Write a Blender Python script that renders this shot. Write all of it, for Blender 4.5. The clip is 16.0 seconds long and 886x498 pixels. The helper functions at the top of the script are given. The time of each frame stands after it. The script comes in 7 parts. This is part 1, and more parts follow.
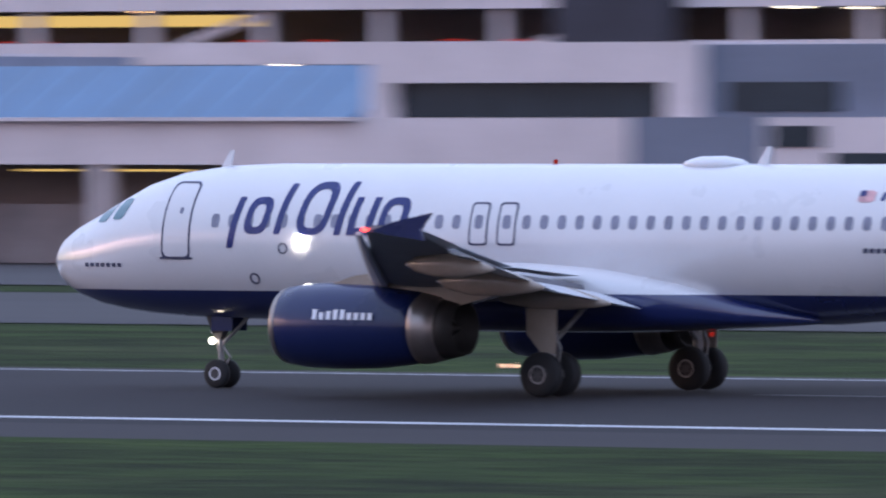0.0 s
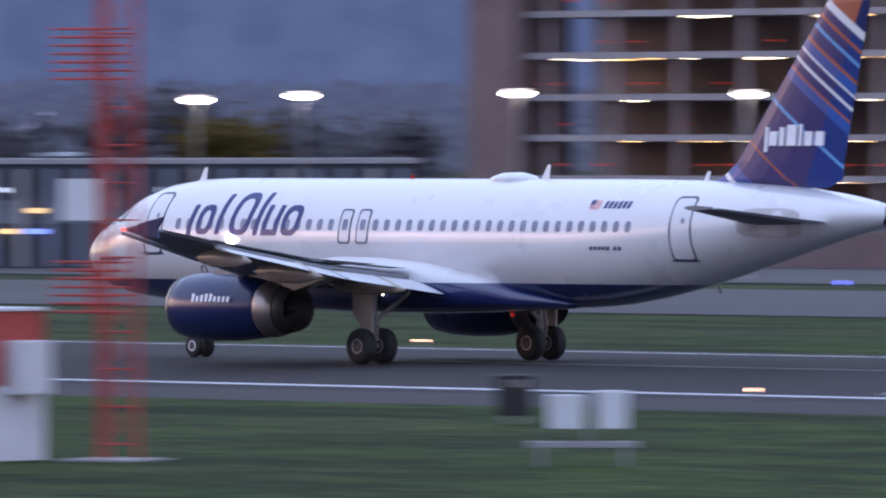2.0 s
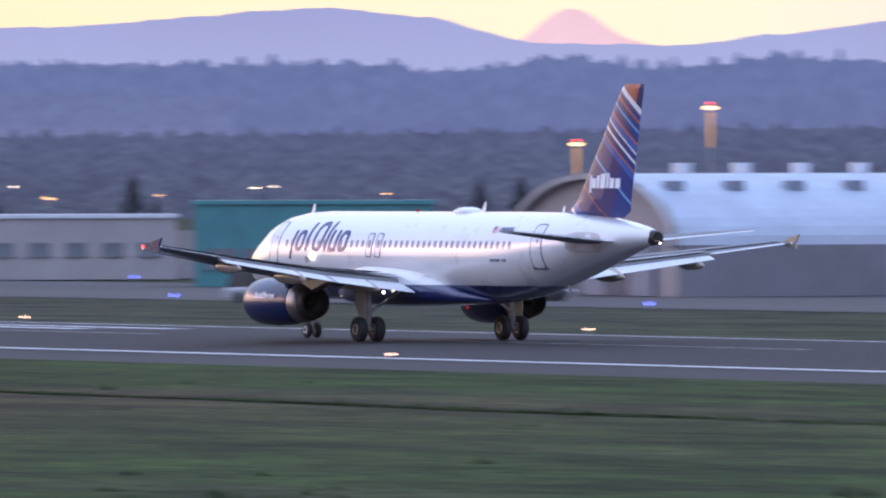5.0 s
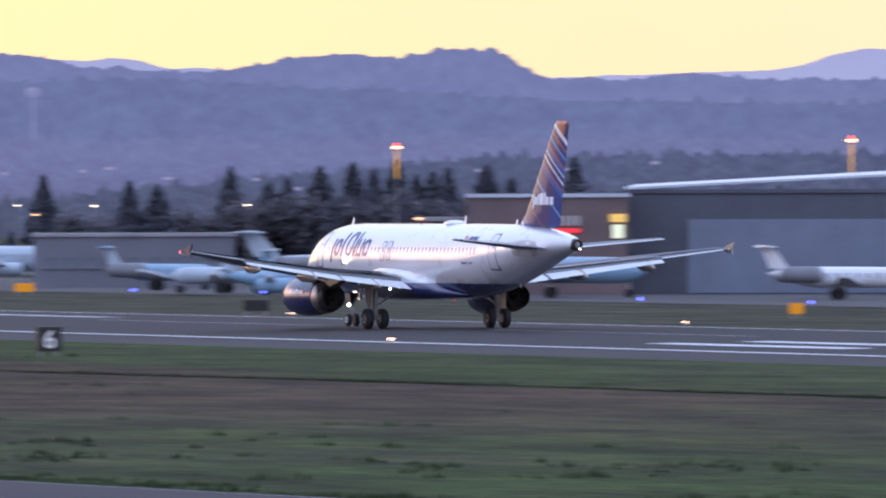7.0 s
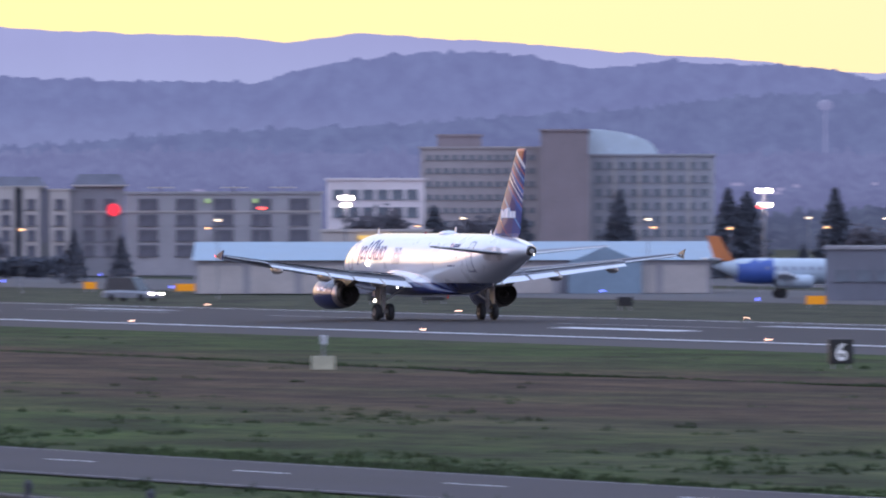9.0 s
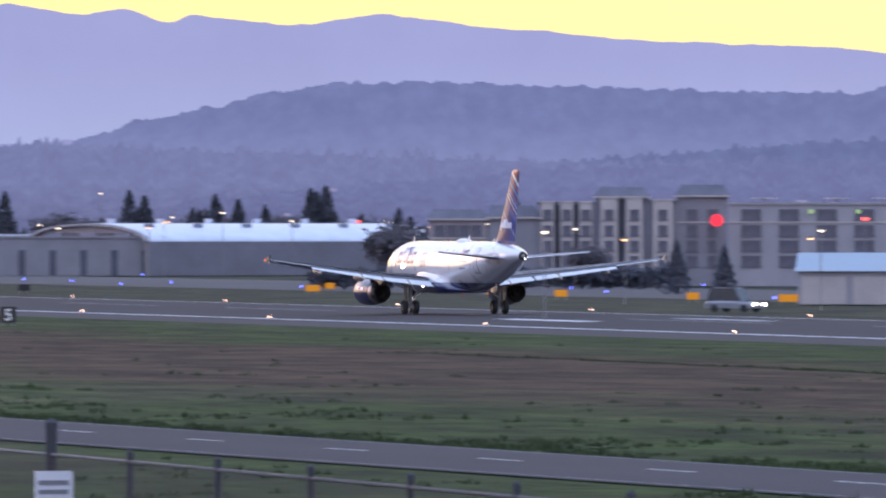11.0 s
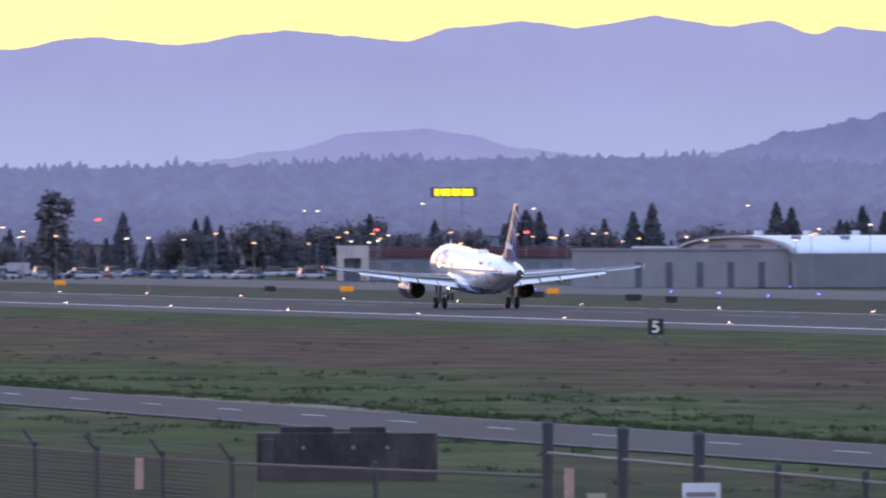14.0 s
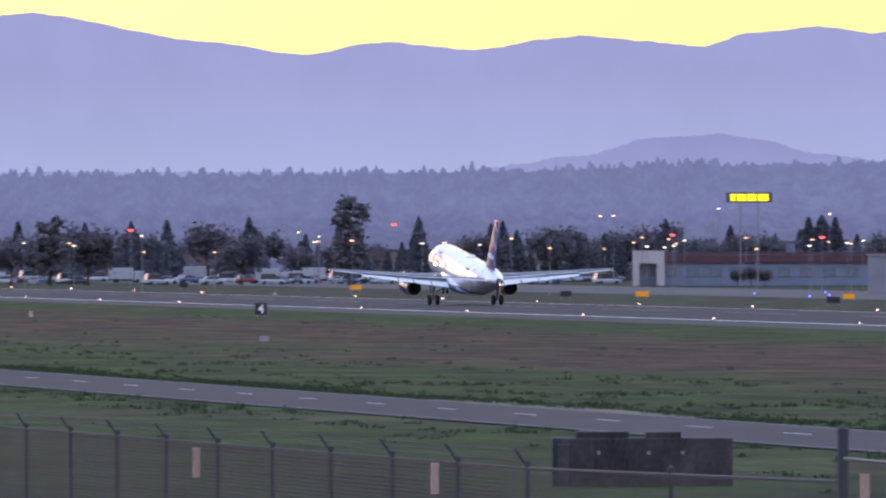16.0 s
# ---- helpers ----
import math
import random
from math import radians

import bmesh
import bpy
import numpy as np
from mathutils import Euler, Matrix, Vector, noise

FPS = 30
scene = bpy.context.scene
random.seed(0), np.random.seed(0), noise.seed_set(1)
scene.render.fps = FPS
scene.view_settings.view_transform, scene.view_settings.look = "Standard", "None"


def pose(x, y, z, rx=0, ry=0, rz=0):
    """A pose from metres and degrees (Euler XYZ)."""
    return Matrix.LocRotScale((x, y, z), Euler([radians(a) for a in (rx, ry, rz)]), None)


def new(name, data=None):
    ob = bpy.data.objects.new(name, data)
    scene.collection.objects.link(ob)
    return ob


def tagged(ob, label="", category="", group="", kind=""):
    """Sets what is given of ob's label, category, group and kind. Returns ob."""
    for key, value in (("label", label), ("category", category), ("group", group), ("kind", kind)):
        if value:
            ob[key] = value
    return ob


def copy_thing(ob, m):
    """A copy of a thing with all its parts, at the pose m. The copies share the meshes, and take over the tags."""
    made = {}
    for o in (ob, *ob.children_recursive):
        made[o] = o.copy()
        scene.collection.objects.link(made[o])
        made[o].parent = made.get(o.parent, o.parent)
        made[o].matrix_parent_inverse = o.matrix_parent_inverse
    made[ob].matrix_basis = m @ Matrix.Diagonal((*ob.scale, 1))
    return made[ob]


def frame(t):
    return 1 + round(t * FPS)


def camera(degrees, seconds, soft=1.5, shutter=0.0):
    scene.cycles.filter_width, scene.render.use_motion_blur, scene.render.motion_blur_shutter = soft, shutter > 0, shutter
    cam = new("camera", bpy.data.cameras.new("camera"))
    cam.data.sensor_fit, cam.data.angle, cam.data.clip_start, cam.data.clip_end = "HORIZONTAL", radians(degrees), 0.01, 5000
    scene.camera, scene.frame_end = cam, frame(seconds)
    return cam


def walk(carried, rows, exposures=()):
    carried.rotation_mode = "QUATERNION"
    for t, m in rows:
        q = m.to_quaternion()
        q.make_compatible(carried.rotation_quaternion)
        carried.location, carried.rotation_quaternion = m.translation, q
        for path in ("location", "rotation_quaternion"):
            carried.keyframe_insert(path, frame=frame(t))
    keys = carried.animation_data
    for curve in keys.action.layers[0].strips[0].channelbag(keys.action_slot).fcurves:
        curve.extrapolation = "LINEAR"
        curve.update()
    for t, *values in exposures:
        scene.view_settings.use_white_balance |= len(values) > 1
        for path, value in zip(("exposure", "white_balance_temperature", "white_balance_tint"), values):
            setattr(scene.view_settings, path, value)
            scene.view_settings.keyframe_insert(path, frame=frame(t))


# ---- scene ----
EYE_Z = 7.47          # eye above the runway's crown
MID = 245.9           # runway centre line, metres from the eye
cam = camera(4.636, 16.0, soft=2.1, shutter=0.55)
CAM_ROWS = [  # seconds, yaw, pitch, roll in degrees
    (0.0, 31.339, -0.744, -0.095),
    (0.5, 35.673, -0.698, -0.099),
    (1.0, 39.639, -0.663, -0.092),
    (1.5, 43.23, -0.641, -0.097),
    (2.0, 46.47, -0.608, -0.088),
    (2.5, 49.395, -0.555, -0.132),
    (3.0, 52.113, -0.505, -0.115),
    (3.5, 54.657, -0.463, -0.123),
    (4.0, 56.951, -0.429, -0.133),
    (4.5, 59.021, -0.396, -0.127),
    (5.0, 60.9, -0.365, -0.133),
    (5.5, 62.597, -0.338, -0.151),
    (6.0, 64.134, -0.313, -0.169),
    (6.5, 65.532, -0.29, -0.174),
    (7.0, 66.808, -0.269, -0.154),
    (7.5, 67.967, -0.25, -0.109),
    (8.0, 69.016, -0.228, -0.119),
    (8.5, 70.01, -0.211, -0.088),
    (9.0, 70.952, -0.195, -0.078),
    (9.5, 71.821, -0.181, -0.095),
    (10.0, 72.621, -0.167, -0.064),
    (10.5, 73.383, -0.152, -0.035),
    (11.0, 74.108, -0.137, -0.008),
    (11.5, 74.789, -0.121, 0.009),
    (12.0, 75.423, -0.108, 0.007),
    (12.5, 76.003, -0.099, -0.021),
    (13.0, 76.533, -0.093, -0.077),
    (13.5, 77.038, -0.084, -0.069),
    (14.0, 77.495, -0.071, -0.119),
    (14.5, 77.921, -0.064, -0.076),
    (15.0, 78.329, -0.054, -0.115),
    (15.5, 78.701, -0.048, -0.098),
    (16.0, 79.043, -0.042, -0.058),
]
PLANE_ROWS = [  # seconds, metres down the runway, nose-up degrees
    (0.0, 148.79, 0.0),
    (0.5, 176.79, 0.0),
    (1.0, 205.12, 0.0),
    (1.5, 233.78, 0.0),
    (2.0, 262.8, 0.0),
    (2.5, 292.19, 0.0),
    (3.0, 322.02, 0.0),
    (3.5, 352.34, 0.0),
    (4.0, 383.22, 0.0),
    (4.5, 414.65, 0.0),
    (5.0, 446.7, 0.0),
    (5.5, 479.22, 0.0),
    (6.0, 512.2, 0.0),
    (6.5, 545.65, 0.0),
    (7.0, 579.55, 0.0),
    (7.5, 613.7, 0.0),
    (8.0, 648.22, 0.0),
    (8.5, 683.1, 0.0),
    (9.0, 718.39, 0.0),
    (9.5, 754.15, 0.0),
    (10.0, 790.4, 0.0),
    (10.5, 827.36, 0.0),
    (11.0, 864.74, 0.0),
    (11.5, 902.55, 0.0),
    (12.0, 940.79, 0.0),
    (12.5, 979.46, 0.0),
    (13.0, 1018.49, 1.66),
    (13.5, 1057.92, 2.26),
    (14.0, 1097.73, 3.44),
    (14.5, 1137.95, 4.04),
    (15.0, 1178.57, 4.56),
    (15.5, 1219.61, 5.39),
    (16.0, 1261.07, 5.84),
]

walk(cam, [(t, pose(0, 0, EYE_Z, 90 + p, -r, y)) for t, y, p, r in CAM_ROWS],
     exposures=((0.0, -0.05), (0.5, -0.16), (1.0, -0.32), (1.5, -0.2), (2.0, 0.08), (3.0, 0.15), (4.0, 0.24), (7.0, 0.19), (13.0, 0.19), (16.0, 0.14)))

# ---- world: afterglow low over the far end of the runway, blue overhead ----
world = bpy.data.worlds.new("dusk_sky")
scene.world = world
world.use_nodes = True
wn, wl = world.node_tree.nodes, world.node_tree.links
wn.clear()


def wnode(kind, **values):
    n = wn.new(kind)
    for k, v in values.items():
        n.inputs[k].default_value = v
    return n


def set_ramp(ramp, stops, smooth=False):
    ramp.interpolation = "EASE" if smooth else "LINEAR"
    while len(ramp.elements) < len(stops):
        ramp.elements.new(0.5)
    for e, (p, c) in zip(ramp.elements, stops):
        e.position, e.color = p, (*c, 1)


coord = wnode("ShaderNodeTexCoord")
split = wnode("ShaderNodeSeparateXYZ")
wl.new(coord.outputs["Generated"], split.inputs[0])
toward = wn.new("ShaderNodeVectorMath")
toward.operation = "DOT_PRODUCT"
toward.inputs[1].default_value = (-1, 0, 0)
wl.new(coord.outputs["Generated"], toward.inputs[0])
span = wn.new("ShaderNodeMapRange")
span.inputs["From Min"].default_value, span.inputs["From Max"].default_value = -1, 1
wl.new(toward.outputs["Value"], span.inputs["Value"])
horizon = wn.new("ShaderNodeValToRGB")
set_ramp(horizon.color_ramp, [(0.0, (0.86, 0.66, 0.76)), (0.55, (0.76, 0.61, 0.76)), (0.88, (0.40, 0.41, 0.61)), (0.912, (0.52, 0.52, 0.70)),
                              (0.93, (0.98, 0.80, 0.62)), (0.955, (1.0, 0.76, 0.48)), (0.985, (1.02, 0.88, 0.37)), (1.0, (1.15, 0.95, 0.37))])
wl.new(span.outputs[0], horizon.inputs[0])
up = wn.new("ShaderNodeValToRGB")
set_ramp(up.color_ramp, [(0.0, (0, 0, 0)), (0.03, (0.05, 0.05, 0.05)), (0.14, (0.5, 0.5, 0.5)), (0.42, (1, 1, 1))])
wl.new(split.outputs["Z"], up.inputs[0])
mix = wn.new("ShaderNodeMix")
mix.data_type = "RGBA"
wl.new(up.outputs[0], mix.inputs["Factor"])
wl.new(horizon.outputs[0], mix.inputs["A"])
mix.inputs["B"].default_value = (0.82, 1.01, 1.55, 1)
glowing = wnode("ShaderNodeBackground", Strength=1.0)
wl.new(mix.outputs["Result"], glowing.inputs["Color"])
# the sun has set ahead and to the near side of the runway: the afterglow is strongest there
sunward = wn.new("ShaderNodeVectorMath")
sunward.operation = "DOT_PRODUCT"
sunward.inputs[1].default_value = (-0.914, -0.407, 0)
wl.new(coord.outputs["Generated"], sunward.inputs[0])
across = wn.new("ShaderNodeValToRGB")
set_ramp(across.color_ramp, [(0.80, (0, 0, 0)), (0.90, (0.35, 0.35, 0.35)), (0.97, (1, 1, 1))], True)
wl.new(sunward.outputs["Value"], across.inputs[0])
above = wn.new("ShaderNodeValToRGB")
set_ramp(above.color_ramp, [(0.0, (0.20, 0.12, 0.09)), (0.10, (0.30, 0.17, 0.12)), (0.14, (1.0, 0.57, 0.45)), (0.175, (0.9, 0.50, 0.41)), (0.20, (0.30, 0.16, 0.16)), (0.28, (0, 0, 0))])
wl.new(split.outputs["Z"], above.inputs[0])
ember = wn.new("ShaderNodeMix")
ember.data_type, ember.blend_type = "RGBA", "MULTIPLY"
ember.inputs["Factor"].default_value = 1.0
wl.new(across.outputs[0], ember.inputs["A"])
wl.new(above.outputs[0], ember.inputs["B"])
afterglow = wnode("ShaderNodeBackground", Strength=6.2)
wl.new(ember.outputs["Result"], afterglow.inputs["Color"])
glow_sum = wn.new("ShaderNodeAddShader")
wl.new(glowing.outputs[0], glow_sum.inputs[0])
wl.new(afterglow.outputs[0], glow_sum.inputs[1])
nishita = wn.new("ShaderNodeTexSky")
nishita.sky_type, nishita.sun_disc = "NISHITA", False
nishita.sun_elevation, nishita.sun_rotation = radians(1.0), radians(-90)
thin = wnode("ShaderNodeBackground", Strength=0.02)
wl.new(nishita.outputs[0], thin.inputs["Color"])
both = wn.new("ShaderNodeAddShader")
wl.new(glow_sum.outputs[0], both.inputs[0])
wl.new(thin.outputs[0], both.inputs[1])
sky_out = wn.new("ShaderNodeOutputWorld")
wl.new(both.outputs[0], sky_out.inputs["Surface"])

# ---- materials ----


def srgb(r, g, b):
    return tuple((c / 255 / 12.92 if c <= 10 else ((c / 255 + 0.055) / 1.055) ** 2.4) for c in (r, g, b))


def make_mat(name, color, rough=0.6, metal=0.0, vary=0.15, scale=1.5, fine=40.0, bump=0.0, coat=0.0, tint=None, stretch=(1, 1, 1), emit=None, emit_strength=0.0, spec=0.5):
    """Principled surface with a coarse and a fine noise in its colour and gloss."""
    m = bpy.data.materials.new(name)
    m.use_nodes = True
    nt = m.node_tree
    b = nt.nodes["Principled BSDF"]
    b.inputs["Metallic"].default_value = metal
    b.inputs["Coat Weight"].default_value = coat
    b.inputs["Specular IOR Level"].default_value = spec
    b.inputs["Coat Roughness"].default_value = 0.05
    tc = nt.nodes.new("ShaderNodeTexCoord")
    mp = nt.nodes.new("ShaderNodeMapping")
    mp.inputs["Scale"].default_value = stretch
    nt.links.new(tc.outputs["Object"], mp.inputs[0])
    coarse, grain = nt.nodes.new("ShaderNodeTexNoise"), nt.nodes.new("ShaderNodeTexNoise")
    coarse.inputs["Scale"].default_value, grain.inputs["Scale"].default_value = scale, fine
    coarse.inputs["Detail"].default_value, grain.inputs["Detail"].default_value = 4, 2
    for n in (coarse, grain):
        nt.links.new(mp.outputs[0], n.inputs["Vector"])
    addn = nt.nodes.new("ShaderNodeMath")
    addn.operation = "MULTIPLY_ADD"
    addn.inputs[1].default_value = 0.35
    nt.links.new(grain.outputs[0], addn.inputs[0])
    nt.links.new(coarse.outputs[0], addn.inputs[2])
    ramp = nt.nodes.new("ShaderNodeValToRGB")
    other = tint or tuple(min(1, c * (1 + vary)) for c in color)
    dark = tuple(c * (1 - vary) for c in color)
    set_ramp(ramp.color_ramp, [(0.42, dark), (0.92, other)])
    nt.links.new(addn.outputs[0], ramp.inputs[0])
    nt.links.new(ramp.outputs[0], b.inputs["Base Color"])
    rr = nt.nodes.new("ShaderNodeMapRange")
    rr.inputs["To Min"].default_value, rr.inputs["To Max"].default_value = max(0.02, rough - 0.1), min(1, rough + 0.1)
    nt.links.new(coarse.outputs[0], rr.inputs[0])
    nt.links.new(rr.outputs[0], b.inputs["Roughness"])
    if bump:
        bp = nt.nodes.new("ShaderNodeBump")
        bp.inputs["Strength"].default_value, bp.inputs["Distance"].default_value = bump, 0.05
        nt.links.new(addn.outputs[0], bp.inputs["Height"])
        nt.links.new(bp.outputs[0], b.inputs["Normal"])
    if emit:
        b.inputs["Emission Color"].default_value = (*emit, 1)
        b.inputs["Emission Strength"].default_value = emit_strength
    return m


def make_glow(name, color, strength):
    m = bpy.data.materials.new(name)
    m.use_nodes = True
    nt = m.node_tree
    nt.nodes.clear()
    e, o = nt.nodes.new("ShaderNodeEmission"), nt.nodes.new("ShaderNodeOutputMaterial")
    e.inputs[0].default_value, e.inputs[1].default_value = (*color, 1), strength
    nt.links.new(e.outputs[0], o.inputs[0])
    return m


def make_haze_glow(name, air, leaf, share, scale, mist=None, top=40.0):
    """Far hillside: woods mixed with a fixed glow that stands in for haze."""
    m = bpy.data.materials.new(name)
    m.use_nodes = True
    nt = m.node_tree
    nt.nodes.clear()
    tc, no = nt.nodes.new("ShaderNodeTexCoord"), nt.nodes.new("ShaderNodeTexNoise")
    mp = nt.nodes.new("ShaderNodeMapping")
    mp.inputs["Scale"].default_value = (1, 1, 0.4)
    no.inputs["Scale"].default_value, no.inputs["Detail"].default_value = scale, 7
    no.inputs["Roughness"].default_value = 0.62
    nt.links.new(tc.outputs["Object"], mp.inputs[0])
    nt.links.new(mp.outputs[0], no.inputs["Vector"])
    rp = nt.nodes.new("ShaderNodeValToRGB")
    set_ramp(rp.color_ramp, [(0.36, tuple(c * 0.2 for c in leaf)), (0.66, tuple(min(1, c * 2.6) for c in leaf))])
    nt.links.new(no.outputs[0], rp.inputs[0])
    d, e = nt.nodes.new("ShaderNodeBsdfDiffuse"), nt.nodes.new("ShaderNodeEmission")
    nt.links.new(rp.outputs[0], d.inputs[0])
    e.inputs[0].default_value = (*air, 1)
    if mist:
        # valley mist painted in: the haze glow is paler low down
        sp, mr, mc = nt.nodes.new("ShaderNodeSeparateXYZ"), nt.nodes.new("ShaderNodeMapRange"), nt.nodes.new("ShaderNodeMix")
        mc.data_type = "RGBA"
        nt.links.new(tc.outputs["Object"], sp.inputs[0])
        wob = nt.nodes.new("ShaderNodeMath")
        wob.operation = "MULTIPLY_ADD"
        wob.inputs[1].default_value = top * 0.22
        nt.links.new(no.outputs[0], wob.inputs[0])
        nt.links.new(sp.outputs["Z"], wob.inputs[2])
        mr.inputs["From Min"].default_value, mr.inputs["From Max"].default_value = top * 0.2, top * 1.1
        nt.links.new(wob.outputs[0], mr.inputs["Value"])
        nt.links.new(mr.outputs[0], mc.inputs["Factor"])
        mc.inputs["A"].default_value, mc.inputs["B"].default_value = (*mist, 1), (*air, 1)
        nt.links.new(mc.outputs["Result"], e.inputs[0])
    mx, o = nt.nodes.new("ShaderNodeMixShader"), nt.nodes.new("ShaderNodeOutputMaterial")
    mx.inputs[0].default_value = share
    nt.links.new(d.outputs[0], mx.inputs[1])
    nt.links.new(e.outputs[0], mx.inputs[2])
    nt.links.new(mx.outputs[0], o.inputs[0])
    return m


# ---- mesh helpers ----


def mesh_of(name, verts, faces, material, smooth=False):
    me = bpy.data.meshes.new(name)
    me.from_pydata(verts, [], faces)
    if smooth:
        me.polygons.foreach_set("use_smooth", [True] * len(me.polygons))
    me.materials.append(material)
    return me


def part(name, data, material, parent, label="", at=None, smooth=False):
    """Links a bmesh, a (verts, faces) pair or a mesh as one mesh object under a thing or a part."""
    if isinstance(data, bmesh.types.BMesh):
        me = bpy.data.meshes.new(name)
        data.to_mesh(me)
        data.free()
        if smooth:
            me.polygons.foreach_set("use_smooth", [True] * len(me.polygons))
        me.materials.append(material)
    elif isinstance(data, tuple):
        me = mesh_of(name, data[0], data[1], material, smooth)
    else:
        me = data
    ob = new(name, me)
    if parent is not None:
        ob.parent = parent
    if at is not None:
        ob.matrix_basis = at
    if label:
        ob["label"] = label
    return ob


def boxes(*specs, bevel=0.0):
    """One bmesh of boxes (x0, x1, y0, y1, z0, z1)."""
    bm = bmesh.new()
    for x0, x1, y0, y1, z0, z1 in specs:
        r = bmesh.ops.create_cube(bm, size=1)
        bmesh.ops.scale(bm, vec=(x1 - x0, y1 - y0, z1 - z0), verts=r["verts"])
        bmesh.ops.translate(bm, vec=((x0 + x1) / 2, (y0 + y1) / 2, (z0 + z1) / 2), verts=r["verts"])
    if bevel:
        bmesh.ops.bevel(bm, geom=bm.edges[:], offset=bevel, segments=2, affect="EDGES", profile=0.6)
    return bm


def tube(p, q, r0, r1=None, n=10, cap=True):
    """(verts, faces) of a tapered round bar from p to q."""
    p, q = Vector(p), Vector(q)
    r1 = r0 if r1 is None else r1
    rot = (q - p).to_track_quat("Z", "Y").to_matrix()
    vs, fs = [], []
    for c, r in ((p, r0), (q, r1)):
        for i in range(n):
            a = 2 * math.pi * i / n
            vs.append(tuple(c + rot @ Vector((r * math.cos(a), r * math.sin(a), 0))))
    fs = [(i, (i + 1) % n, n + (i + 1) % n, n + i) for i in range(n)]
    if cap:
        fs += [tuple(range(n - 1, -1, -1)), tuple(range(n, 2 * n))]
    return vs, fs


def merged(*pairs):
    vs, fs = [], []
    for v, f in pairs:
        k = len(vs)
        vs += list(v)
        fs += [tuple(i + k for i in g) for g in f]
    return vs, fs


def loft(rings, close_ends=True):
    """(verts, faces) through rings of equal length."""
    n = len(rings[0])
    vs = [tuple(p) for r in rings for p in r]
    fs = []
    for k in range(len(rings) - 1):
        for i in range(n):
            j = (i + 1) % n
            fs.append((k * n + i, k * n + j, (k + 1) * n + j, (k + 1) * n + i))
    if close_ends:
        fs += [tuple(range(n - 1, -1, -1)), tuple((len(rings) - 1) * n + i for i in range(n))]
    return vs, fs


def turned(profile, n=32, axis="x", centre=(0, 0, 0)):
    """Rings of (along, radius) turned about an axis."""
    rings = []
    for a, r in profile:
        ring = []
        for i in range(n):
            t = 2 * math.pi * i / n
            u, v = r * math.cos(t), r * math.sin(t)
            p = (a, u, v) if axis == "x" else ((u, a, v) if axis == "y" else (u, v, a))
            ring.append((p[0] + centre[0], p[1] + centre[1], p[2] + centre[2]))
        rings.append(ring)
    return loft(rings)


def bearing(deg, y):
    """x of the point at y metres out on a bearing left of the runway's normal."""
    return -y * math.tan(radians(deg))


def height(deg, y, elev):
    """z of what stands elev degrees over the level line at that bearing and y."""
    return EYE_Z + y / math.cos(radians(deg)) * math.tan(radians(elev))


def thing(name, label, category, group="", at=None):
    ob = new(name)
    if at is not None:
        ob.matrix_basis = at
    return tagged(ob, label, category, group)


M_WHITE = make_mat("white_airframe_paint", (0.71, 0.715, 0.74), 0.22, 0, 0.03, 0.6, 12, coat=0.5)
M_NAVY = make_mat("navy_paint", (0.010, 0.019, 0.085), 0.3, 0, 0.1, 0.6, 12, coat=0.45, spec=0.3)
M_GREY = make_mat("grey_wing_paint", (0.22, 0.222, 0.245), 0.6, 0, 0.15, 0.8, 10, spec=0.15)
M_PALE = make_mat("pale_panel_paint", (0.62, 0.64, 0.68), 0.35, 0, 0.08, 0.8, 10)
M_DARKWING = make_mat("dark_wing_paint", (0.035, 0.045, 0.10), 0.4, 0, 0.15, 0.8, 10, spec=0.35)
M_BEIGE = make_mat("beige_fairing_paint", (0.36, 0.30, 0.25), 0.22, 0, 0.12, 1.2, 14, coat=0.7)
M_ROOT = make_mat("weathered_white_paint", (0.50, 0.49, 0.50), 0.45, 0, 0.2, 1.2, 14)
M_METAL = make_mat("bare_metal", (0.36, 0.32, 0.30), 0.36, 0.85, 0.15, 2, 30)
M_BURNT = make_mat("burnt_metal", (0.035, 0.032, 0.03), 0.55, 0.35, 0.3, 2, 30)
M_TYRE = make_mat("tyre_rubber", (0.018, 0.018, 0.02), 0.75, 0, 0.3, 4, 50)
M_STEEL = make_mat("gear_steel", (0.32, 0.31, 0.31), 0.4, 0.4, 0.2, 4, 40)
M_HUB = make_mat("dark_hub_metal", (0.07, 0.068, 0.07), 0.5, 0.3, 0.2, 4, 40)
# window glass made paler: sky reflection is put into the colour
M_WINDOW = make_mat("cabin_window", (0.235, 0.245, 0.325), 0.12, 0, 0.2, 3, 20)
M_GLASS = make_mat("cockpit_glass", (0.10, 0.20, 0.24), 0.05, 0, 0.1, 3, 20)
M_LINE = make_mat("dark_outline_paint", (0.05, 0.055, 0.11), 0.4, 0, 0.2, 3, 20)
M_TITLE = make_mat("title_blue_paint", (0.018, 0.03, 0.16), 0.25, 0, 0.1, 3, 20)
M_LITERAL = make_mat("white_mark_paint", (0.78, 0.80, 0.86), 0.4, 0, 0.05, 3, 20)
G_LAND = make_glow("landing_light", (1.0, 0.9, 0.78), 40)
G_BEACON = make_glow("resting_beacon", (0.8, 0.05, 0.04), 0.35)
G_WHITE = make_glow("white_lamp", (1.0, 0.86, 0.74), 14)
G_WARM = make_glow("sodium_lamp", (1.0, 0.55, 0.22), 6)
G_RED = make_glow("red_lamp", (1.0, 0.06, 0.05), 6)
G_BLUE = make_glow("blue_lamp", (0.12, 0.16, 1.0), 5)
G_YELLOW = make_glow("yellow_sign_light", (1.0, 0.85, 0.03), 1.3)
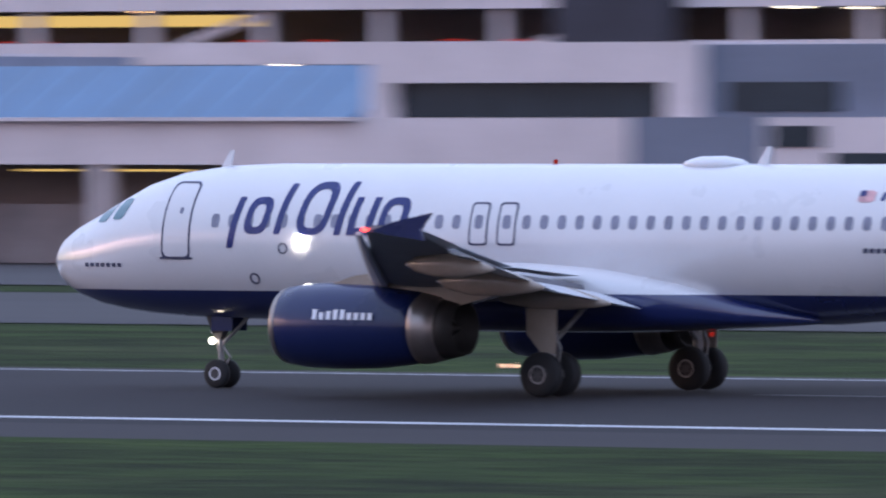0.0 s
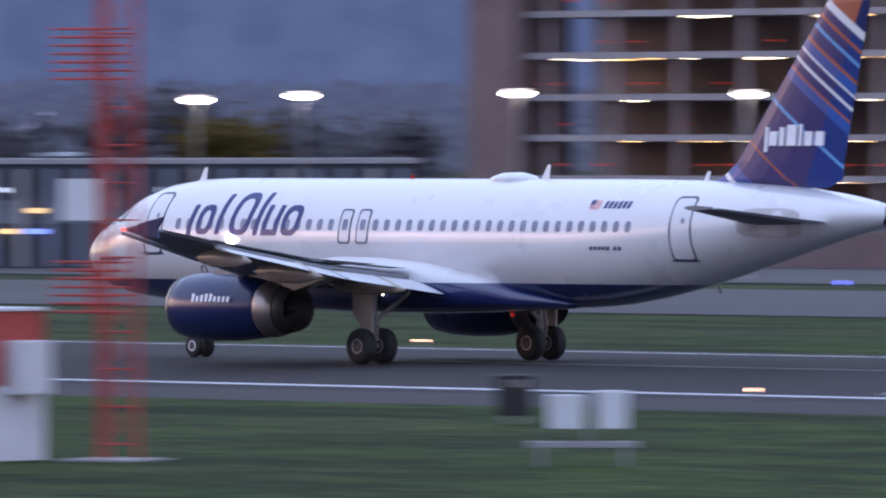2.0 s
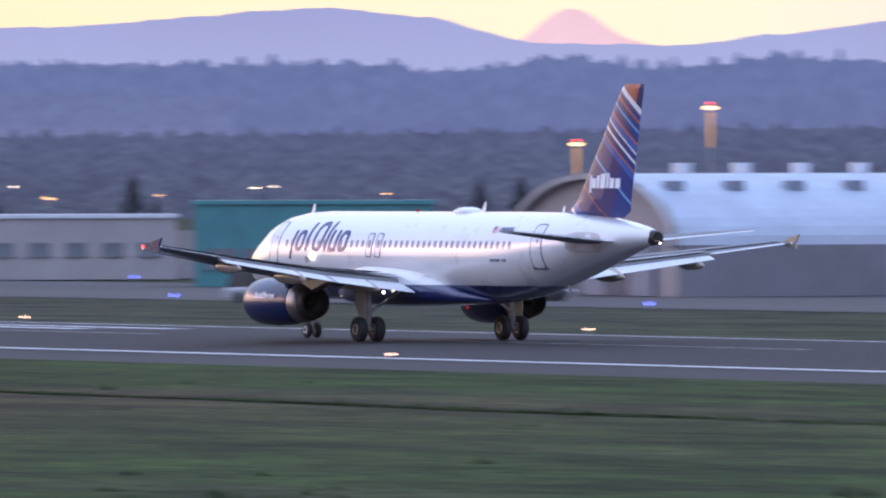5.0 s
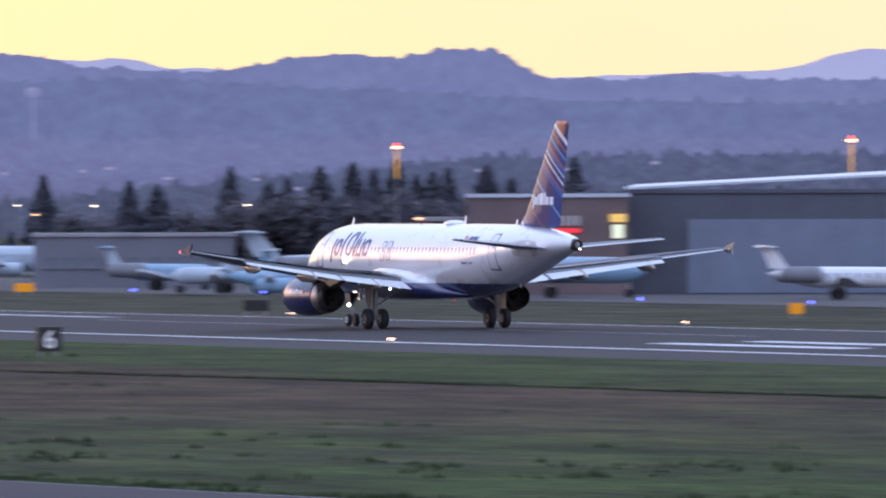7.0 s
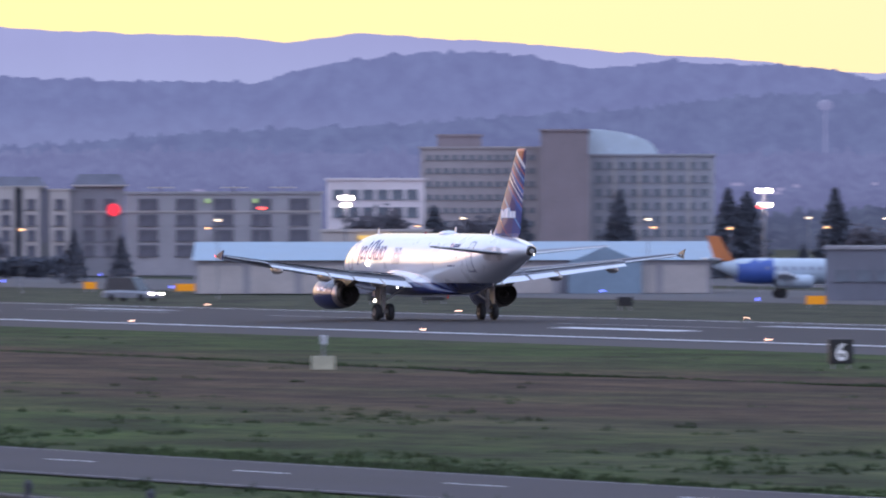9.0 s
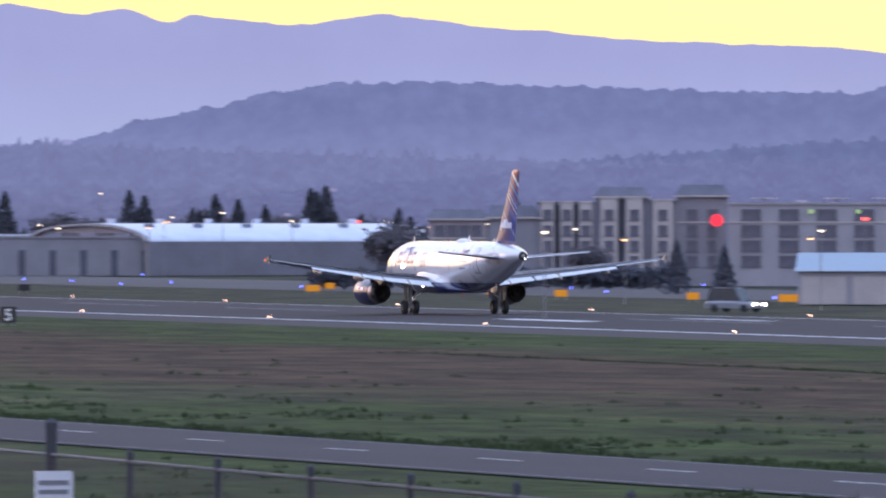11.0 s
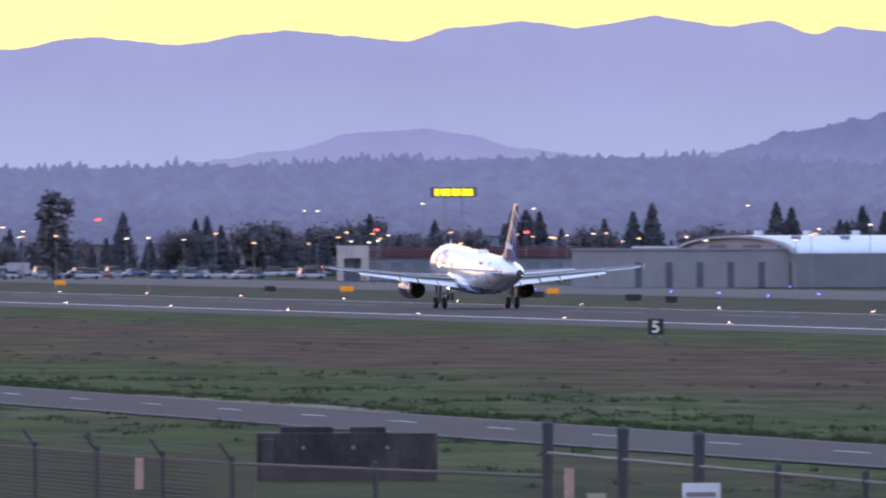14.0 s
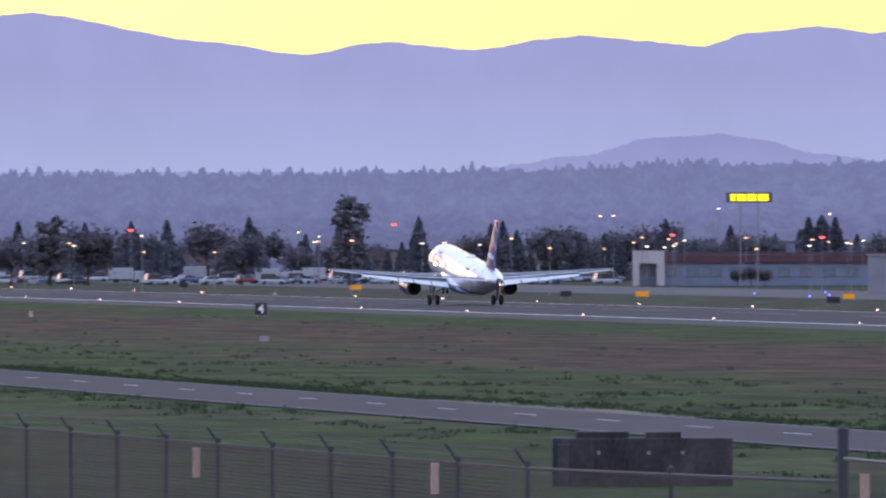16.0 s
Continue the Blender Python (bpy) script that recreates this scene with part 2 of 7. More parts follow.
G_ORANGE = make_glow("orange_sign_light", (1.0, 0.42, 0.05), 0.5)

# ---- ground, runway, road ----


def make_ground_mat():
    m = bpy.data.materials.new("airfield_grass")
    m.use_nodes = True
    nt = m.node_tree
    b = nt.nodes["Principled BSDF"]
    b.inputs["Roughness"].default_value = 0.95
    b.inputs["Specular IOR Level"].default_value = 0.1
    tc = nt.nodes.new("ShaderNodeTexCoord")
    sp = nt.nodes.new("ShaderNodeSeparateXYZ")
    nt.links.new(tc.outputs["Object"], sp.inputs[0])

    def nz(scale, stretch, detail=5):
        mp, n = nt.nodes.new("ShaderNodeMapping"), nt.nodes.new("ShaderNodeTexNoise")
        mp.inputs["Scale"].default_value = stretch
        n.inputs["Scale"].default_value, n.inputs["Detail"].default_value = scale, detail
        n.inputs["Roughness"].default_value = 0.6
        nt.links.new(tc.outputs["Object"], mp.inputs[0])
        nt.links.new(mp.outputs[0], n.inputs["Vector"])
        return n.outputs[0]

    def mathn(op, a, c):
        n = nt.nodes.new("ShaderNodeMath")
        n.operation = op
        for i, v in enumerate((a, c)):
            if isinstance(v, (int, float)):
                n.inputs[i].default_value = v
            else:
                nt.links.new(v, n.inputs[i])
        return n.outputs[0]

    def ramp(src, stops):
        r = nt.nodes.new("ShaderNodeValToRGB")
        set_ramp(r.color_ramp, stops)
        nt.links.new(src, r.inputs[0])
        return r.outputs[0]

    def mixc(f, a, c):
        n = nt.nodes.new("ShaderNodeMix")
        n.data_type = "RGBA"
        nt.links.new(f, n.inputs["Factor"])
        nt.links.new(a, n.inputs["A"])
        nt.links.new(c, n.inputs["B"])
        return n.outputs["Result"]

    blades = nz(0.9, (0.6, 1, 1), 6)
    patches = nz(0.05, (0.35, 1, 1), 5)
    green = ramp(blades, [(0.3, (0.011, 0.021, 0.005)), (0.5, (0.027, 0.049, 0.011)), (0.72, (0.053, 0.077, 0.021))])
    straw = ramp(blades, [(0.3, (0.030, 0.034, 0.016)), (0.7, (0.080, 0.080, 0.044))])
    thin = ramp(blades, [(0.3, (0.034, 0.034, 0.026)), (0.7, (0.066, 0.062, 0.048))])
    soil = ramp(blades, [(0.3, (0.040, 0.023, 0.016)), (0.7, (0.080, 0.050, 0.037))])
    c1 = mixc(ramp(patches, [(0.50, (0, 0, 0)), (0.68, (0.75, 0.75, 0.75))]), green, straw)
    # a worn strip of bare soil and thin grass runs along the field
    wob = mathn("MULTIPLY_ADD", nz(0.03, (0.4, 1, 1), 6), 70)
    wob.node.inputs[2].default_value = -35
    ypos = mathn("ADD", sp.outputs["Y"], wob)
    strip = ramp(mathn("DIVIDE", ypos, 400), [(0.31, (0, 0, 0)), (0.36, (0.9, 0.9, 0.9)), (0.45, (0.95, 0.95, 0.95)), (0.49, (0, 0, 0))])
    along = ramp(mathn("DIVIDE", sp.outputs["X"], -1000), [(0.26, (0, 0, 0)), (0.40, (1, 1, 1))])
    bare = ramp(nz(0.022, (0.3, 1, 1), 6), [(0.32, (0.1, 0.1, 0.1)), (0.48, (1, 1, 1))])
    c2 = mixc(mathn("MULTIPLY", mathn("MULTIPLY", strip, along), bare), c1, soil)
    # rough growth: uneven darker and fresher swathes along the mowing lines
    beyond = ramp(mathn("DIVIDE", sp.outputs["Y"], 400), [(0.66, (0, 0, 0)), (0.70, (0.75, 0.75, 0.75))])
    far_end = ramp(mathn("DIVIDE", sp.outputs["X"], -1000), [(0.30, (0, 0, 0)), (0.55, (1, 1, 1))])
    c2 = mixc(mathn("MULTIPLY", beyond, far_end), c2, thin)
    swathe = ramp(nz(0.16, (0.45, 1, 1), 9), [(0.36, (0.38, 0.41, 0.43)), (0.5, (0.78, 0.81, 0.80)), (0.64, (1.22, 1.26, 1.14))])
    mul = nt.nodes.new("ShaderNodeMix")
    mul.data_type, mul.blend_type = "RGBA", "MULTIPLY"
    mul.inputs["Factor"].default_value = 1.0
    nt.links.new(c2, mul.inputs["A"])
    nt.links.new(swathe, mul.inputs["B"])
    nt.links.new(mul.outputs["Result"], b.inputs["Base Color"])
    bp = nt.nodes.new("ShaderNodeBump")
    bp.inputs["Strength"].default_value, bp.inputs["Distance"].default_value = 0.8, 0.15
    nt.links.new(blades, bp.inputs["Height"])
    nt.links.new(bp.outputs[0], b.inputs["Normal"])
    return m


M_GROUND = make_ground_mat()
M_ASPHALT = make_mat("runway_asphalt", (0.030, 0.029, 0.034), 0.9, 0, 0.3, 0.05, 6, bump=0.15, spec=0.2, stretch=(0.15, 1, 1))
M_SHOULDER = make_mat("shoulder_asphalt", (0.048, 0.045, 0.049), 0.9, 0, 0.25, 0.08, 6, bump=0.15, spec=0.2, stretch=(0.2, 1, 1))
M_ROADTAR = make_mat("service_road_asphalt", (0.039, 0.037, 0.044), 0.9, 0, 0.25, 0.15, 8, bump=0.15, spec=0.2, stretch=(0.3, 1, 1))
M_TAXI = make_mat("taxiway_concrete", (0.075, 0.072, 0.078), 0.9, 0, 0.2, 0.05, 4, spec=0.2, stretch=(0.2, 1, 1))
M_GRAVEL = make_mat("pale_dry_gravel", (0.13, 0.115, 0.085), 0.95, 0, 0.3, 0.2, 5, bump=0.2, spec=0.1, stretch=(0.3, 1, 1))
M_PAINT = make_mat("runway_paint", (0.55, 0.57, 0.61), 0.7, 0, 0.2, 0.3, 8)
M_WORN = make_mat("worn_runway_paint", (0.20, 0.20, 0.22), 0.75, 0, 0.3, 0.2, 8)


def levee(y):
    """Ground level: the bank on which the eye stands falls to the flat field."""
    k = min(1, max(0, (y - 2) / 34))
    k = k * k * (3 - 2 * k)
    return 5.85 * (1 - k) - 0.42 * k


def ground_sheet():
    ys = [-400, -60, -20, 0, 2] + [4 + 2 * i for i in range(22)] + [50, 60, 80, 100, 150, 210, 300, 420, 800, 1600, 3000, 4950]
    xs = [-4950, -4000, -3000, -2200] + [-1600 + 40 * i for i in range(46)] + [600, 1200, 2500]
    vs = [(x, y, levee(y)) for y in ys for x in xs]
    n = len(xs)
    fs = [(j * n + i, j * n + i + 1, (j + 1) * n + i + 1, (j + 1) * n + i) for j in range(len(ys) - 1) for i in range(n - 1)]
    ob = new("ground", mesh_of("ground", vs, fs, M_GROUND, True))
    return tagged(ob, "grassy airfield ground with patches of bare soil", "ground", kind="structure")


ground_sheet()


def crown(y):
    u = abs(y - MID)
    return -0.2 * (u / 21.0) ** 1.3 if u < 22.9 else -0.225 - (u - 22.9) * 0.018


def strip(name, label, x0, x1, ys, material, zs, kind="structure", category="", step=60.0):
    k = max(1, int((x1 - x0) / step))
    xs = [x0 + (x1 - x0) * i / k for i in range(k + 1)]
    vs = [(x, y, z) for y, z in zip(ys, zs) for x in xs]
    n = len(xs)
    fs = [(j * n + i, j * n + i + 1, (j + 1) * n + i + 1, (j + 1) * n + i) for j in range(len(ys) - 1) for i in range(n - 1)]
    ob = new(name, mesh_of(name, vs, fs, material, True))
    return tagged(ob, label, category or name, kind=kind)


yy = [MID - 22.9 + 45.8 * i / 20 for i in range(21)]
runway = strip("runway", "dark grooved asphalt runway with a slight crown", -2600, 500, yy, M_ASPHALT, [crown(y) for y in yy])
strip("runway_shoulder", "lighter paved shoulder along the runway", -2600, 500, [MID - 28.2, MID - 26.8, MID - 22.9], M_SHOULDER, [-0.47, -0.395, -0.225])
strip("runway_shoulder", "lighter paved shoulder along the runway", -2600, 500, [MID + 22.9, MID + 31, MID + 32.4], M_SHOULDER, [-0.225, -0.40, -0.47])
strip("taxiway", "grey concrete parallel taxiway beyond the runway", -2600, 500, [333, 345, 388], M_TAXI, [-0.38, -0.33, -0.38])
strip("apron", "wide concrete apron before the terminal and hangars", -1500, 500, [404, 600, 900], M_TAXI, [-0.37, -0.33, -0.33])


def road_mid(x):
    """Middle of the service road, which swings away from the runway as it runs on."""
    return 94.6 + 9.2 * math.exp(min(x + 270, 60) / 150)


def along_road(name, label, x0, x1, offsets, material, zs, category, step=12.0):
    k = max(1, int((x1 - x0) / step))
    xs = [x0 + (x1 - x0) * i / k for i in range(k + 1)]
    vs = [(x, road_mid(x) + o, z) for o, z in zip(offsets, zs) for x in xs]
    n = len(xs)
    fs = [(j * n + i, j * n + i + 1, (j + 1) * n + i + 1, (j + 1) * n + i) for j in range(len(offsets) - 1) for i in range(n - 1)]
    return tagged(new(name, mesh_of(name, vs, fs, material, True)), label, category, kind="structure")


along_road("service_road", "two-lane asphalt service road inside the fence", -2600, 400, [-5.9, 0, 5.9], M_ROADTAR, [-0.37, -0.31, -0.37], "road")
for o in (-5.35, 5.35):
    along_road("road_edge_line", "faint worn edge line of the service road", -2600, 400, [o - 0.06, o + 0.06], M_WORN, [-0.353, -0.353], "marking")
along_road("gravel_patch", "pale dry gravel beside the service road", -532, -474, [5.95, 7.4, 8.6], M_GRAVEL, [-0.372, -0.36, -0.408], "gravel")


def paint_bar(name, x0, x1, y0, y1, material, label="white painted runway marking", lift=0.012, k=None):
    ys = [y0, (y0 + y1) / 2, y1]
    ob = strip(name, label, x0, x1, ys, material, [crown(y) + lift for y in ys], category="marking")
    return ob


paint_bar("edge_line", -2600, 500, MID - 20.6, MID - 19.7, M_PAINT, "continuous white runway edge line")
paint_bar("edge_line", -2600, 500, MID + 21.2, MID + 22.1, M_PAINT, "continuous white runway edge line")
for sgn in (-1, 1):
    y0, y1 = sorted((MID + sgn * 6.3, MID + sgn * 17.6))
    paint_bar("aiming_point", -222, -176, y0, y1, M_PAINT, "broad white aiming point block on the runway")
    for xc, count in ((-47, 3), (-352, 2), (-504, 2), (-656, 1), (-809, 1)):
        for q in range(count):
            a = MID + sgn * (6.2 + 5.4 * q)
            b = MID + sgn * (8.2 + 5.4 * q)
            paint_bar("touchdown_bar", xc - 12, xc + 12, min(a, b), max(a, b), M_PAINT, "white touchdown zone bar on the runway")
for q in range(-40, 6):
    paint_bar("centre_dash", q * 61 - 18, q * 61 + 18, MID - 0.3, MID + 0.3, M_WORN, "rubber-stained centre line dash")
for q in range(90):
    x = -192.0 - 17.0 * q
    along_road("road_dash", "short white lane dash on the service road", x - 2.3, x + 2.3, [-0.09, 0.09], M_PAINT, [-0.297, -0.297], "marking")

# ---- the airliner: local x aft from the main wheels, y to its right, z up from the ground ----
A0 = 17.6
AE = 17.1            # engines sit half a metre further aft than their own stations
FUSE = [(0.0, 3.36, 3.34, 0.01), (0.12, 3.72, 2.98, 0.40), (0.4, 4.02, 2.68, 0.72), (0.9, 4.34, 2.42, 1.04), (1.6, 4.66, 2.20, 1.34),
        (2.4, 5.08, 2.06, 1.56), (3.2, 5.46, 1.97, 1.73), (4.2, 5.75, 1.90, 1.87), (5.6, 5.93, 1.85, 1.95), (7.2, 5.98, 1.83, 1.975),
        (16.0, 5.98, 1.83, 1.975), (24.0, 5.98, 1.84, 1.975), (25.6, 5.98, 1.95, 1.97), (27.2, 5.97, 2.18, 1.95), (28.8, 5.95, 2.50, 1.88),
        (30.4, 5.91, 2.88, 1.76), (32.0, 5.84, 3.28, 1.57), (33.6, 5.73, 3.70, 1.31), (35.2, 5.55, 4.10, 0.98), (36.4, 5.36, 4.37, 0.70), (37.1, 5.22, 4.50, 0.42), (37.5, 5.10, 4.60, 0.28)]


def fuse_at(a):
    for p, q in zip(FUSE, FUSE[1:]):
        if a <= q[0]:
            k = (a - p[0]) / (q[0] - p[0])
            return tuple(p[i] + k * (q[i] - p[i]) for i in (1, 2, 3))
    return FUSE[-1][1:]


def skin(a, z, off=0.0):
    """Left-side point of the fuselage skin (local coordinates)."""
    top, bot, hw = fuse_at(a)
    c, h = (top + bot) / 2, (top - bot) / 2
    u = max(-1, min(1, (z - c) / h))
    w = hw * math.sqrt(max(0, 1 - u * u))
    ny, nz = -w / max(hw, 1e-3) ** 2, (z - c) / h ** 2
    ln = math.hypot(ny, nz) or 1
    return Vector((a - A0, -w + off * ny / ln, z + off * nz / ln))


def two_tone(name, white, navy, level):
    """Gloss paint: white over navy with a level split, and faint panel joints."""
    m = make_mat(name, white, 0.3, 0, 0.03, 0.5, 10, coat=1.0)
    m.node_tree.nodes["Principled BSDF"].inputs["Coat IOR"].default_value = 1.65
    nt = m.node_tree
    b = nt.nodes["Principled BSDF"]
    src = b.inputs["Base Color"].links[0].from_socket
    tc, sp = nt.nodes.new("ShaderNodeTexCoord"), nt.nodes.new("ShaderNodeSeparateXYZ")
    nt.links.new(tc.outputs["Object"], sp.inputs[0])
    lt = nt.nodes.new("ShaderNodeMath")
    lt.operation = "LESS_THAN"
    lt.inputs[1].default_value = level
    nt.links.new(sp.outputs["Z"], lt.inputs[0])
    mx = nt.nodes.new("ShaderNodeMix")
    mx.data_type = "RGBA"
    nt.links.new(lt.outputs[0], mx.inputs["Factor"])
    nt.links.new(src, mx.inputs["A"])
    mx.inputs["B"].default_value = (*navy, 1)
    nt.links.new(mx.outputs["Result"], b.inputs["Base Color"])
    return m


M_FUSE = two_tone("white_over_navy_paint", (0.71, 0.715, 0.74), (0.012, 0.022, 0.11), 2.62)


def make_fin_mat():
    m = bpy.data.materials.new("striped_fin_paint")
    m.use_nodes = True
    nt = m.node_tree
    b = nt.nodes["Principled BSDF"]
    b.inputs["Roughness"].default_value, b.inputs["Coat Weight"].default_value = 0.5, 0.35
    b.inputs["Specular IOR Level"].default_value = 0.15
    tc, sp = nt.nodes.new("ShaderNodeTexCoord"), nt.nodes.new("ShaderNodeSeparateXYZ")
    nt.links.new(tc.outputs["Object"], sp.inputs[0])

    def lin(kx, kz, c):
        a, d = nt.nodes.new("ShaderNodeMath"), nt.nodes.new("ShaderNodeMath")
        a.operation = d.operation = "MULTIPLY_ADD"
        a.inputs[1].default_value, a.inputs[2].default_value = kx, c
        d.inputs[1].default_value = kz
        nt.links.new(sp.outputs["X"], a.inputs[0])
        nt.links.new(sp.outputs["Z"], d.inputs[0])
        nt.links.new(a.outputs[0], d.inputs[2])
        return d.outputs[0]

    navy, deep, mid, sky_c, orange, cream, mauve, mid_mauve = (0.012, 0.022, 0.10), (0.015, 0.04, 0.19), (0.03, 0.10, 0.36), (0.14, 0.34, 0.62), (0.38, 0.11, 0.06), (0.72, 0.72, 0.74), (0.050, 0.040, 0.135), (0.07, 0.10, 0.30)

    def stops(seq):
        out, p = [], 0.0
        for w, c in seq:
            out.append((p, c))
            p += w
        return out

    def const_ramp(src, seq):
        r = nt.nodes.new("ShaderNodeValToRGB")
        set_ramp(r.color_ramp, stops(seq))
        r.color_ramp.interpolation = "CONSTANT"
        nt.links.new(src, r.inputs[0])
        return r.outputs[0]

    # stripes slope down aft
    s1 = lin(0.064, 0.088, -1.24)
    def bands(base, back, tail):
        return [(0.05, sky_c), (0.04, back), (0.02, cream), (0.05, back), (0.10, base), (0.008, orange), (0.17, base), (0.012, sky_c), (0.10, base), (0.035, back), (0.008, orange), (0.03, base), (0.012, cream),
                (0.03, base), (0.010, cream), (0.035, back), (0.010, orange), (0.045, base), (0.012, sky_c), (0.03, base), (0.012, orange), (0.03, base), (0.028, cream), (0.2, tail)]

    hi = const_ramp(s1, bands(mauve, mid_mauve, orange))
    low = const_ramp(s1, bands(deep, mid, navy))
    side = lin(1.0, -0.42, -13.6)
    st = nt.nodes.new("ShaderNodeMath")
    st.operation = "GREATER_THAN"
    st.inputs[1].default_value = 0.0
    nt.links.new(side, st.inputs[0])
    mx = nt.nodes.new("ShaderNodeMix")
    mx.data_type = "RGBA"
    nt.links.new(st.outputs[0], mx.inputs["Factor"])
    nt.links.new(hi, mx.inputs["A"])
    nt.links.new(low, mx.inputs["B"])
    nt.links.new(mx.outputs["Result"], b.inputs["Base Color"])
    return m


M_FIN = make_fin_mat()


def aerofoil(n=12, thick=0.12):
    pts = []
    for i in range(n + 1):
        x = 0.5 * (1 - math.cos(math.pi * i / n))
        t = thick / 0.2 * (0.2969 * math.sqrt(x) - 0.126 * x - 0.3516 * x * x + 0.2843 * x ** 3 - 0.1015 * x ** 4)
        pts.append((x, t))
    return [(x, t) for x, t in reversed(pts)] + [(x, -t * 0.8) for x, t in pts[1:-1]]


def wing_panel(stations, thick=0.12, x_from=0.0, x_to=1.0, side=1):
    """stations: (span, leading a, trailing a, z). Slices of the section between x_from and x_to of the chord."""
    rings = []
    for l, a0, a1, z in stations:
        ring = []
        for x, t in aerofoil(12, thick):
            xx = min(max(x, x_from), x_to)
            k = 1.0 if x_from <= x <= x_to else 0.6
            ring.append((a0 + (a1 - a0) * xx - A0, -side * l, z + t * k * (a1 - a0)))
        rings.append(ring)
    return loft(rings)


WING = [(1.2, 11.3, 18.6, 2.62), (6.4, 14.05, 18.75, 3.12), (11.5, 16.95, 20.05, 3.76), (16.6, 19.9, 21.5, 4.45)]


def wing_at(l):
    for p, q in zip(WING, WING[1:]):
        if l <= q[0]:
            k = (l - p[0]) / (q[0] - p[0])
            return tuple(p[i] + k * (q[i] - p[i]) for i in (1, 2, 3))
    return WING[-1][1:]


def oval(w, h, n=12, power=2.6):
    if power >= 5:
        # rounded rectangle with evenly spread points
        c, k = 0.18 * min(w, h), 6
        out = []
        for cx, cy, a0 in ((w / 2 - c, h / 2 - c, 0), (c - w / 2, h / 2 - c, 90), (c - w / 2, c - h / 2, 180), (w / 2 - c, c - h / 2, 270)):
            arc = [(cx + c * math.cos(radians(a0 + 30 * i)), cy + c * math.sin(radians(a0 + 30 * i))) for i in range(4)]
            if out:
                p, q = out[-1], arc[0]
                out += [(p[0] + (q[0] - p[0]) * i / k, p[1] + (q[1] - p[1]) * i / k) for i in range(1, k)]
            out += arc
        p, q = out[-1], out[0]
        return out + [(p[0] + (q[0] - p[0]) * i / k, p[1] + (q[1] - p[1]) * i / k) for i in range(1, k)]
    out = []
    for i in range(n):
        t = 2 * math.pi * i / n
        c, s = math.cos(t), math.sin(t)
        out.append((0.5 * w * math.copysign(abs(c) ** (2 / power), c), 0.5 * h * math.copysign(abs(s) ** (2 / power), s)))
    return out


def skin_patch(outline, a, z, off, side=1, inner=None, slant=0.0):
    """A thin curved plate that follows the fuselage skin; inner cuts a window in it."""
    def lay(pts, o):
        r = []
        for u, v in pts:
            p = skin(a + u + slant * v, z + v, o)
            r.append((p.x, p.y * side, p.z))
        return r
    if inner:
        rings = [lay(outline, off), lay(inner, off), lay(inner, -0.02), lay(outline, -0.02)]
        v, f = loft(rings, False)
        n = len(outline)
        f += [(3 * n + i, 3 * n + (i + 1) % n, (i + 1) % n, i) for i in range(n)]
        return v, f
    # rows across the height, so that the plate bends with the skin
    h = max(v for _, v in outline)
    w = max(u for u, _ in outline)
    rows = 4 if h < 0.25 else 14
    vs, fs = [], []
    for k in range(rows + 1):
        v = h * math.sin(math.pi * (k / rows - 0.5))
        u = max((abs(p[0]) for p in outline if abs(p[1]) >= abs(v) - 1e-6), default=0.02)
        near = sorted(outline, key=lambda p: abs(abs(p[1]) - abs(v)))[:2]
        u = max(0.02, max(abs(p[0]) for p in near)) if k not in (0, rows) else max(0.02, 0.5 * w)
        vs += lay([(-u, v), (u, v)], off)
    for k in range(rows):
        fs.append((2 * k, 2 * k + 1, 2 * k + 3, 2 * k + 2))
    m = len(vs)
    for k in range(rows + 1):
        v = h * math.sin(math.pi * (k / rows - 0.5))
        for q in (0, 1):
            x, y, zz = vs[2 * k + q]
            vs.append((x, y * 0.985, zz))
    edge = [2 * k for k in range(rows + 1)] + [2 * k + 1 for k in range(rows, -1, -1)]
    fs += [(edge[i], edge[(i + 1) % len(edge)], m + edge[(i + 1) % len(edge)], m + edge[i]) for i in range(len(edge))]
    return vs, fs


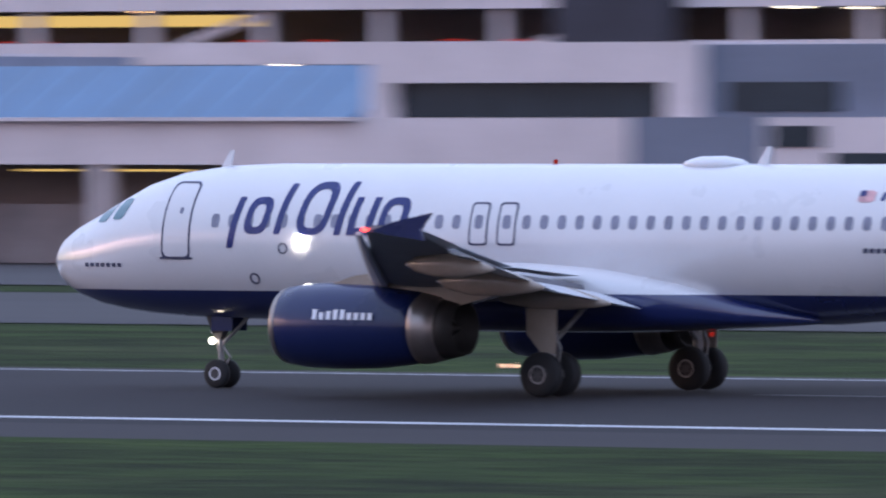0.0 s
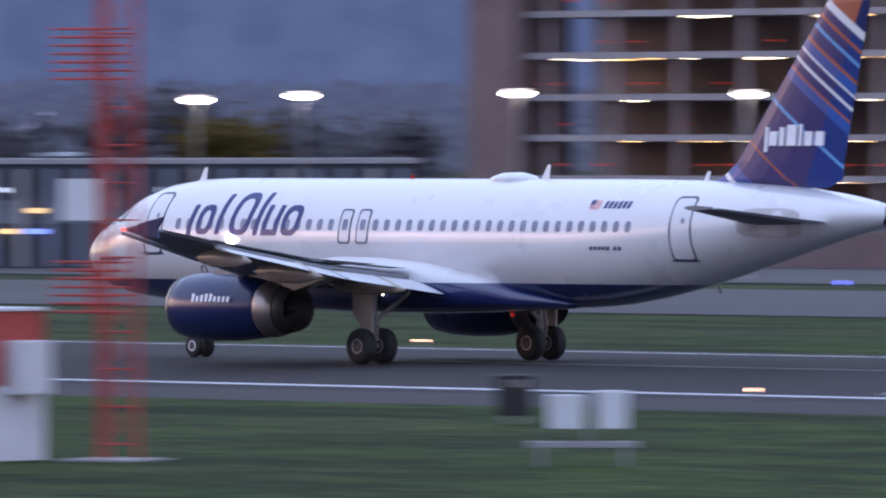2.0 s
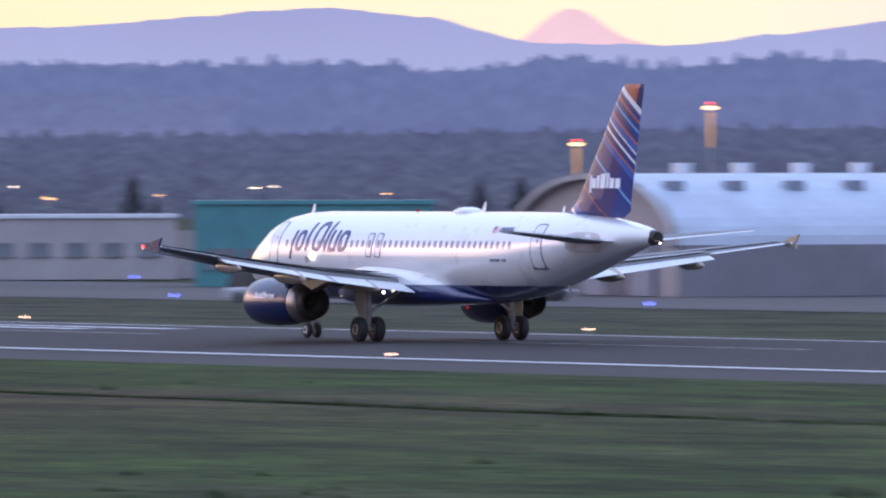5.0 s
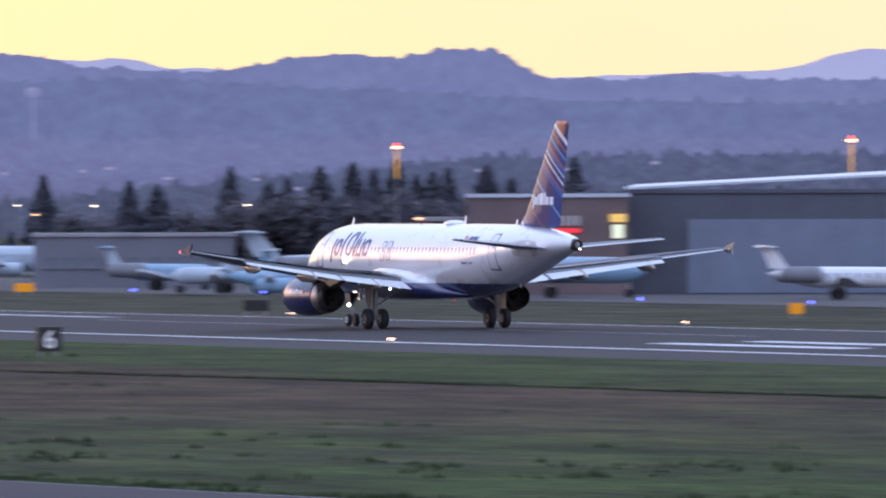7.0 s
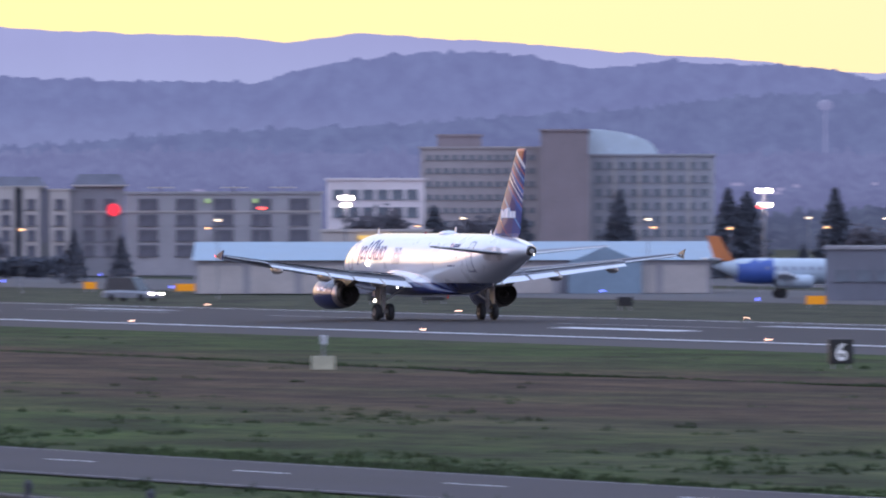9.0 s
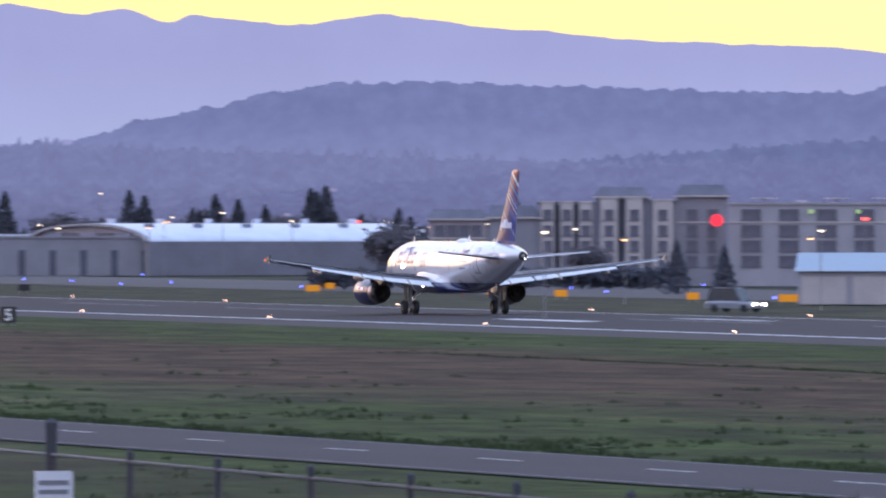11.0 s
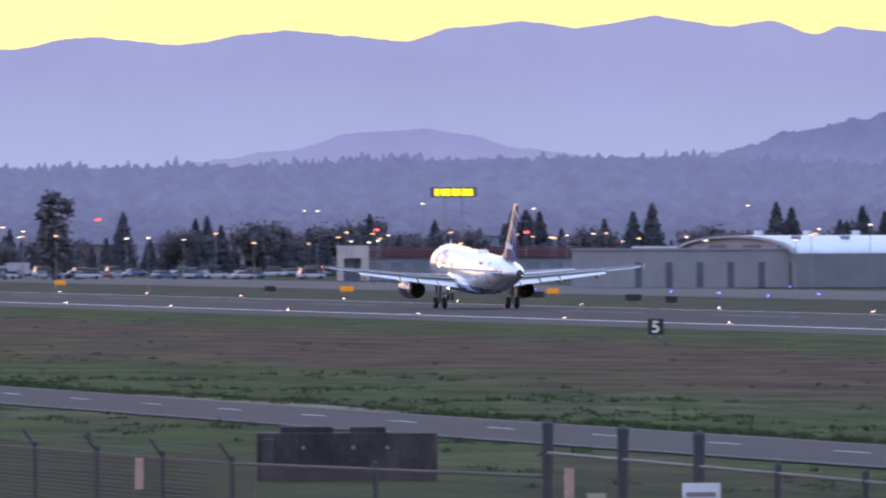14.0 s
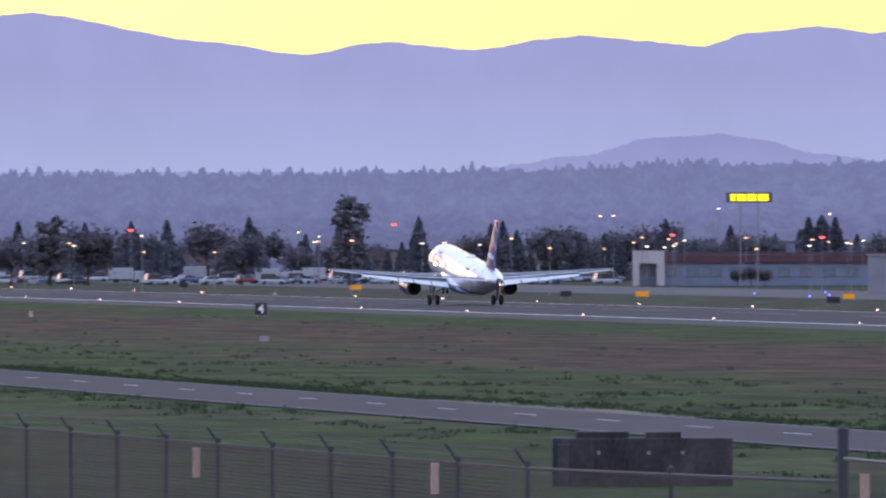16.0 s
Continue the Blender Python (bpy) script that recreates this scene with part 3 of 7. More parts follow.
def build_plane():
    plane = thing("airliner", "white and navy twin-engine airliner rolling on the runway", "airplane")
    rings = []
    for a, top, bot, hw in FUSE:
        c, h = (top + bot) / 2, (top - bot) / 2
        rings.append([(a - A0, hw * math.cos(2 * math.pi * i / 48), c + h * math.sin(2 * math.pi * i / 48)) for i in range(48)])
    part("fuselage", loft(rings), M_FUSE, plane, "white fuselage over a navy belly", smooth=True)
    # belly fairing, faired out at the wing root
    rings = []
    for a, top, bot, hw in ((10.2, 2.5, 1.9, 1.2), (11.2, 3.05, 1.72, 1.85), (12.4, 3.5, 1.62, 2.16), (14.0, 3.66, 1.58, 2.24), (16.0, 3.62, 1.58, 2.26), (18.2, 3.42, 1.60, 2.24), (20.2, 3.0, 1.66, 2.12), (22.0, 2.48, 1.76, 1.80), (23.8, 2.05, 1.88, 1.0)):
        c, h = (top + bot) / 2, (top - bot) / 2
        ring = []
        for i in range(28):
            t = 2 * math.pi * i / 28
            co, si = math.cos(t), math.sin(t)
            ring.append((a - A0, hw * math.copysign(abs(co) ** 0.5, co), c + h * math.copysign(abs(si) ** 0.6, si)))
        rings.append(ring)
    part("belly_fairing", loft(rings), M_FUSE, plane, smooth=True)
    tail = turned([(37.22 - A0, 0.355), (37.5 - A0, 0.31), (37.64 - A0, 0.27), (37.63 - A0, 0.20), (37.5 - A0, 0.18), (37.5 - A0, 0.02)], 20, centre=(0, 0, 4.84))
    part("exhaust_cone", tail, M_BURNT, plane, "dark tail exhaust cone", smooth=True)
    part("tail_lamp", turned([(37.45 - A0, 0.04), (37.64 - A0, 0.04)], 10, centre=(0, 0.1, 4.60)), G_WHITE, plane)
    # cabin windows, doors and exits on both sides
    win_a = [27.47 - 0.533 * i for i in range(41)]
    for side in (1, -1):
        for a in win_a:
            if abs(a - 14.3) < 0.5 or abs(a - 15.15) < 0.5:
                continue
            part("cabin_window", skin_patch(oval(0.25, 0.36), a, 4.47, 0.012, side), M_WINDOW, plane, smooth=False)
        for a, w, h, z in ((4.9, 0.84, 1.95, 4.48), (29.72, 0.84, 1.95, 4.42)):
            door = part("cabin_door", skin_patch(oval(w, h, 24, 8), a, z, 0.010, side), M_WHITE, plane, "white cabin door with a dark outline")
            part("door_seal", skin_patch(oval(w + 0.08, h + 0.08, 24, 8), a, z, 0.018, side, oval(w - 0.02, h - 0.02, 24, 8)), M_LINE, door)
            part("door_window", skin_patch(oval(0.12, 0.16), a + 0.1, z + 0.25, 0.022, side), M_WINDOW, door)
            part("door_sill", skin_patch(oval(w + 0.2, 0.07, 12, 6), a, z - h / 2 - 0.02, 0.03, side), M_LINE, door)
        for a in (14.3, 15.15):
            door = part("overwing_exit", skin_patch(oval(0.52, 1.05, 20, 5), a, 4.42, 0.010, side), M_WHITE, plane)
            part("exit_seal", skin_patch(oval(0.56, 1.12, 20, 5), a, 4.42, 0.018, side, oval(0.47, 1.02, 20, 5)), M_LINE, door)
            part("exit_window", skin_patch(oval(0.25, 0.36), a, 4.47, 0.022, side), M_WINDOW, door)
        for q, (a, z, w, h) in enumerate(((2.15, 4.66, 0.46, 0.52), (2.80, 4.76, 0.44, 0.56))):
            part("cockpit_window", skin_patch(oval(w, h, 16, 4), a, z, 0.012, side, slant=0.35), M_GLASS, plane, "dark teal cockpit pane")
        # airline title as plain strokes in its colour
        for a0, a1, z0, z1, kind in ((6.62, 6.9, 3.75, 5.1, "l"), (7.1, 7.85, 4.12, 5.1, "o"), (8.05, 8.4, 4.12, 5.45, "l"), (8.75, 9.75, 4.1, 5.5, "o"), (9.95, 10.25, 4.1, 5.5, "l"), (10.35, 11.1, 4.1, 5.1, "u"), (11.25, 12.1, 4.1, 5.1, "o")):
            zc, hh, w = (z0 + z1) / 2, z1 - z0, a1 - a0
            ac = a0 + w / 2
            if kind == "l":
                d = skin_patch(oval(0.2, hh, 20, 10), ac, zc, 0.016, side, slant=0.2)
            elif kind == "u":
                d = merged(skin_patch(oval(0.2, hh, 20, 10), a0 + 0.1, zc, 0.016, side, slant=0.2), skin_patch(oval(0.2, hh, 20, 10), a1 - 0.1, zc, 0.016, side, slant=0.2),
                           skin_patch(oval(w - 0.1, 0.2, 16, 8), ac - 0.1, z0 + 0.1, 0.018, side))
            else:
                d = skin_patch(oval(w, hh, 40, 3), ac, zc, 0.016, side, oval(w - 0.4, hh - 0.38, 40, 3), slant=0.2)
            part("title_stroke", d, M_TITLE, plane, "navy plain stroke of the fuselage title")
        for q in range(6):
            part("registration_bar", skin_patch(oval(0.13, 0.24, 12, 8), 26.2 + 0.21 * q, 5.16, 0.014, side, slant=0.2), M_TITLE, plane)
        flag = part("flag_mark", skin_patch(oval(0.48, 0.30, 12, 10), 25.7, 5.16, 0.014, side), make_red, plane, "small faded red and white flag")
        part("flag_canton", skin_patch(oval(0.20, 0.15, 12, 10), 25.57, 5.23, 0.02, side), M_TITLE, flag)
        for q in range(7):
            part("type_bar", skin_patch(oval(0.13, 0.13, 12, 8), 25.85 + 0.19 * q + (0.12 if q > 4 else 0), 3.78, 0.014, side, slant=0.2), M_LINE, plane)
        for q in range(7):
            part("name_bar", skin_patch(oval(0.13, 0.11, 12, 8), 1.75 + 0.2 * q, 3.28, 0.014, side), M_LINE, plane)
        for a, z in ((8.3, 3.75), (7.3, 2.95)):
            part("service_port", skin_patch(oval(0.3, 0.3, 14, 2), a, z, 0.014, side, oval(0.22, 0.22, 14, 2)), M_LINE, plane)
    # antennas and the dome on the spine
    for a, h, w in ((5.45, 0.42, 0.30), (21.9, 0.46, 0.34), (29.2, 0.3, 0.2)):
        top = fuse_at(a)[0]
        v = [(a - A0 - w, -0.03, top - 0.05), (a - A0, -0.03, top - 0.05), (a - A0, 0.03, top - 0.05), (a - A0 - w, 0.03, top - 0.05),
             (a - A0 - 0.02, -0.015, top + h), (a - A0 + 0.1, -0.015, top + h), (a - A0 + 0.1, 0.015, top + h), (a - A0 - 0.02, 0.015, top + h)]
        part("blade_antenna", (v, [(0, 1, 2, 3), (4, 7, 6, 5), (0, 4, 5, 1), (1, 5, 6, 2), (2, 6, 7, 3), (3, 7, 4, 0)]), M_WHITE, plane)
    rings = []
    for a, h, w in ((19.4, 0.02, 0.1), (19.6, 0.14, 0.42), (19.95, 0.22, 0.56), (20.6, 0.23, 0.58), (21.0, 0.16, 0.46), (21.35, 0.02, 0.1)):
        rings.append([(a - A0, w * math.cos(2 * math.pi * i / 20), 5.96 + h * max(-0.4, math.sin(2 * math.pi * i / 20))) for i in range(20)])
    part("radome_hump", loft(rings), M_WHITE, plane, "low white antenna dome on the spine", smooth=True)
    part("top_beacon", turned([(5.96, 0.07), (6.08, 0.05), (6.1, 0.01)], 12, "z", (15.5 - A0, 0, 0)), G_BEACON, plane)
    part("belly_beacon", turned([(1.50, 0.01), (1.52, 0.06), (1.62, 0.07)], 12, "z", (20.2 - A0, 0, 0)), G_BEACON, plane, "red belly beacon")
    part("tail_skid", tube((29.6 - A0, 0, 2.62), (29.75 - A0, 0, 2.38), 0.05), M_STEEL, plane)
    for side in (1, -1):
        wing = part("wing", wing_panel(WING, 0.125, 0.0, 0.86, side), M_GREY, plane, "grey swept wing", smooth=False)
        part("slat", wing_panel([(l, a0 - 0.28, a0 - 0.28 + (a1 - a0), z - 0.10) for l, a0, a1, z in WING[:]], 0.125, 0.0, 0.10, side), M_PALE, wing)
        for l0, l1 in ((2.3, 6.3), (6.5, 12.9)):
            st = []
            for l in (l0, l1):
                a0, a1, z = wing_at(l)
                c = (a1 - a0) * 0.24
                st.append((l, a1 - c * 0.62, a1 + c * 0.5, z - 0.08))
            fl = wing_panel(st, 0.14, 0, 1, side)
            fl = ([(x, y, z - 0.22 * (x - min(p[0] for p in fl[0] if abs(p[1] - y) < 1e-6))) for x, y, z in fl[0]], fl[1])
            part("flap", fl, M_PALE, wing, "pale lowered flap")
            lo = [(l, wing_at(l)[1] - (wing_at(l)[1] - wing_at(l)[0]) * 0.30, wing_at(l)[1] - (wing_at(l)[1] - wing_at(l)[0]) * 0.15, wing_at(l)[2] + 0.075 * (wing_at(l)[1] - wing_at(l)[0]) * 0.72) for l in (l0, l1)]
            part("spoiler", wing_panel(lo, 0.05, 0, 1, side), M_PALE, wing)
        st = [(l, wing_at(l)[1] - 0.45, wing_at(l)[1] + 0.05, wing_at(l)[2]) for l in (13.0, 16.3)]
        part("aileron", wing_panel(st, 0.14, 0, 1, side), M_PALE, wing)
        dark = [(l, a0 + 0.10 * (a1 - a0), a0 + 0.66 * (a1 - a0), z + 0.071 * (a1 - a0)) for l, a0, a1, z in ((lambda l: (l, *wing_at(l)))(l) for l in (2.4, 6.4, 11.5, 16.4))]
        part("upper_skin", wing_panel(dark, 0.035, 0, 1, side), M_DARKWING, wing, "dark upper wing skin")
        for l, ln, r in ((4.3, 3.6, 0.26), (8.4, 3.2, 0.30), (12.2, 2.6, 0.26)):
            a0, a1, z = wing_at(l)
            s0 = a1 - ln * 0.72
            prof = [(s0, 0.02), (s0 + ln * 0.12, r * 0.6), (s0 + ln * 0.35, r), (s0 + ln * 0.65, r * 0.92), (s0 + ln * 0.88, r * 0.45), (s0 + ln, 0.03)]
            v, f = turned([(p - A0, q) for p, q in prof], 14, centre=(0, -side * l, 0))
            v = [(x, y, z - 0.32 + zz * 1.25 - 0.10 * max(0, x - (s0 + ln * 0.5 - A0))) for x, y, zz in v]
            part("flap_fairing", (v, f), M_BEIGE, wing, "beige flap track fairing", smooth=True)
        # wing-tip fence
        a0, a1, z = WING[-1][1:]
        l = 16.75
        pts = [(a0 + 0.25, z - 0.04), (a0 + 0.95, z + 0.2), (a1 + 0.45, z + 0.42), (a1 + 0.12, z + 0.02), (a1 + 0.2, z - 0.26), (a0 + 0.95, z - 0.15)]
        v = [(a - A0, -side * (l + s), zz) for s in (-0.03, 0.05) for a, zz in pts]
        n = len(pts)
        f = [tuple(range(n)), tuple(range(2 * n - 1, n - 1, -1))] + [(i, n + i, n + (i + 1) % n, (i + 1) % n) for i in range(n)]
        part("tip_fence", (v, f), M_NAVY if side == 1 else M_BEIGE, wing, "dark wing-tip fence" if side == 1 else "cream wing-tip fence")
        part("nav_lamp", turned([(a0 - 0.05 - A0, 0.02), (a0 + 0.05 - A0, 0.06), (a0 + 0.15 - A0, 0.02)], 10, centre=(0, -side * 16.7, z)), G_RED if side == 1 else G_GREEN, wing)
        part("tip_strobe", turned([(a1 - A0, 0.05), (a1 + 0.1 - A0, 0.02)], 8, centre=(0, -side * 16.6, z)), M_LITERAL, wing)
        # engine
        eng = part("engine", turned([(10.42 - AE, 0.86), (10.36 - AE, 0.93), (10.48 - AE, 1.0), (11.0 - AE, 1.09), (12.0 - AE, 1.12), (13.2 - AE, 1.09), (14.3 - AE, 0.97), (14.65 - AE, 0.92),
                                     (14.65 - AE, 0.86), (13.0 - AE, 0.85), (11.2 - AE, 0.84), (10.42 - AE, 0.86)], 40, centre=(0, -side * 5.75, 1.82)), M_NAVY, plane, "navy engine nacelle", smooth=True)
        part("intake_lip", turned([(10.50 - AE, 1.015), (10.36 - AE, 0.97), (10.31 - AE, 0.93), (10.36 - AE, 0.87), (10.55 - AE, 0.85)], 40, centre=(0, -side * 5.75, 1.82)), M_METAL, eng, "bright metal intake lip", smooth=True)
        part("fan", turned([(11.15 - AE, 0.84), (11.05 - AE, 0.3), (10.75 - AE, 0.05)], 28, centre=(0, -side * 5.75, 1.82)), M_BURNT, eng)
        part("reverser_ring", turned([(14.50 - AE, 0.952), (14.62 - AE, 0.945), (14.9 - AE, 0.895), (15.2 - AE, 0.825), (15.2 - AE, 0.78), (14.6 - AE, 0.80)], 40, centre=(0, -side * 5.75, 1.80)), M_METAL, eng, "bare metal exhaust ring", smooth=True)
        part("nozzle", turned([(15.12 - AE, 0.815), (15.4 - AE, 0.765), (15.72 - AE, 0.69), (15.70 - AE, 0.65), (15.0 - AE, 0.66), (14.9 - AE, 0.02)], 36, centre=(0, -side * 5.75, 1.78)), M_BURNT, eng, "dark burnt nozzle", smooth=True)
        part("plug", turned([(14.95 - AE, 0.30), (15.3 - AE, 0.22), (15.55 - AE, 0.04)], 24, centre=(0, -side * 5.75, 1.78)), M_BURNT, eng, smooth=True)
        v = [(x - AE, -side * (5.75 + w), z) for w in (-0.27, 0.27) for x, z in ((11.5, 2.78), (12.5, 3.12), (14.0, 3.3), (17.6, 3.1), (17.2, 2.75), (15.4, 2.3), (14.3, 2.5))]
        part("pylon", (v, [tuple(range(7)), tuple(range(13, 6, -1))] + [(i, 7 + i, 7 + (i + 1) % 7, (i + 1) % 7) for i in range(7)]), M_BEIGE, eng, "beige engine pylon")
        for q in range(9):
            h = (0.26, 0.18, 0.22, 0.26, 0.26, 0.18, 0.18, 0.18, 0.18)[q]
            x0 = 11.75 + 0.21 * q
            v = []
            for u, w in ((0, 0.0), (0.13, 0.0), (0.13, h), (0, h)):
                zz = 0.18 + w
                rr = 1.125
                v.append((x0 + u - AE, -side * (5.75 + math.sqrt(rr * rr - zz * zz)), 1.82 + zz))
            part("cowl_bar", (v, [(0, 1, 2, 3)]), M_LITERAL, eng, "white plain mark on the cowl")
        # tailplane
        st = [(0.6, 31.6, 35.3, 4.62), (6.2, 34.35, 35.85, 5.12)]
        stab = part("tailplane", wing_panel(st, 0.10, 0, 0.76, side), M_GREY, plane, "grey tailplane")
        part("elevator", wing_panel([(0.9, 34.35, 35.35, 4.65), (6.1, 35.42, 35.88, 5.11)], 0.12, 0, 1, side), M_PALE, stab)
        part("trim_plate", skin_patch(oval(2.4, 0.9, 20, 4), 33.2, 4.62, 0.02, side), M_ROOT, plane, "weathered tailplane root plate")
        # main gear
        gear = part("main_gear", merged(tube((0, -side * 3.8, 0.58), (0, -side * 3.75, 2.7), 0.13, 0.16, 14), tube((0, -side * 3.8, 1.3), (0.1, -side * 2.2, 2.3), 0.07), tube((0, -side * 4.26, 0.58), (0, -side * 3.34, 0.58), 0.09),
                                        tube((0.22, -side * 3.8, 0.75), (0.3, -side * 3.8, 1.25), 0.035), tube((0.3, -side * 3.8, 1.25), (0.1, -side * 3.8, 1.7), 0.035)), M_STEEL, plane, "grey main landing gear leg")
        v = [(x, -side * (4.15 + w), z) for w in (-0.03, 0.03) for x, z in ((-0.05, 1.12), (0.36, 1.12), (0.40, 2.28), (-0.52, 2.28), (-0.50, 1.62))]
        part("gear_door", (v, [(0, 1, 2, 3, 4), (9, 8, 7, 6, 5)] + [(i, 5 + i, 5 + (i + 1) % 5, (i + 1) % 5) for i in range(5)]), M_BEIGE, gear, "pale cut-cornered gear door")
        part("leg_fairing", boxes((-0.46, 0.38, -side * 4.12 - 0.05, -side * 4.12 + 0.05, 2.285, 2.85), bevel=0.02), M_HUB, gear, "dark upper leg fairing")
        for l in (4.26, 3.34):
            c = (0, -side * l, 0.58)
            wheel = part("main_wheel", turned([(-0.20, 0.30), (-0.20, 0.50), (-0.15, 0.56), (-0.07, 0.582), (0.07, 0.582), (0.15, 0.56), (0.20, 0.50), (0.20, 0.30)], 36, "y"), M_TYRE, plane, "black main wheel tyre", at=Matrix.Translation(c), smooth=True)
            part("hub", turned([(-0.205, 0.05), (-0.215, 0.2), (-0.17, 0.31), (0.17, 0.31), (0.215, 0.2), (0.205, 0.05)], 20, "y"), M_HUB, wheel, "dark wheel hub")
            for sy in (-1, 1):
                part("rim_ring", turned([(sy * 0.19, 0.20), (sy * 0.228, 0.205), (sy * 0.23, 0.235), (sy * 0.19, 0.245)], 28, "y"), M_STEEL, wheel, "pale ring on the wheel")
            for k in range(6):
                a = k * math.pi / 3
                part("hub_hole", tube((0.15 * math.cos(a), -0.222, 0.15 * math.sin(a)), (0.15 * math.cos(a), 0.222, 0.15 * math.sin(a)), 0.04, n=8), M_TYRE, wheel)
        scan = skin(8.85, 3.92, 0.0)
        part("scan_lamp", turned([(-0.10, 0.03), (-0.06, 0.15), (0.0, 0.19), (0.03, 0.15)], 16, "y", (scan.x, side * (scan.y - 0.02), scan.z)), G_LAND, plane, "bright white wing inspection light")
        part("runway_lamp", turned([(-0.05, 0.04), (0.04, 0.06), (0.07, 0.03)], 12, "x", (16.7 - A0, -side * 2.5, 2.26)), G_WHITE, plane)
    # fin with a dorsal fillet
    prof = [(28.6, 34.6, 5.72, 0.02), (29.8, 35.2, 6.0, 0.09), (30.55, 35.25, 6.55, 0.10), (34.5, 36.4, 11.55, 0.10), (34.75, 36.42, 11.72, 0.05)]
    rings = []
    for a0, a1, z, th in prof:
        rings.append([(a0 + (a1 - a0) * x - A0, t * (a1 - a0) * th / 0.12, z) for x, t in [(x, tt if i < 13 else tt * 1.25) for i, (x, tt) in enumerate(aerofoil(12, 0.12))]])
    fin = part("fin", loft(rings), M_FIN, plane, "tail fin with blue, orange and white diagonal stripes")
    x = 31.95
    for w, h, d in ((0.13, 0.78, -0.2), (0.34, 0.45, 0), (0.2, 0.58, 0), (0.42, 0.66, 0), (0.12, 0.68, 0), (0.34, 0.45, 0), (0.36, 0.45, 0)):
        for side in (1, -1):
            a0, a1 = 30.55 + 0.79 * (7.3 - 6.55), 35.25 + 0.23 * (7.3 - 6.55)
            k = (x + w / 2 - a0) / (a1 - a0)
            t = 0.10 / 0.2 * (0.2969 * math.sqrt(k) - 0.126 * k - 0.3516 * k * k + 0.2843 * k ** 3 - 0.1015 * k ** 4) * (a1 - a0)
            v = [(x + u - A0, -side * (t * 1.25 + 0.02), 7.05 + zz) for u, zz in ((0, d), (w, d), (w + 0.1 * h, h + d), (0.1 * h, h + d))]
            part("fin_mark", (v + [(p[0], p[1] * 0.5, p[2]) for p in v], [(0, 1, 2, 3), (7, 6, 5, 4), (0, 4, 5, 1), (1, 5, 6, 2), (2, 6, 7, 3), (3, 7, 4, 0)]), M_LITERAL, fin, "white plain mark on the fin")
        x += w + 0.1
    # nose gear
    xn = 5.15 - A0
    ng = part("nose_gear", merged(tube((xn, 0, 0.38), (xn - 0.12, 0, 2.0), 0.07, 0.10, 12), tube((xn, -0.25, 0.38), (xn, 0.25, 0.38), 0.05), tube((xn - 0.05, 0, 1.1), (xn + 0.9, 0, 1.95), 0.05), tube((xn - 0.1, -0.2, 1.62), (xn - 0.1, 0.2, 1.62), 0.06)), M_STEEL, plane, "pale nose landing gear leg")
    for s in (-1, 1):
        part("nose_door", boxes((xn - 0.1, xn + 0.55, s * 0.36 - 0.015, s * 0.36 + 0.015, 1.52, 1.95)), M_NAVY, ng)
        wheel = part("nose_wheel", turned([(-0.11, 0.2), (-0.11, 0.33), (-0.06, 0.38), (0.06, 0.38), (0.11, 0.33), (0.11, 0.2)], 30, "y"), M_TYRE, plane, "black nose wheel tyre", at=Matrix.Translation((xn, s * 0.25, 0.38)), smooth=True)
        part("hub", turned([(-0.115, 0.05), (-0.12, 0.14), (-0.1, 0.21), (0.1, 0.21), (0.12, 0.14), (0.115, 0.05)], 18, "y"), M_HUB, wheel, "dark wheel hub")
        part("rim_ring", turned([(s * 0.10, 0.13), (s * 0.128, 0.135), (s * 0.13, 0.175), (s * 0.10, 0.185)], 24, "y"), M_PALE, wheel, "pale ring on the wheel")
        part("taxi_lamp", turned([(-0.08, 0.07), (0.0, 0.09), (0.05, 0.05)], 14, "x", (xn - 0.2, s * 0.14, 1.25 + 0.35 * (s > 0))), G_WHITE, ng)
    rings = [[(xn - 0.06 + a * w, b * d, z) for a, b in ((-1, -1), (1, -1), (1, 1), (-1, 1))] for z, w, d in ((1.30, 0.10, 0.10), (1.55, 0.20, 0.15), (1.95, 0.34, 0.20))]
    part("leg_housing", loft(rings), M_HUB, ng, "dark upper leg housing")
    part("torque_link", merged(tube((xn + 0.05, 0, 0.5), (xn + 0.26, 0, 0.82), 0.03, n=8), tube((xn + 0.26, 0, 0.82), (xn + 0.0, 0, 1.15), 0.03, n=8)), M_STEEL, ng)
    part("gear_label", boxes((xn - 0.30, xn - 0.27, -0.10, 0.10, 1.46, 1.58)), M_PALE, ng)
    return plane


make_red = make_mat("faded_red_paint", (0.62, 0.36, 0.38), 0.5, 0, 0.3, 6, 30)
G_GREEN = make_glow("green_lamp", (0.05, 1.0, 0.3), 3)
airliner = build_plane()

# ---- distance: ridges and wooded hills ----


def crown_line(b, seed, cell=0.075):
    """Height, 0 to 1, of rounded and pointed crowns standing along a skyline."""
    best = 0.0
    for q in range(int(b / cell) - 1, int(b / cell) + 3):
        rnd = random.Random(q * 31 + seed)
        c, w, h = (q + rnd.uniform(0.1, 0.9)) * cell, cell * rnd.uniform(0.33, 0.8), rnd.random() ** 1.6
        d = abs(b - c) / w
        if d < 1:
            best = max(best, h * (1 - d ** 2 if q % 3 else 1 - d))
    return best


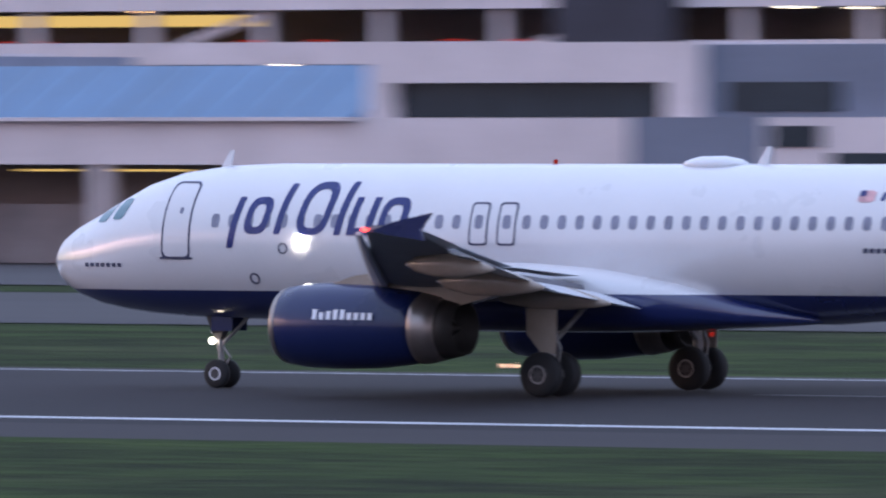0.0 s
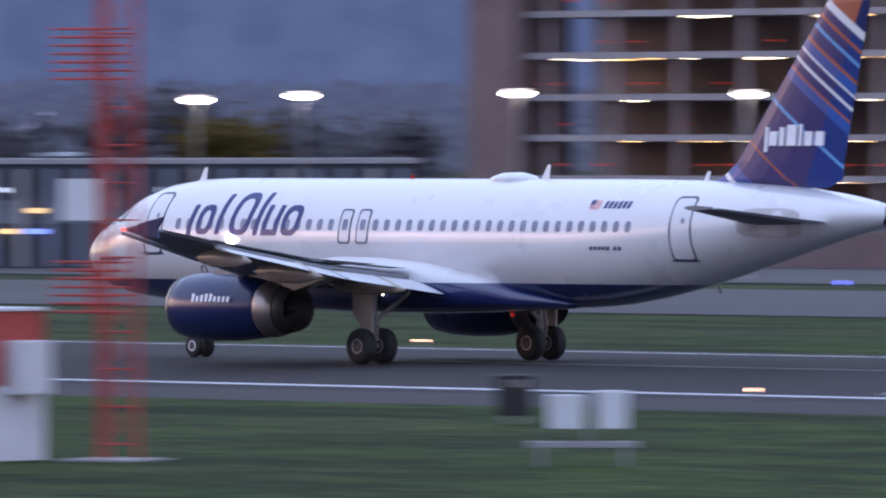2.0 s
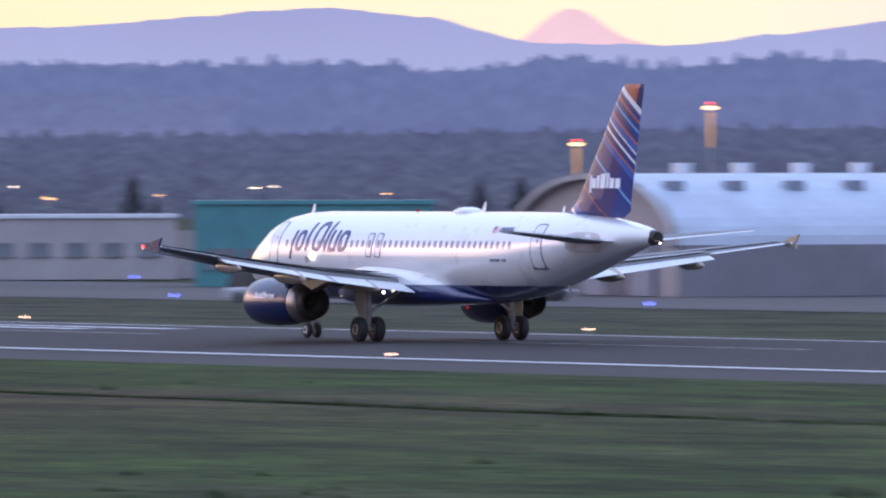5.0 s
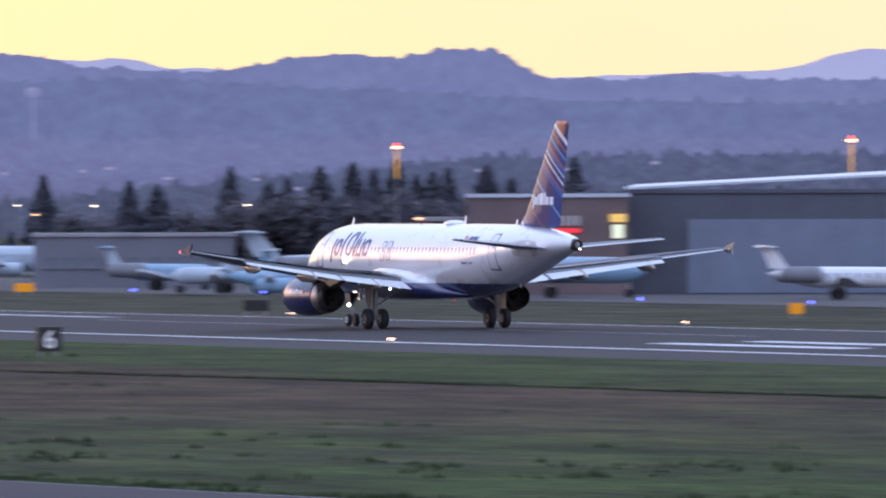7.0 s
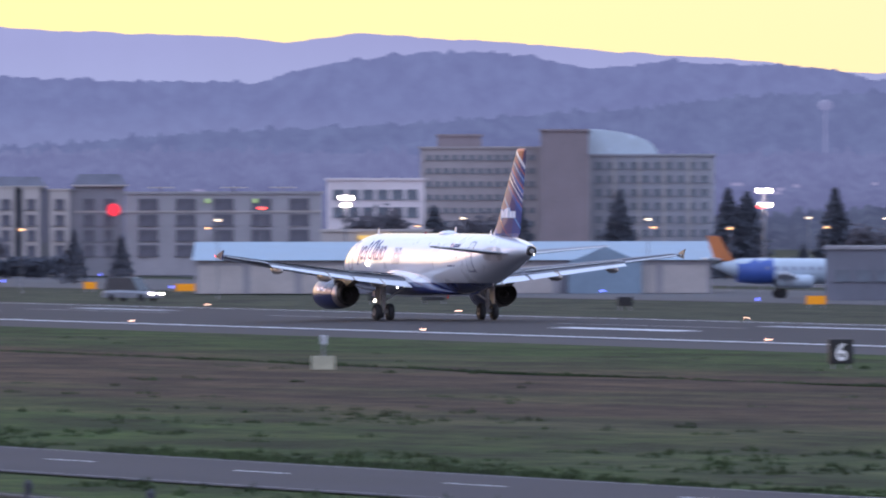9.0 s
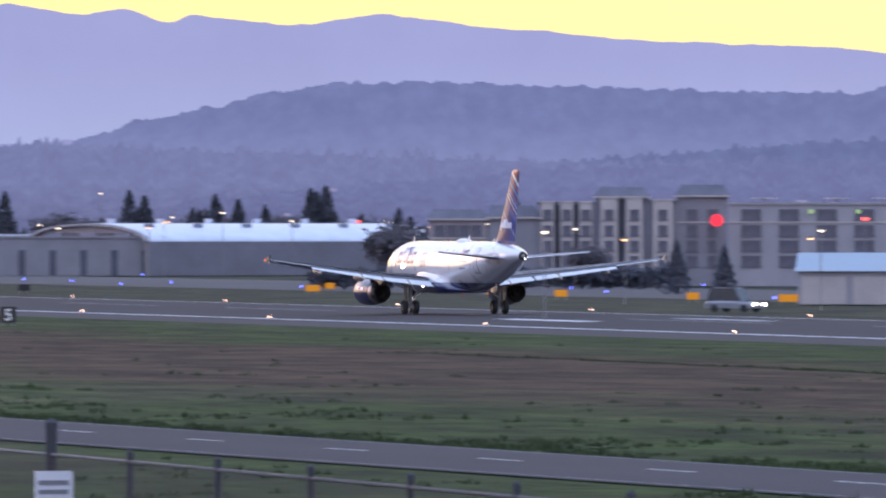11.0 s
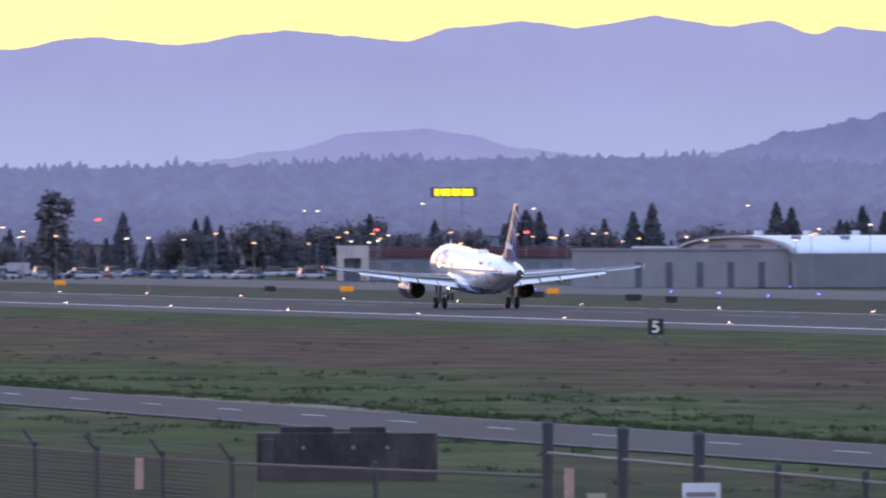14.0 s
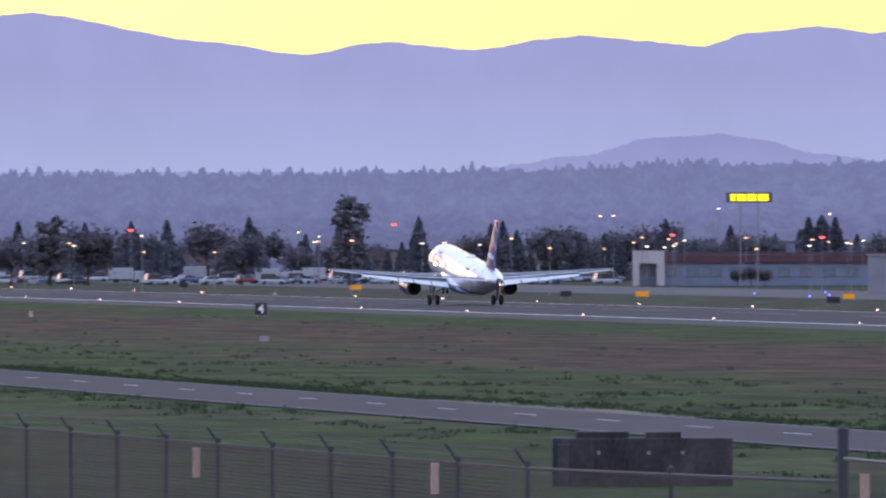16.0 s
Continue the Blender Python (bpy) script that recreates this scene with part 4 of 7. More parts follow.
def ridge(name, label, radius, crest, b0, b1, material, jag=0.0, tree=0.0, step=0.03, seed=1, crowns=0.0, fade=0.0, lumps=1.0, cell=0.075):
    """A hill range along an arc round the field; crest holds its summits and saddles (bearing, elevation)."""
    crest = sorted(crest)
    rings = [[], [], [], []]
    n = int((b1 - b0) / step)
    for i in range(n + 1):
        b = b0 + (b1 - b0) * i / n
        j = max([0] + [q for q, p in enumerate(crest) if p[0] <= b])
        p, q = crest[j], crest[min(j + 1, len(crest) - 1)]
        k = min(1, max(0, (b - p[0]) / max(1e-6, q[0] - p[0])))
        e = p[1] + (q[1] - p[1]) * (0.4 * k + 0.6 * k * k * (3 - 2 * k))
        e += lumps * (0.010 * noise.noise((b * 6, seed, 3)) + 0.006 * noise.noise((b * 17, seed, 8)))
        if jag:
            e += jag * (noise.noise((b * 14, seed, 1)) + 0.8 * noise.noise((b * 37, seed, 2)))
        if tree:
            e += tree * max(0, noise.noise((b * 60, seed, 5))) ** 0.7
        e += crowns * crown_line(b, seed, cell)
        if fade:
            e -= 0.5 * max(0.0, (b - b1 + fade) / fade)
        r = radians(b)
        top = EYE_Z + radius * math.tan(radians(e))
        for q, (dr, k) in enumerate(((-80, 0.0), (-36, 0.5), (0, 1.0), (60, 0.2))):
            rr = radius + dr + 8 * noise.noise((b * 2.2, seed + q, 7))
            rings[q].append((-rr * math.sin(r), rr * math.cos(r), -2 + (top + 2) * k + (5 * noise.noise((b * 3, q, seed)) if q == 1 else 0)))
    vs = [p for r in rings for p in r]
    m = n + 1
    fs = [(q * m + i, q * m + i + 1, (q + 1) * m + i + 1, (q + 1) * m + i) for q in range(3) for i in range(n)]
    ob = new(name, mesh_of(name, vs, fs, material, True))
    return tagged(ob, label, "hills", kind="structure")


# each range's haze and evening tone are put into its glow colour
M_FAR = make_haze_glow("far_mountain_haze_glow", srgb(160, 163, 213), (0.12, 0.12, 0.14), 0.88, 0.012, srgb(178, 189, 229), 80)
# pink evening light on the snow is put in as glow
M_SNOW = make_haze_glow("snow_peak_pink_glow", srgb(236, 190, 200), (0.5, 0.5, 0.5), 0.85, 0.01)
M_HILL = make_haze_glow("wooded_hill_haze_glow", srgb(117, 124, 175), (0.075, 0.085, 0.085), 0.82, 0.14, srgb(150, 158, 206), 44)
M_HILL_E = make_haze_glow("dusky_hill_haze_glow", srgb(104, 115, 165), (0.075, 0.085, 0.085), 0.84, 0.14, srgb(104, 110, 158), 40)
M_SLOPE = make_haze_glow("wooded_slope_haze_glow", srgb(108, 116, 164), (0.075, 0.085, 0.08), 0.79, 0.14, srgb(118, 125, 174), 30)
M_BUTTE = make_haze_glow("butte_haze_glow", srgb(88, 103, 152), (0.07, 0.08, 0.08), 0.79, 0.06, srgb(92, 104, 150), 40)
M_WOODS = make_haze_glow("lowland_woods_haze_glow", srgb(124, 129, 177), (0.07, 0.075, 0.07), 0.76, 0.2, srgb(100, 103, 145), 18)
M_WOODS_M = make_haze_glow("dim_woods_haze_glow", srgb(118, 123, 172), (0.07, 0.075, 0.07), 0.76, 0.2, srgb(102, 105, 150), 18)
M_FOOT = make_haze_glow("foothill_haze_glow", srgb(150, 153, 206), (0.06, 0.06, 0.07), 0.84, 0.05, srgb(166, 172, 218), 50)
M_WOODS_E = make_haze_glow("near_woods_haze_glow", srgb(88, 95, 134), (0.065, 0.07, 0.065), 0.68, 0.2, srgb(78, 83, 114), 14)
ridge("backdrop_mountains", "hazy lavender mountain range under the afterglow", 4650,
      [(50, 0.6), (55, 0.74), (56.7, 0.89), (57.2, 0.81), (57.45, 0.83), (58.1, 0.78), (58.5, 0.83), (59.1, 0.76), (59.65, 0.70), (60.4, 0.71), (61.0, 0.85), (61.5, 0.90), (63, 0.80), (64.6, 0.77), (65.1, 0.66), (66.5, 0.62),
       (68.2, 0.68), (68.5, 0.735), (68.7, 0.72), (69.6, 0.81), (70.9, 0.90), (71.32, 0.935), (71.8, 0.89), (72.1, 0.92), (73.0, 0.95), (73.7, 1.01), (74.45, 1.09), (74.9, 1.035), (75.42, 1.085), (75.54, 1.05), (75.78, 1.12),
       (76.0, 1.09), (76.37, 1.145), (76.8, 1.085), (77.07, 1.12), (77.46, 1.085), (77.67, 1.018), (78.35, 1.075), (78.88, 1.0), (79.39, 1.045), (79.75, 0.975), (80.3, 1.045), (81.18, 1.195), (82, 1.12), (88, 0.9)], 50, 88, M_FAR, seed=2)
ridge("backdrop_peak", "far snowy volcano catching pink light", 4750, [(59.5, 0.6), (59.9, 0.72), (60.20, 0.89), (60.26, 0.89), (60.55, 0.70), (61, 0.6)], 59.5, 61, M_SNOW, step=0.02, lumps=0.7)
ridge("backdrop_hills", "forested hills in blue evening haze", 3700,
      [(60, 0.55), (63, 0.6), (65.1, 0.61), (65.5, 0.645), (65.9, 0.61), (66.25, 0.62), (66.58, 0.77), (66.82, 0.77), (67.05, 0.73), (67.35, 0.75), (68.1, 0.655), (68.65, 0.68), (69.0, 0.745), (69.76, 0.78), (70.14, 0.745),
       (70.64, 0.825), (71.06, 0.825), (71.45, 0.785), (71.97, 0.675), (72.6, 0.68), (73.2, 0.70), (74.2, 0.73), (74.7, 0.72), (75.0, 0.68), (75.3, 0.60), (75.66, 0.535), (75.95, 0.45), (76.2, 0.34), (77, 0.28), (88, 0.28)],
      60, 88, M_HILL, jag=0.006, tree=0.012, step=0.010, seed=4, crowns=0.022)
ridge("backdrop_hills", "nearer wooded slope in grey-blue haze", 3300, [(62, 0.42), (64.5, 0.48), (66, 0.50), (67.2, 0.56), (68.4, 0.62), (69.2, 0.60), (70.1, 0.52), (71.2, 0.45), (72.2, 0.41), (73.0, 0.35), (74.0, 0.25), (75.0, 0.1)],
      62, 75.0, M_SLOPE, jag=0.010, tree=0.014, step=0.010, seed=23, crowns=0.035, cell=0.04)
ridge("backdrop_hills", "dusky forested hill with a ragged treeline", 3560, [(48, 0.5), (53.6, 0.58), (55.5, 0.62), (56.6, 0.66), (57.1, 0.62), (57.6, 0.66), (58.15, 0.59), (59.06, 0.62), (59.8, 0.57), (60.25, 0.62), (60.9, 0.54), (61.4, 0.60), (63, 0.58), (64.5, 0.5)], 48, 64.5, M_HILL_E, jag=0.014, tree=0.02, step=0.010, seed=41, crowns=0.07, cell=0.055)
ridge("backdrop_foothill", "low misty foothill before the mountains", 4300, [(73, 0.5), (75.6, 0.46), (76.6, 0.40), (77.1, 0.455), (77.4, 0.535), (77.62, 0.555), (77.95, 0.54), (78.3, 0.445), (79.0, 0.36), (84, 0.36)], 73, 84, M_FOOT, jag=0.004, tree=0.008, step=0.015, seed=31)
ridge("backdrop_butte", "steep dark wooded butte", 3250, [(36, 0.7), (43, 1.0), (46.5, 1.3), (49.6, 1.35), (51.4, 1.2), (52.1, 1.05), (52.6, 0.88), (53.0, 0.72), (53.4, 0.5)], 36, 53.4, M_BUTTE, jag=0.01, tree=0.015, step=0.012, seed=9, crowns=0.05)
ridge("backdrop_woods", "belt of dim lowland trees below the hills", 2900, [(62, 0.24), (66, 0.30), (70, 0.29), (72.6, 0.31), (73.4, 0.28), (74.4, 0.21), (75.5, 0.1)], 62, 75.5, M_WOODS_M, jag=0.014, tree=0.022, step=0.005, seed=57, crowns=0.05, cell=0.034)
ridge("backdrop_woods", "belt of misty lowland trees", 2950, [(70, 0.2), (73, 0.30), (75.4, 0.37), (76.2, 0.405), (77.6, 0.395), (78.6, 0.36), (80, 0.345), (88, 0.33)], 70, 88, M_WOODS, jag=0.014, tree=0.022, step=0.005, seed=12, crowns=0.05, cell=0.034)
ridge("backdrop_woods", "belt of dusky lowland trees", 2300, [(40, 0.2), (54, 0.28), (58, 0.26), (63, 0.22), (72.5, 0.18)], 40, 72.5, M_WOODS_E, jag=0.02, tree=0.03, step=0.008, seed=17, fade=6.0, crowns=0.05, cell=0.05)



def water_tower():
    """A pale round tank on a stem, far up the slope."""
    r = 3150.0
    z = EYE_Z + r * math.tan(radians(0.555))
    t = tagged(new("water_tower"), "pale round water tank on a stem among hillside trees", "water tower")
    t.matrix_basis = pose(-r * math.sin(radians(68.95)), r * math.cos(radians(68.95)), 0)
    part("tank", turned([(z - 1.5, 0.5), (z - 1.1, 1.7), (z, 2.2), (z + 1.0, 1.9), (z + 1.5, 0.9), (z + 1.6, 0.05)], 20, "z"), M_TANK, t, smooth=True)
    part("stem", tube((0, 0, -1.0), (0, 0, z - 1.4), 0.5, 0.3, 12), M_TANK, t)


# the tank's hazy tone is a glow, as on the slope behind
M_TANK = make_haze_glow("tank_haze_glow", srgb(128, 132, 177), (0.4, 0.4, 0.4), 0.88, 0.3)
water_tower()

# ---- building materials ----
M_CONC = make_mat("white_concrete", (0.70, 0.62, 0.63), 0.8, 0, 0.12, 0.25, 3)
M_GREYC = make_mat("blue_grey_cladding", (0.17, 0.195, 0.26), 0.6, 0, 0.15, 0.3, 3)
M_SLAB = make_mat("garage_concrete", (0.30, 0.285, 0.30), 0.85, 0, 0.2, 0.3, 3)
# inner walls lightened in colour to stand in for lamplight inside
M_DIM = make_mat("dark_interior", (0.24, 0.20, 0.20), 0.8, 0, 0.3, 0.3, 3)
M_BLUEROOF = make_mat("blue_seamed_metal", (0.10, 0.20, 0.34), 0.35, 0.2, 0.2, 0.35, 3, stretch=(1, 0.3, 0.3))
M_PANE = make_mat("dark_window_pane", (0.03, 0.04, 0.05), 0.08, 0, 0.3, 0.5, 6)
# far panes made paler than near ones: distance haze in the colour
M_FARPANE = make_mat("hazed_far_pane", (0.14, 0.16, 0.19), 0.25, 0, 0.3, 0.5, 6)
M_DARKWALL = make_mat("dusky_wall", (0.05, 0.05, 0.068), 0.8, 0, 0.25, 0.3, 3)
M_TAN = make_mat("tan_stucco", (0.31, 0.275, 0.28), 0.85, 0, 0.15, 0.3, 3)
M_PALEWALL = make_mat("pale_stucco", (0.33, 0.312, 0.328), 0.85, 0, 0.12, 0.3, 3)
M_APTSIDE = make_mat("taupe_hangar_wall", (0.165, 0.165, 0.195), 0.75, 0, 0.15, 0.3, 3)
M_BAY = make_mat("pale_bay_render", (0.46, 0.41, 0.39), 0.85, 0, 0.12, 0.3, 3)
M_APTPANE = make_mat("apartment_pane", (0.10, 0.10, 0.125), 0.3, 0, 0.4, 0.5, 6)
M_ROOFD = make_mat("slate_shingle_roof", (0.12, 0.12, 0.15), 0.8, 0, 0.25, 0.5, 5)
M_APTGREY = make_mat("grey_apartment_render", (0.24, 0.232, 0.255), 0.85, 0, 0.12, 0.3, 3)
M_BROWN = make_mat("brown_cladding", (0.16, 0.115, 0.115), 0.8, 0, 0.2, 0.3, 3)
M_SLATE = make_mat("dark_slate_cladding", (0.085, 0.09, 0.115), 0.7, 0, 0.2, 0.3, 3)
M_ROOFW = make_mat("pale_metal_roof", (0.52, 0.565, 0.64), 0.4, 0.1, 0.12, 0.4, 3)
M_ROOFB = make_mat("dull_blue_metal_roof", (0.36, 0.42, 0.52), 0.5, 0.1, 0.15, 0.4, 3)
M_TEAL = make_mat("teal_cladding", (0.05, 0.20, 0.22), 0.5, 0, 0.2, 0.4, 3)
M_MAROON = make_mat("maroon_fascia", (0.085, 0.03, 0.04), 0.6, 0, 0.2, 0.4, 3)
M_POLE = make_mat("galvanised_pole", (0.22, 0.22, 0.24), 0.5, 0.3, 0.2, 2, 20)
M_REDMAST = make_mat("red_mast_paint", (0.42, 0.045, 0.04), 0.55, 0, 0.25, 1, 20)
M_SHELTERR = make_mat("red_shelter_paint", (0.40, 0.065, 0.05), 0.6, 0, 0.15, 1.2, 20)
M_SHELTERW = make_mat("white_shelter_paint", (0.66, 0.66, 0.70), 0.6, 0, 0.1, 1.2, 20)
M_BLACK = make_mat("black_sign_face", (0.012, 0.012, 0.014), 0.5, 0, 0.3, 3, 20)
M_BARK = make_mat("bark", (0.06, 0.045, 0.035), 0.9, 0, 0.3, 2, 20)
M_CAR = [make_mat("car_paint_" + n, c, 0.3, 0.2, 0.1, 1, 10, coat=0.5) for n, c in (("white", (0.36, 0.37, 0.41)), ("silver", (0.22, 0.23, 0.26)), ("dark", (0.05, 0.055, 0.07)), ("blue", (0.06, 0.10, 0.2)), ("red", (0.22, 0.03, 0.03)))]
G_LIT = make_glow("lit_interior", (1.0, 0.66, 0.22), 0.8)
G_TUBE = make_glow("ceiling_tube", (1.0, 0.82, 0.62), 7)
G_GREENISH = make_glow("green_wall_lamp", (0.55, 0.8, 0.45), 0.6)
G_REDWEDGE = make_glow("red_neon_wedge", (1.0, 0.06, 0.10), 0.9)
G_COOLDIM = make_glow("pale_wall_sign", (0.9, 1.0, 0.85), 0.9)
G_COOL = make_glow("cool_lamp", (0.75, 0.8, 1.0), 6)
G_FLOOD = make_glow("apron_flood", (1.0, 0.86, 0.80), 40)
GZ = -0.36            # apron level


def at_bearing(b, r, turn=0.0, z=GZ):
    return pose(-r * math.sin(radians(b)), r * math.cos(radians(b)), z, 0, 0, b + turn)


def rise(r, elev):
    """Height over the apron of what stands at that elevation and range."""
    return EYE_Z + r * math.tan(radians(elev)) - GZ


def shared(name, bm, material):
    me = bpy.data.meshes.new(name)
    bm.to_mesh(me)
    bm.free()
    me.materials.append(material)
    return me


def window_rows(parent, x0, x1, y, rows, n, w, h, material=None, lit=0.0, name="window"):
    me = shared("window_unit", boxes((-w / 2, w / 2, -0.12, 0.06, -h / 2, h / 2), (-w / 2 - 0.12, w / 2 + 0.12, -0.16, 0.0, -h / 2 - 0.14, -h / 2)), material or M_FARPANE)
    for z in rows:
        for i in range(n):
            part(name, me, None, parent, at=Matrix.Translation((x0 + (x1 - x0) * (i + 0.5) / n, y, z)))


def terminal():
    y0, y1 = 455.0, 492.0
    X = lambda b: bearing(b, y0)
    t = thing("terminal_concourse", "long white concrete concourse with blue metal roofs", "terminal", at=Matrix.Translation((0, 0, GZ)))
    part("wall", boxes((X(41.55), X(25), y0, y1, 5.0, 7.3), (X(41.55), X(25), y0 + 6, y1, 0.02, 5.0)), M_CONC, t)
    part("end_bay", boxes((X(30.35), X(29.66), y0 - 0.15, y0 - 0.003, 4.9, 7.32)), M_GREYC, t, "blue-grey clad end bay")
    part("window", boxes((X(29.62), X(29.36), y0 - 0.14, y0 - 0.003, 5.9, 6.9)), M_PANE, t)
    part("window", boxes((X(29.3), X(28.9), y0 - 0.14, y0 - 0.003, 5.05, 5.6)), M_PANE, t)
    part("undercroft", boxes((X(41.5), X(25), y0 + 5.8, y0 + 5.98, 0.05, 4.98)), M_DIM, t, "dark recessed ground floor")
    part("barrier_wall", boxes((X(43.0), X(39.9), y0 - 6, y0 - 5.5, 2.2, 4.4)), M_GREYC, t, "grey blast screen")
    part("barrier_base", boxes((X(48.0), X(38.5), y0 - 6.2, y0 - 5.3, 0.02, 2.1)), M_BROWN, t, "low brown wall")
    col = shared("column", boxes((-0.4, 0.4, -0.4, 0.4, 0.03, 5.0), bevel=0.05), M_CONC)
    for i in range(22):
        part("column", col, None, t, at=Matrix.Translation((X(41.2) + i * 9.2, y0 + 0.5, 0)))
    part("upper_block", boxes((X(37.7), X(35.27), y0 + 0.4, y1 - 4, 7.31, 10.7)), M_CONC, t, "tall blank white block")
    for z in (8.4, 9.3):
        part("joint", boxes((X(37.7), X(35.27), y0 + 0.36, y0 + 0.42, z, z + 0.07)), M_SLAB, t)
    part("upper_block", boxes((X(35.27), X(34.82), y0 + 0.6, y1 - 4, 7.31, 10.5)), M_GREYC, t, "blue-grey clad block")
    part("upper_block", boxes((X(31.75), X(30.02), y0 + 0.3, y1 - 4, 9.0, 10.95), (X(31.75), X(31.63), y0 + 0.3, y1 - 4, 7.31, 9.0), (X(30.2), X(30.02), y0 + 0.3, y1 - 4, 7.31, 9.0), (X(31.63), X(30.2), y0 + 1.2, y1 - 4, 7.31, 9.0)), M_CONC, t, "white block over a dark window strip")
    for i in range(8):
        a, b = X(31.63) + (X(30.2) - X(31.63)) * i / 8, X(31.63) + (X(30.2) - X(31.63)) * (i + 0.96) / 8
        part("window", boxes((a, b, y0 + 1.0, y0 + 1.15, 7.33, 8.98)), M_PANE, t)
    part("upper_block", boxes((X(30.02), X(25), y0 + 0.9, y1 - 4, 7.31, 10.8)), M_GREYC, t, "blue-grey clad block")
    for a, b in ((29.9, 29.3), (28.6, 27.6)):
        part("window", boxes((X(a), X(b), y0 + 0.75, y0 + 0.88, 7.6, 9.0)), M_PANE, t)
    # blue roofs, hipped at the far end
    for b0, b1, hip in ((41.3, 37.75, 7.0), (34.8, 31.78, 0.2)):
        xa, xb = X(b0), X(b1)
        v = [(xa, y0 - 0.3, 7.32), (xb, y0 - 0.3, 7.32), (xb, y0 + 16, 7.32), (xa, y0 + 16, 7.32), (xa + hip, y0 + 5, 9.9), (xb, y0 + 5, 9.9), (xb, y0 + 11, 9.9), (xa + hip, y0 + 11, 9.9)]
        roof = part("roof", (v, [(0, 1, 5, 4), (1, 2, 6, 5), (2, 3, 7, 6), (3, 0, 4, 7), (4, 5, 6, 7), (3, 2, 1, 0)]), M_BLUEROOF, t, "blue standing-seam metal roof")
        k = int((xb - xa - hip) / 2.2)
        for i in range(k):
            x = xa + hip + 2.2 * i
            part("seam", tube((x, y0 - 0.3, 7.36), (x, y0 + 5, 9.94), 0.06, n=5), M_GREYC, roof)
        part("gutter", boxes((xa, xb, y0 - 0.5, y0 - 0.3, 7.15, 7.34)), M_CONC, roof)
    for b, z, g in ((33.5, 4.75, G_LIT), (33.1, 4.75, G_LIT), (37.6, 4.6, G_TUBE), (32.9, 4.75, G_LIT), (34.0, 4.75, G_LIT), (39.5, 4.5, G_TUBE)):
        part("soffit_lamp", boxes((X(b) - 1.6, X(b) + 1.6, y0 + 1.5, y0 + 1.9, z - 0.1, z)), g, t, "glowing soffit strip light")
    # upright panel added to stand for the bay's dark opening
    part("dark_bay_panel", boxes((X(32.75), X(34.3), y0 + 2.5, y0 + 2.7, 0.05, 3.0)), M_DIM, t)
    tagged(t, kind="structure")


def parking_deck(name, label, b0, b1, y0, depth, slabs, parapet, mat, bays, seed, lamps, brace=False):
    rnd = random.Random(seed)
    xa, xb = bearing(b0, y0), bearing(b1, y0)
    t = thing(name, label, "parking garage", at=Matrix.Translation((0, 0, GZ)))
    part("core_wall", boxes((xa, xb, y0 + depth * 0.3, y0 + depth * 0.3 + 0.5, 0.02, slabs[-1])), M_DIM, t)
    pitch = (xb - xa) / bays
    for q, z in enumerate(slabs):
        part("deck", boxes((xa, xb, y0, y0 + depth, z - 0.45, z)), M_SLAB, t, "concrete parking deck")
        part("parapet", boxes((xa - 0.1, xb + 0.1, y0 - 0.25, y0 - 0.02, z - 0.5, z - 0.5 + parapet)), mat, t, "pale deck edge")
    colm = shared("column", boxes((-0.3, 0.3, -0.3, 0.3, 0.02, slabs[-1] - 0.46)), mat if brace else M_DIM)
    for i in range(bays + 1):
        part("column", colm, None, t, at=Matrix.Translation((xa + 0.5 + (xb - xa - 1) * i / bays, y0 + 0.35, 0)))
    tubem = shared("deck_lamp", boxes((-0.7, 0.7, -0.12, 0.12, -0.09, 0)), G_TUBE)
    warm = shared("deck_lamp_warm", boxes((-0.6, 0.6, -0.12, 0.12, -0.09, 0)), G_WARM)
    for q in range(lamps):
        z = rnd.choice(slabs[1:])
        part("deck_lamp", tubem if rnd.random() < 0.55 else warm, None, t, at=Matrix.Translation((rnd.uniform(xa + 2, xb - 2), y0 + rnd.uniform(1, depth * 0.25), z - 0.47)))
    if brace:
        for i in range(2, bays - 2, 3):
            x = xa + pitch * i
            for z0, z1 in zip(slabs, slabs[1:]):
                part("brace", tube((x, y0 + 0.8, z0), (x + pitch, y0 + 0.8, z1 - 0.5), 0.28, n=6), mat, t)
    tail = shared("tail_light", boxes((-0.5, 0.5, -0.05, 0.05, -0.06, 0.06)), G_TAIL)
    for q in range(lamps):
        z = rnd.choice(slabs[:-1])
        part("tail_light", tail, None, t, at=Matrix.Translation((rnd.uniform(xa + 2, xb - 2), y0 + rnd.uniform(1, 6), z + 0.95)))
    tagged(t, kind="structure")
    return t


G_TAIL = make_glow("parked_tail_light", (1.0, 0.05, 0.04), 0.5)
terminal()
deck1 = parking_deck("parking_garage", "open white parking deck lit from inside", 40.6, 25.0, 560, 40, [7.2, 10.9, 14.2, 17.6, 21.0], 1.35, M_CONC, 26, 3, 90, True)
for b in (33.6, 33.1, 32.6, 38.8, 38.2):
    x = bearing(b, 562)
    part("lit_bay", boxes((x - 4.5, x + 4.5, 562.5, 562.7, 12.75, 13.45)), G_LIT, deck1, "bay glowing warm yellow")
# dark panel added to stand for the gloom inside the decks
part("dark_deck_panel", boxes((bearing(30.72, 559), bearing(30.12, 559), 558.2, 559.6, 10.5, 21.5)), M_DARKWALL, deck1, "dark panel across the open decks")
deck2 = parking_deck("parking_garage", "tall dark concrete parking garage", 46.27, 40.4, 640, 45, [0.8, 4.2, 7.6, 11.0, 14.5, 18.0, 21.5, 25.0], 0.55, M_SLAB, 16, 5, 150)
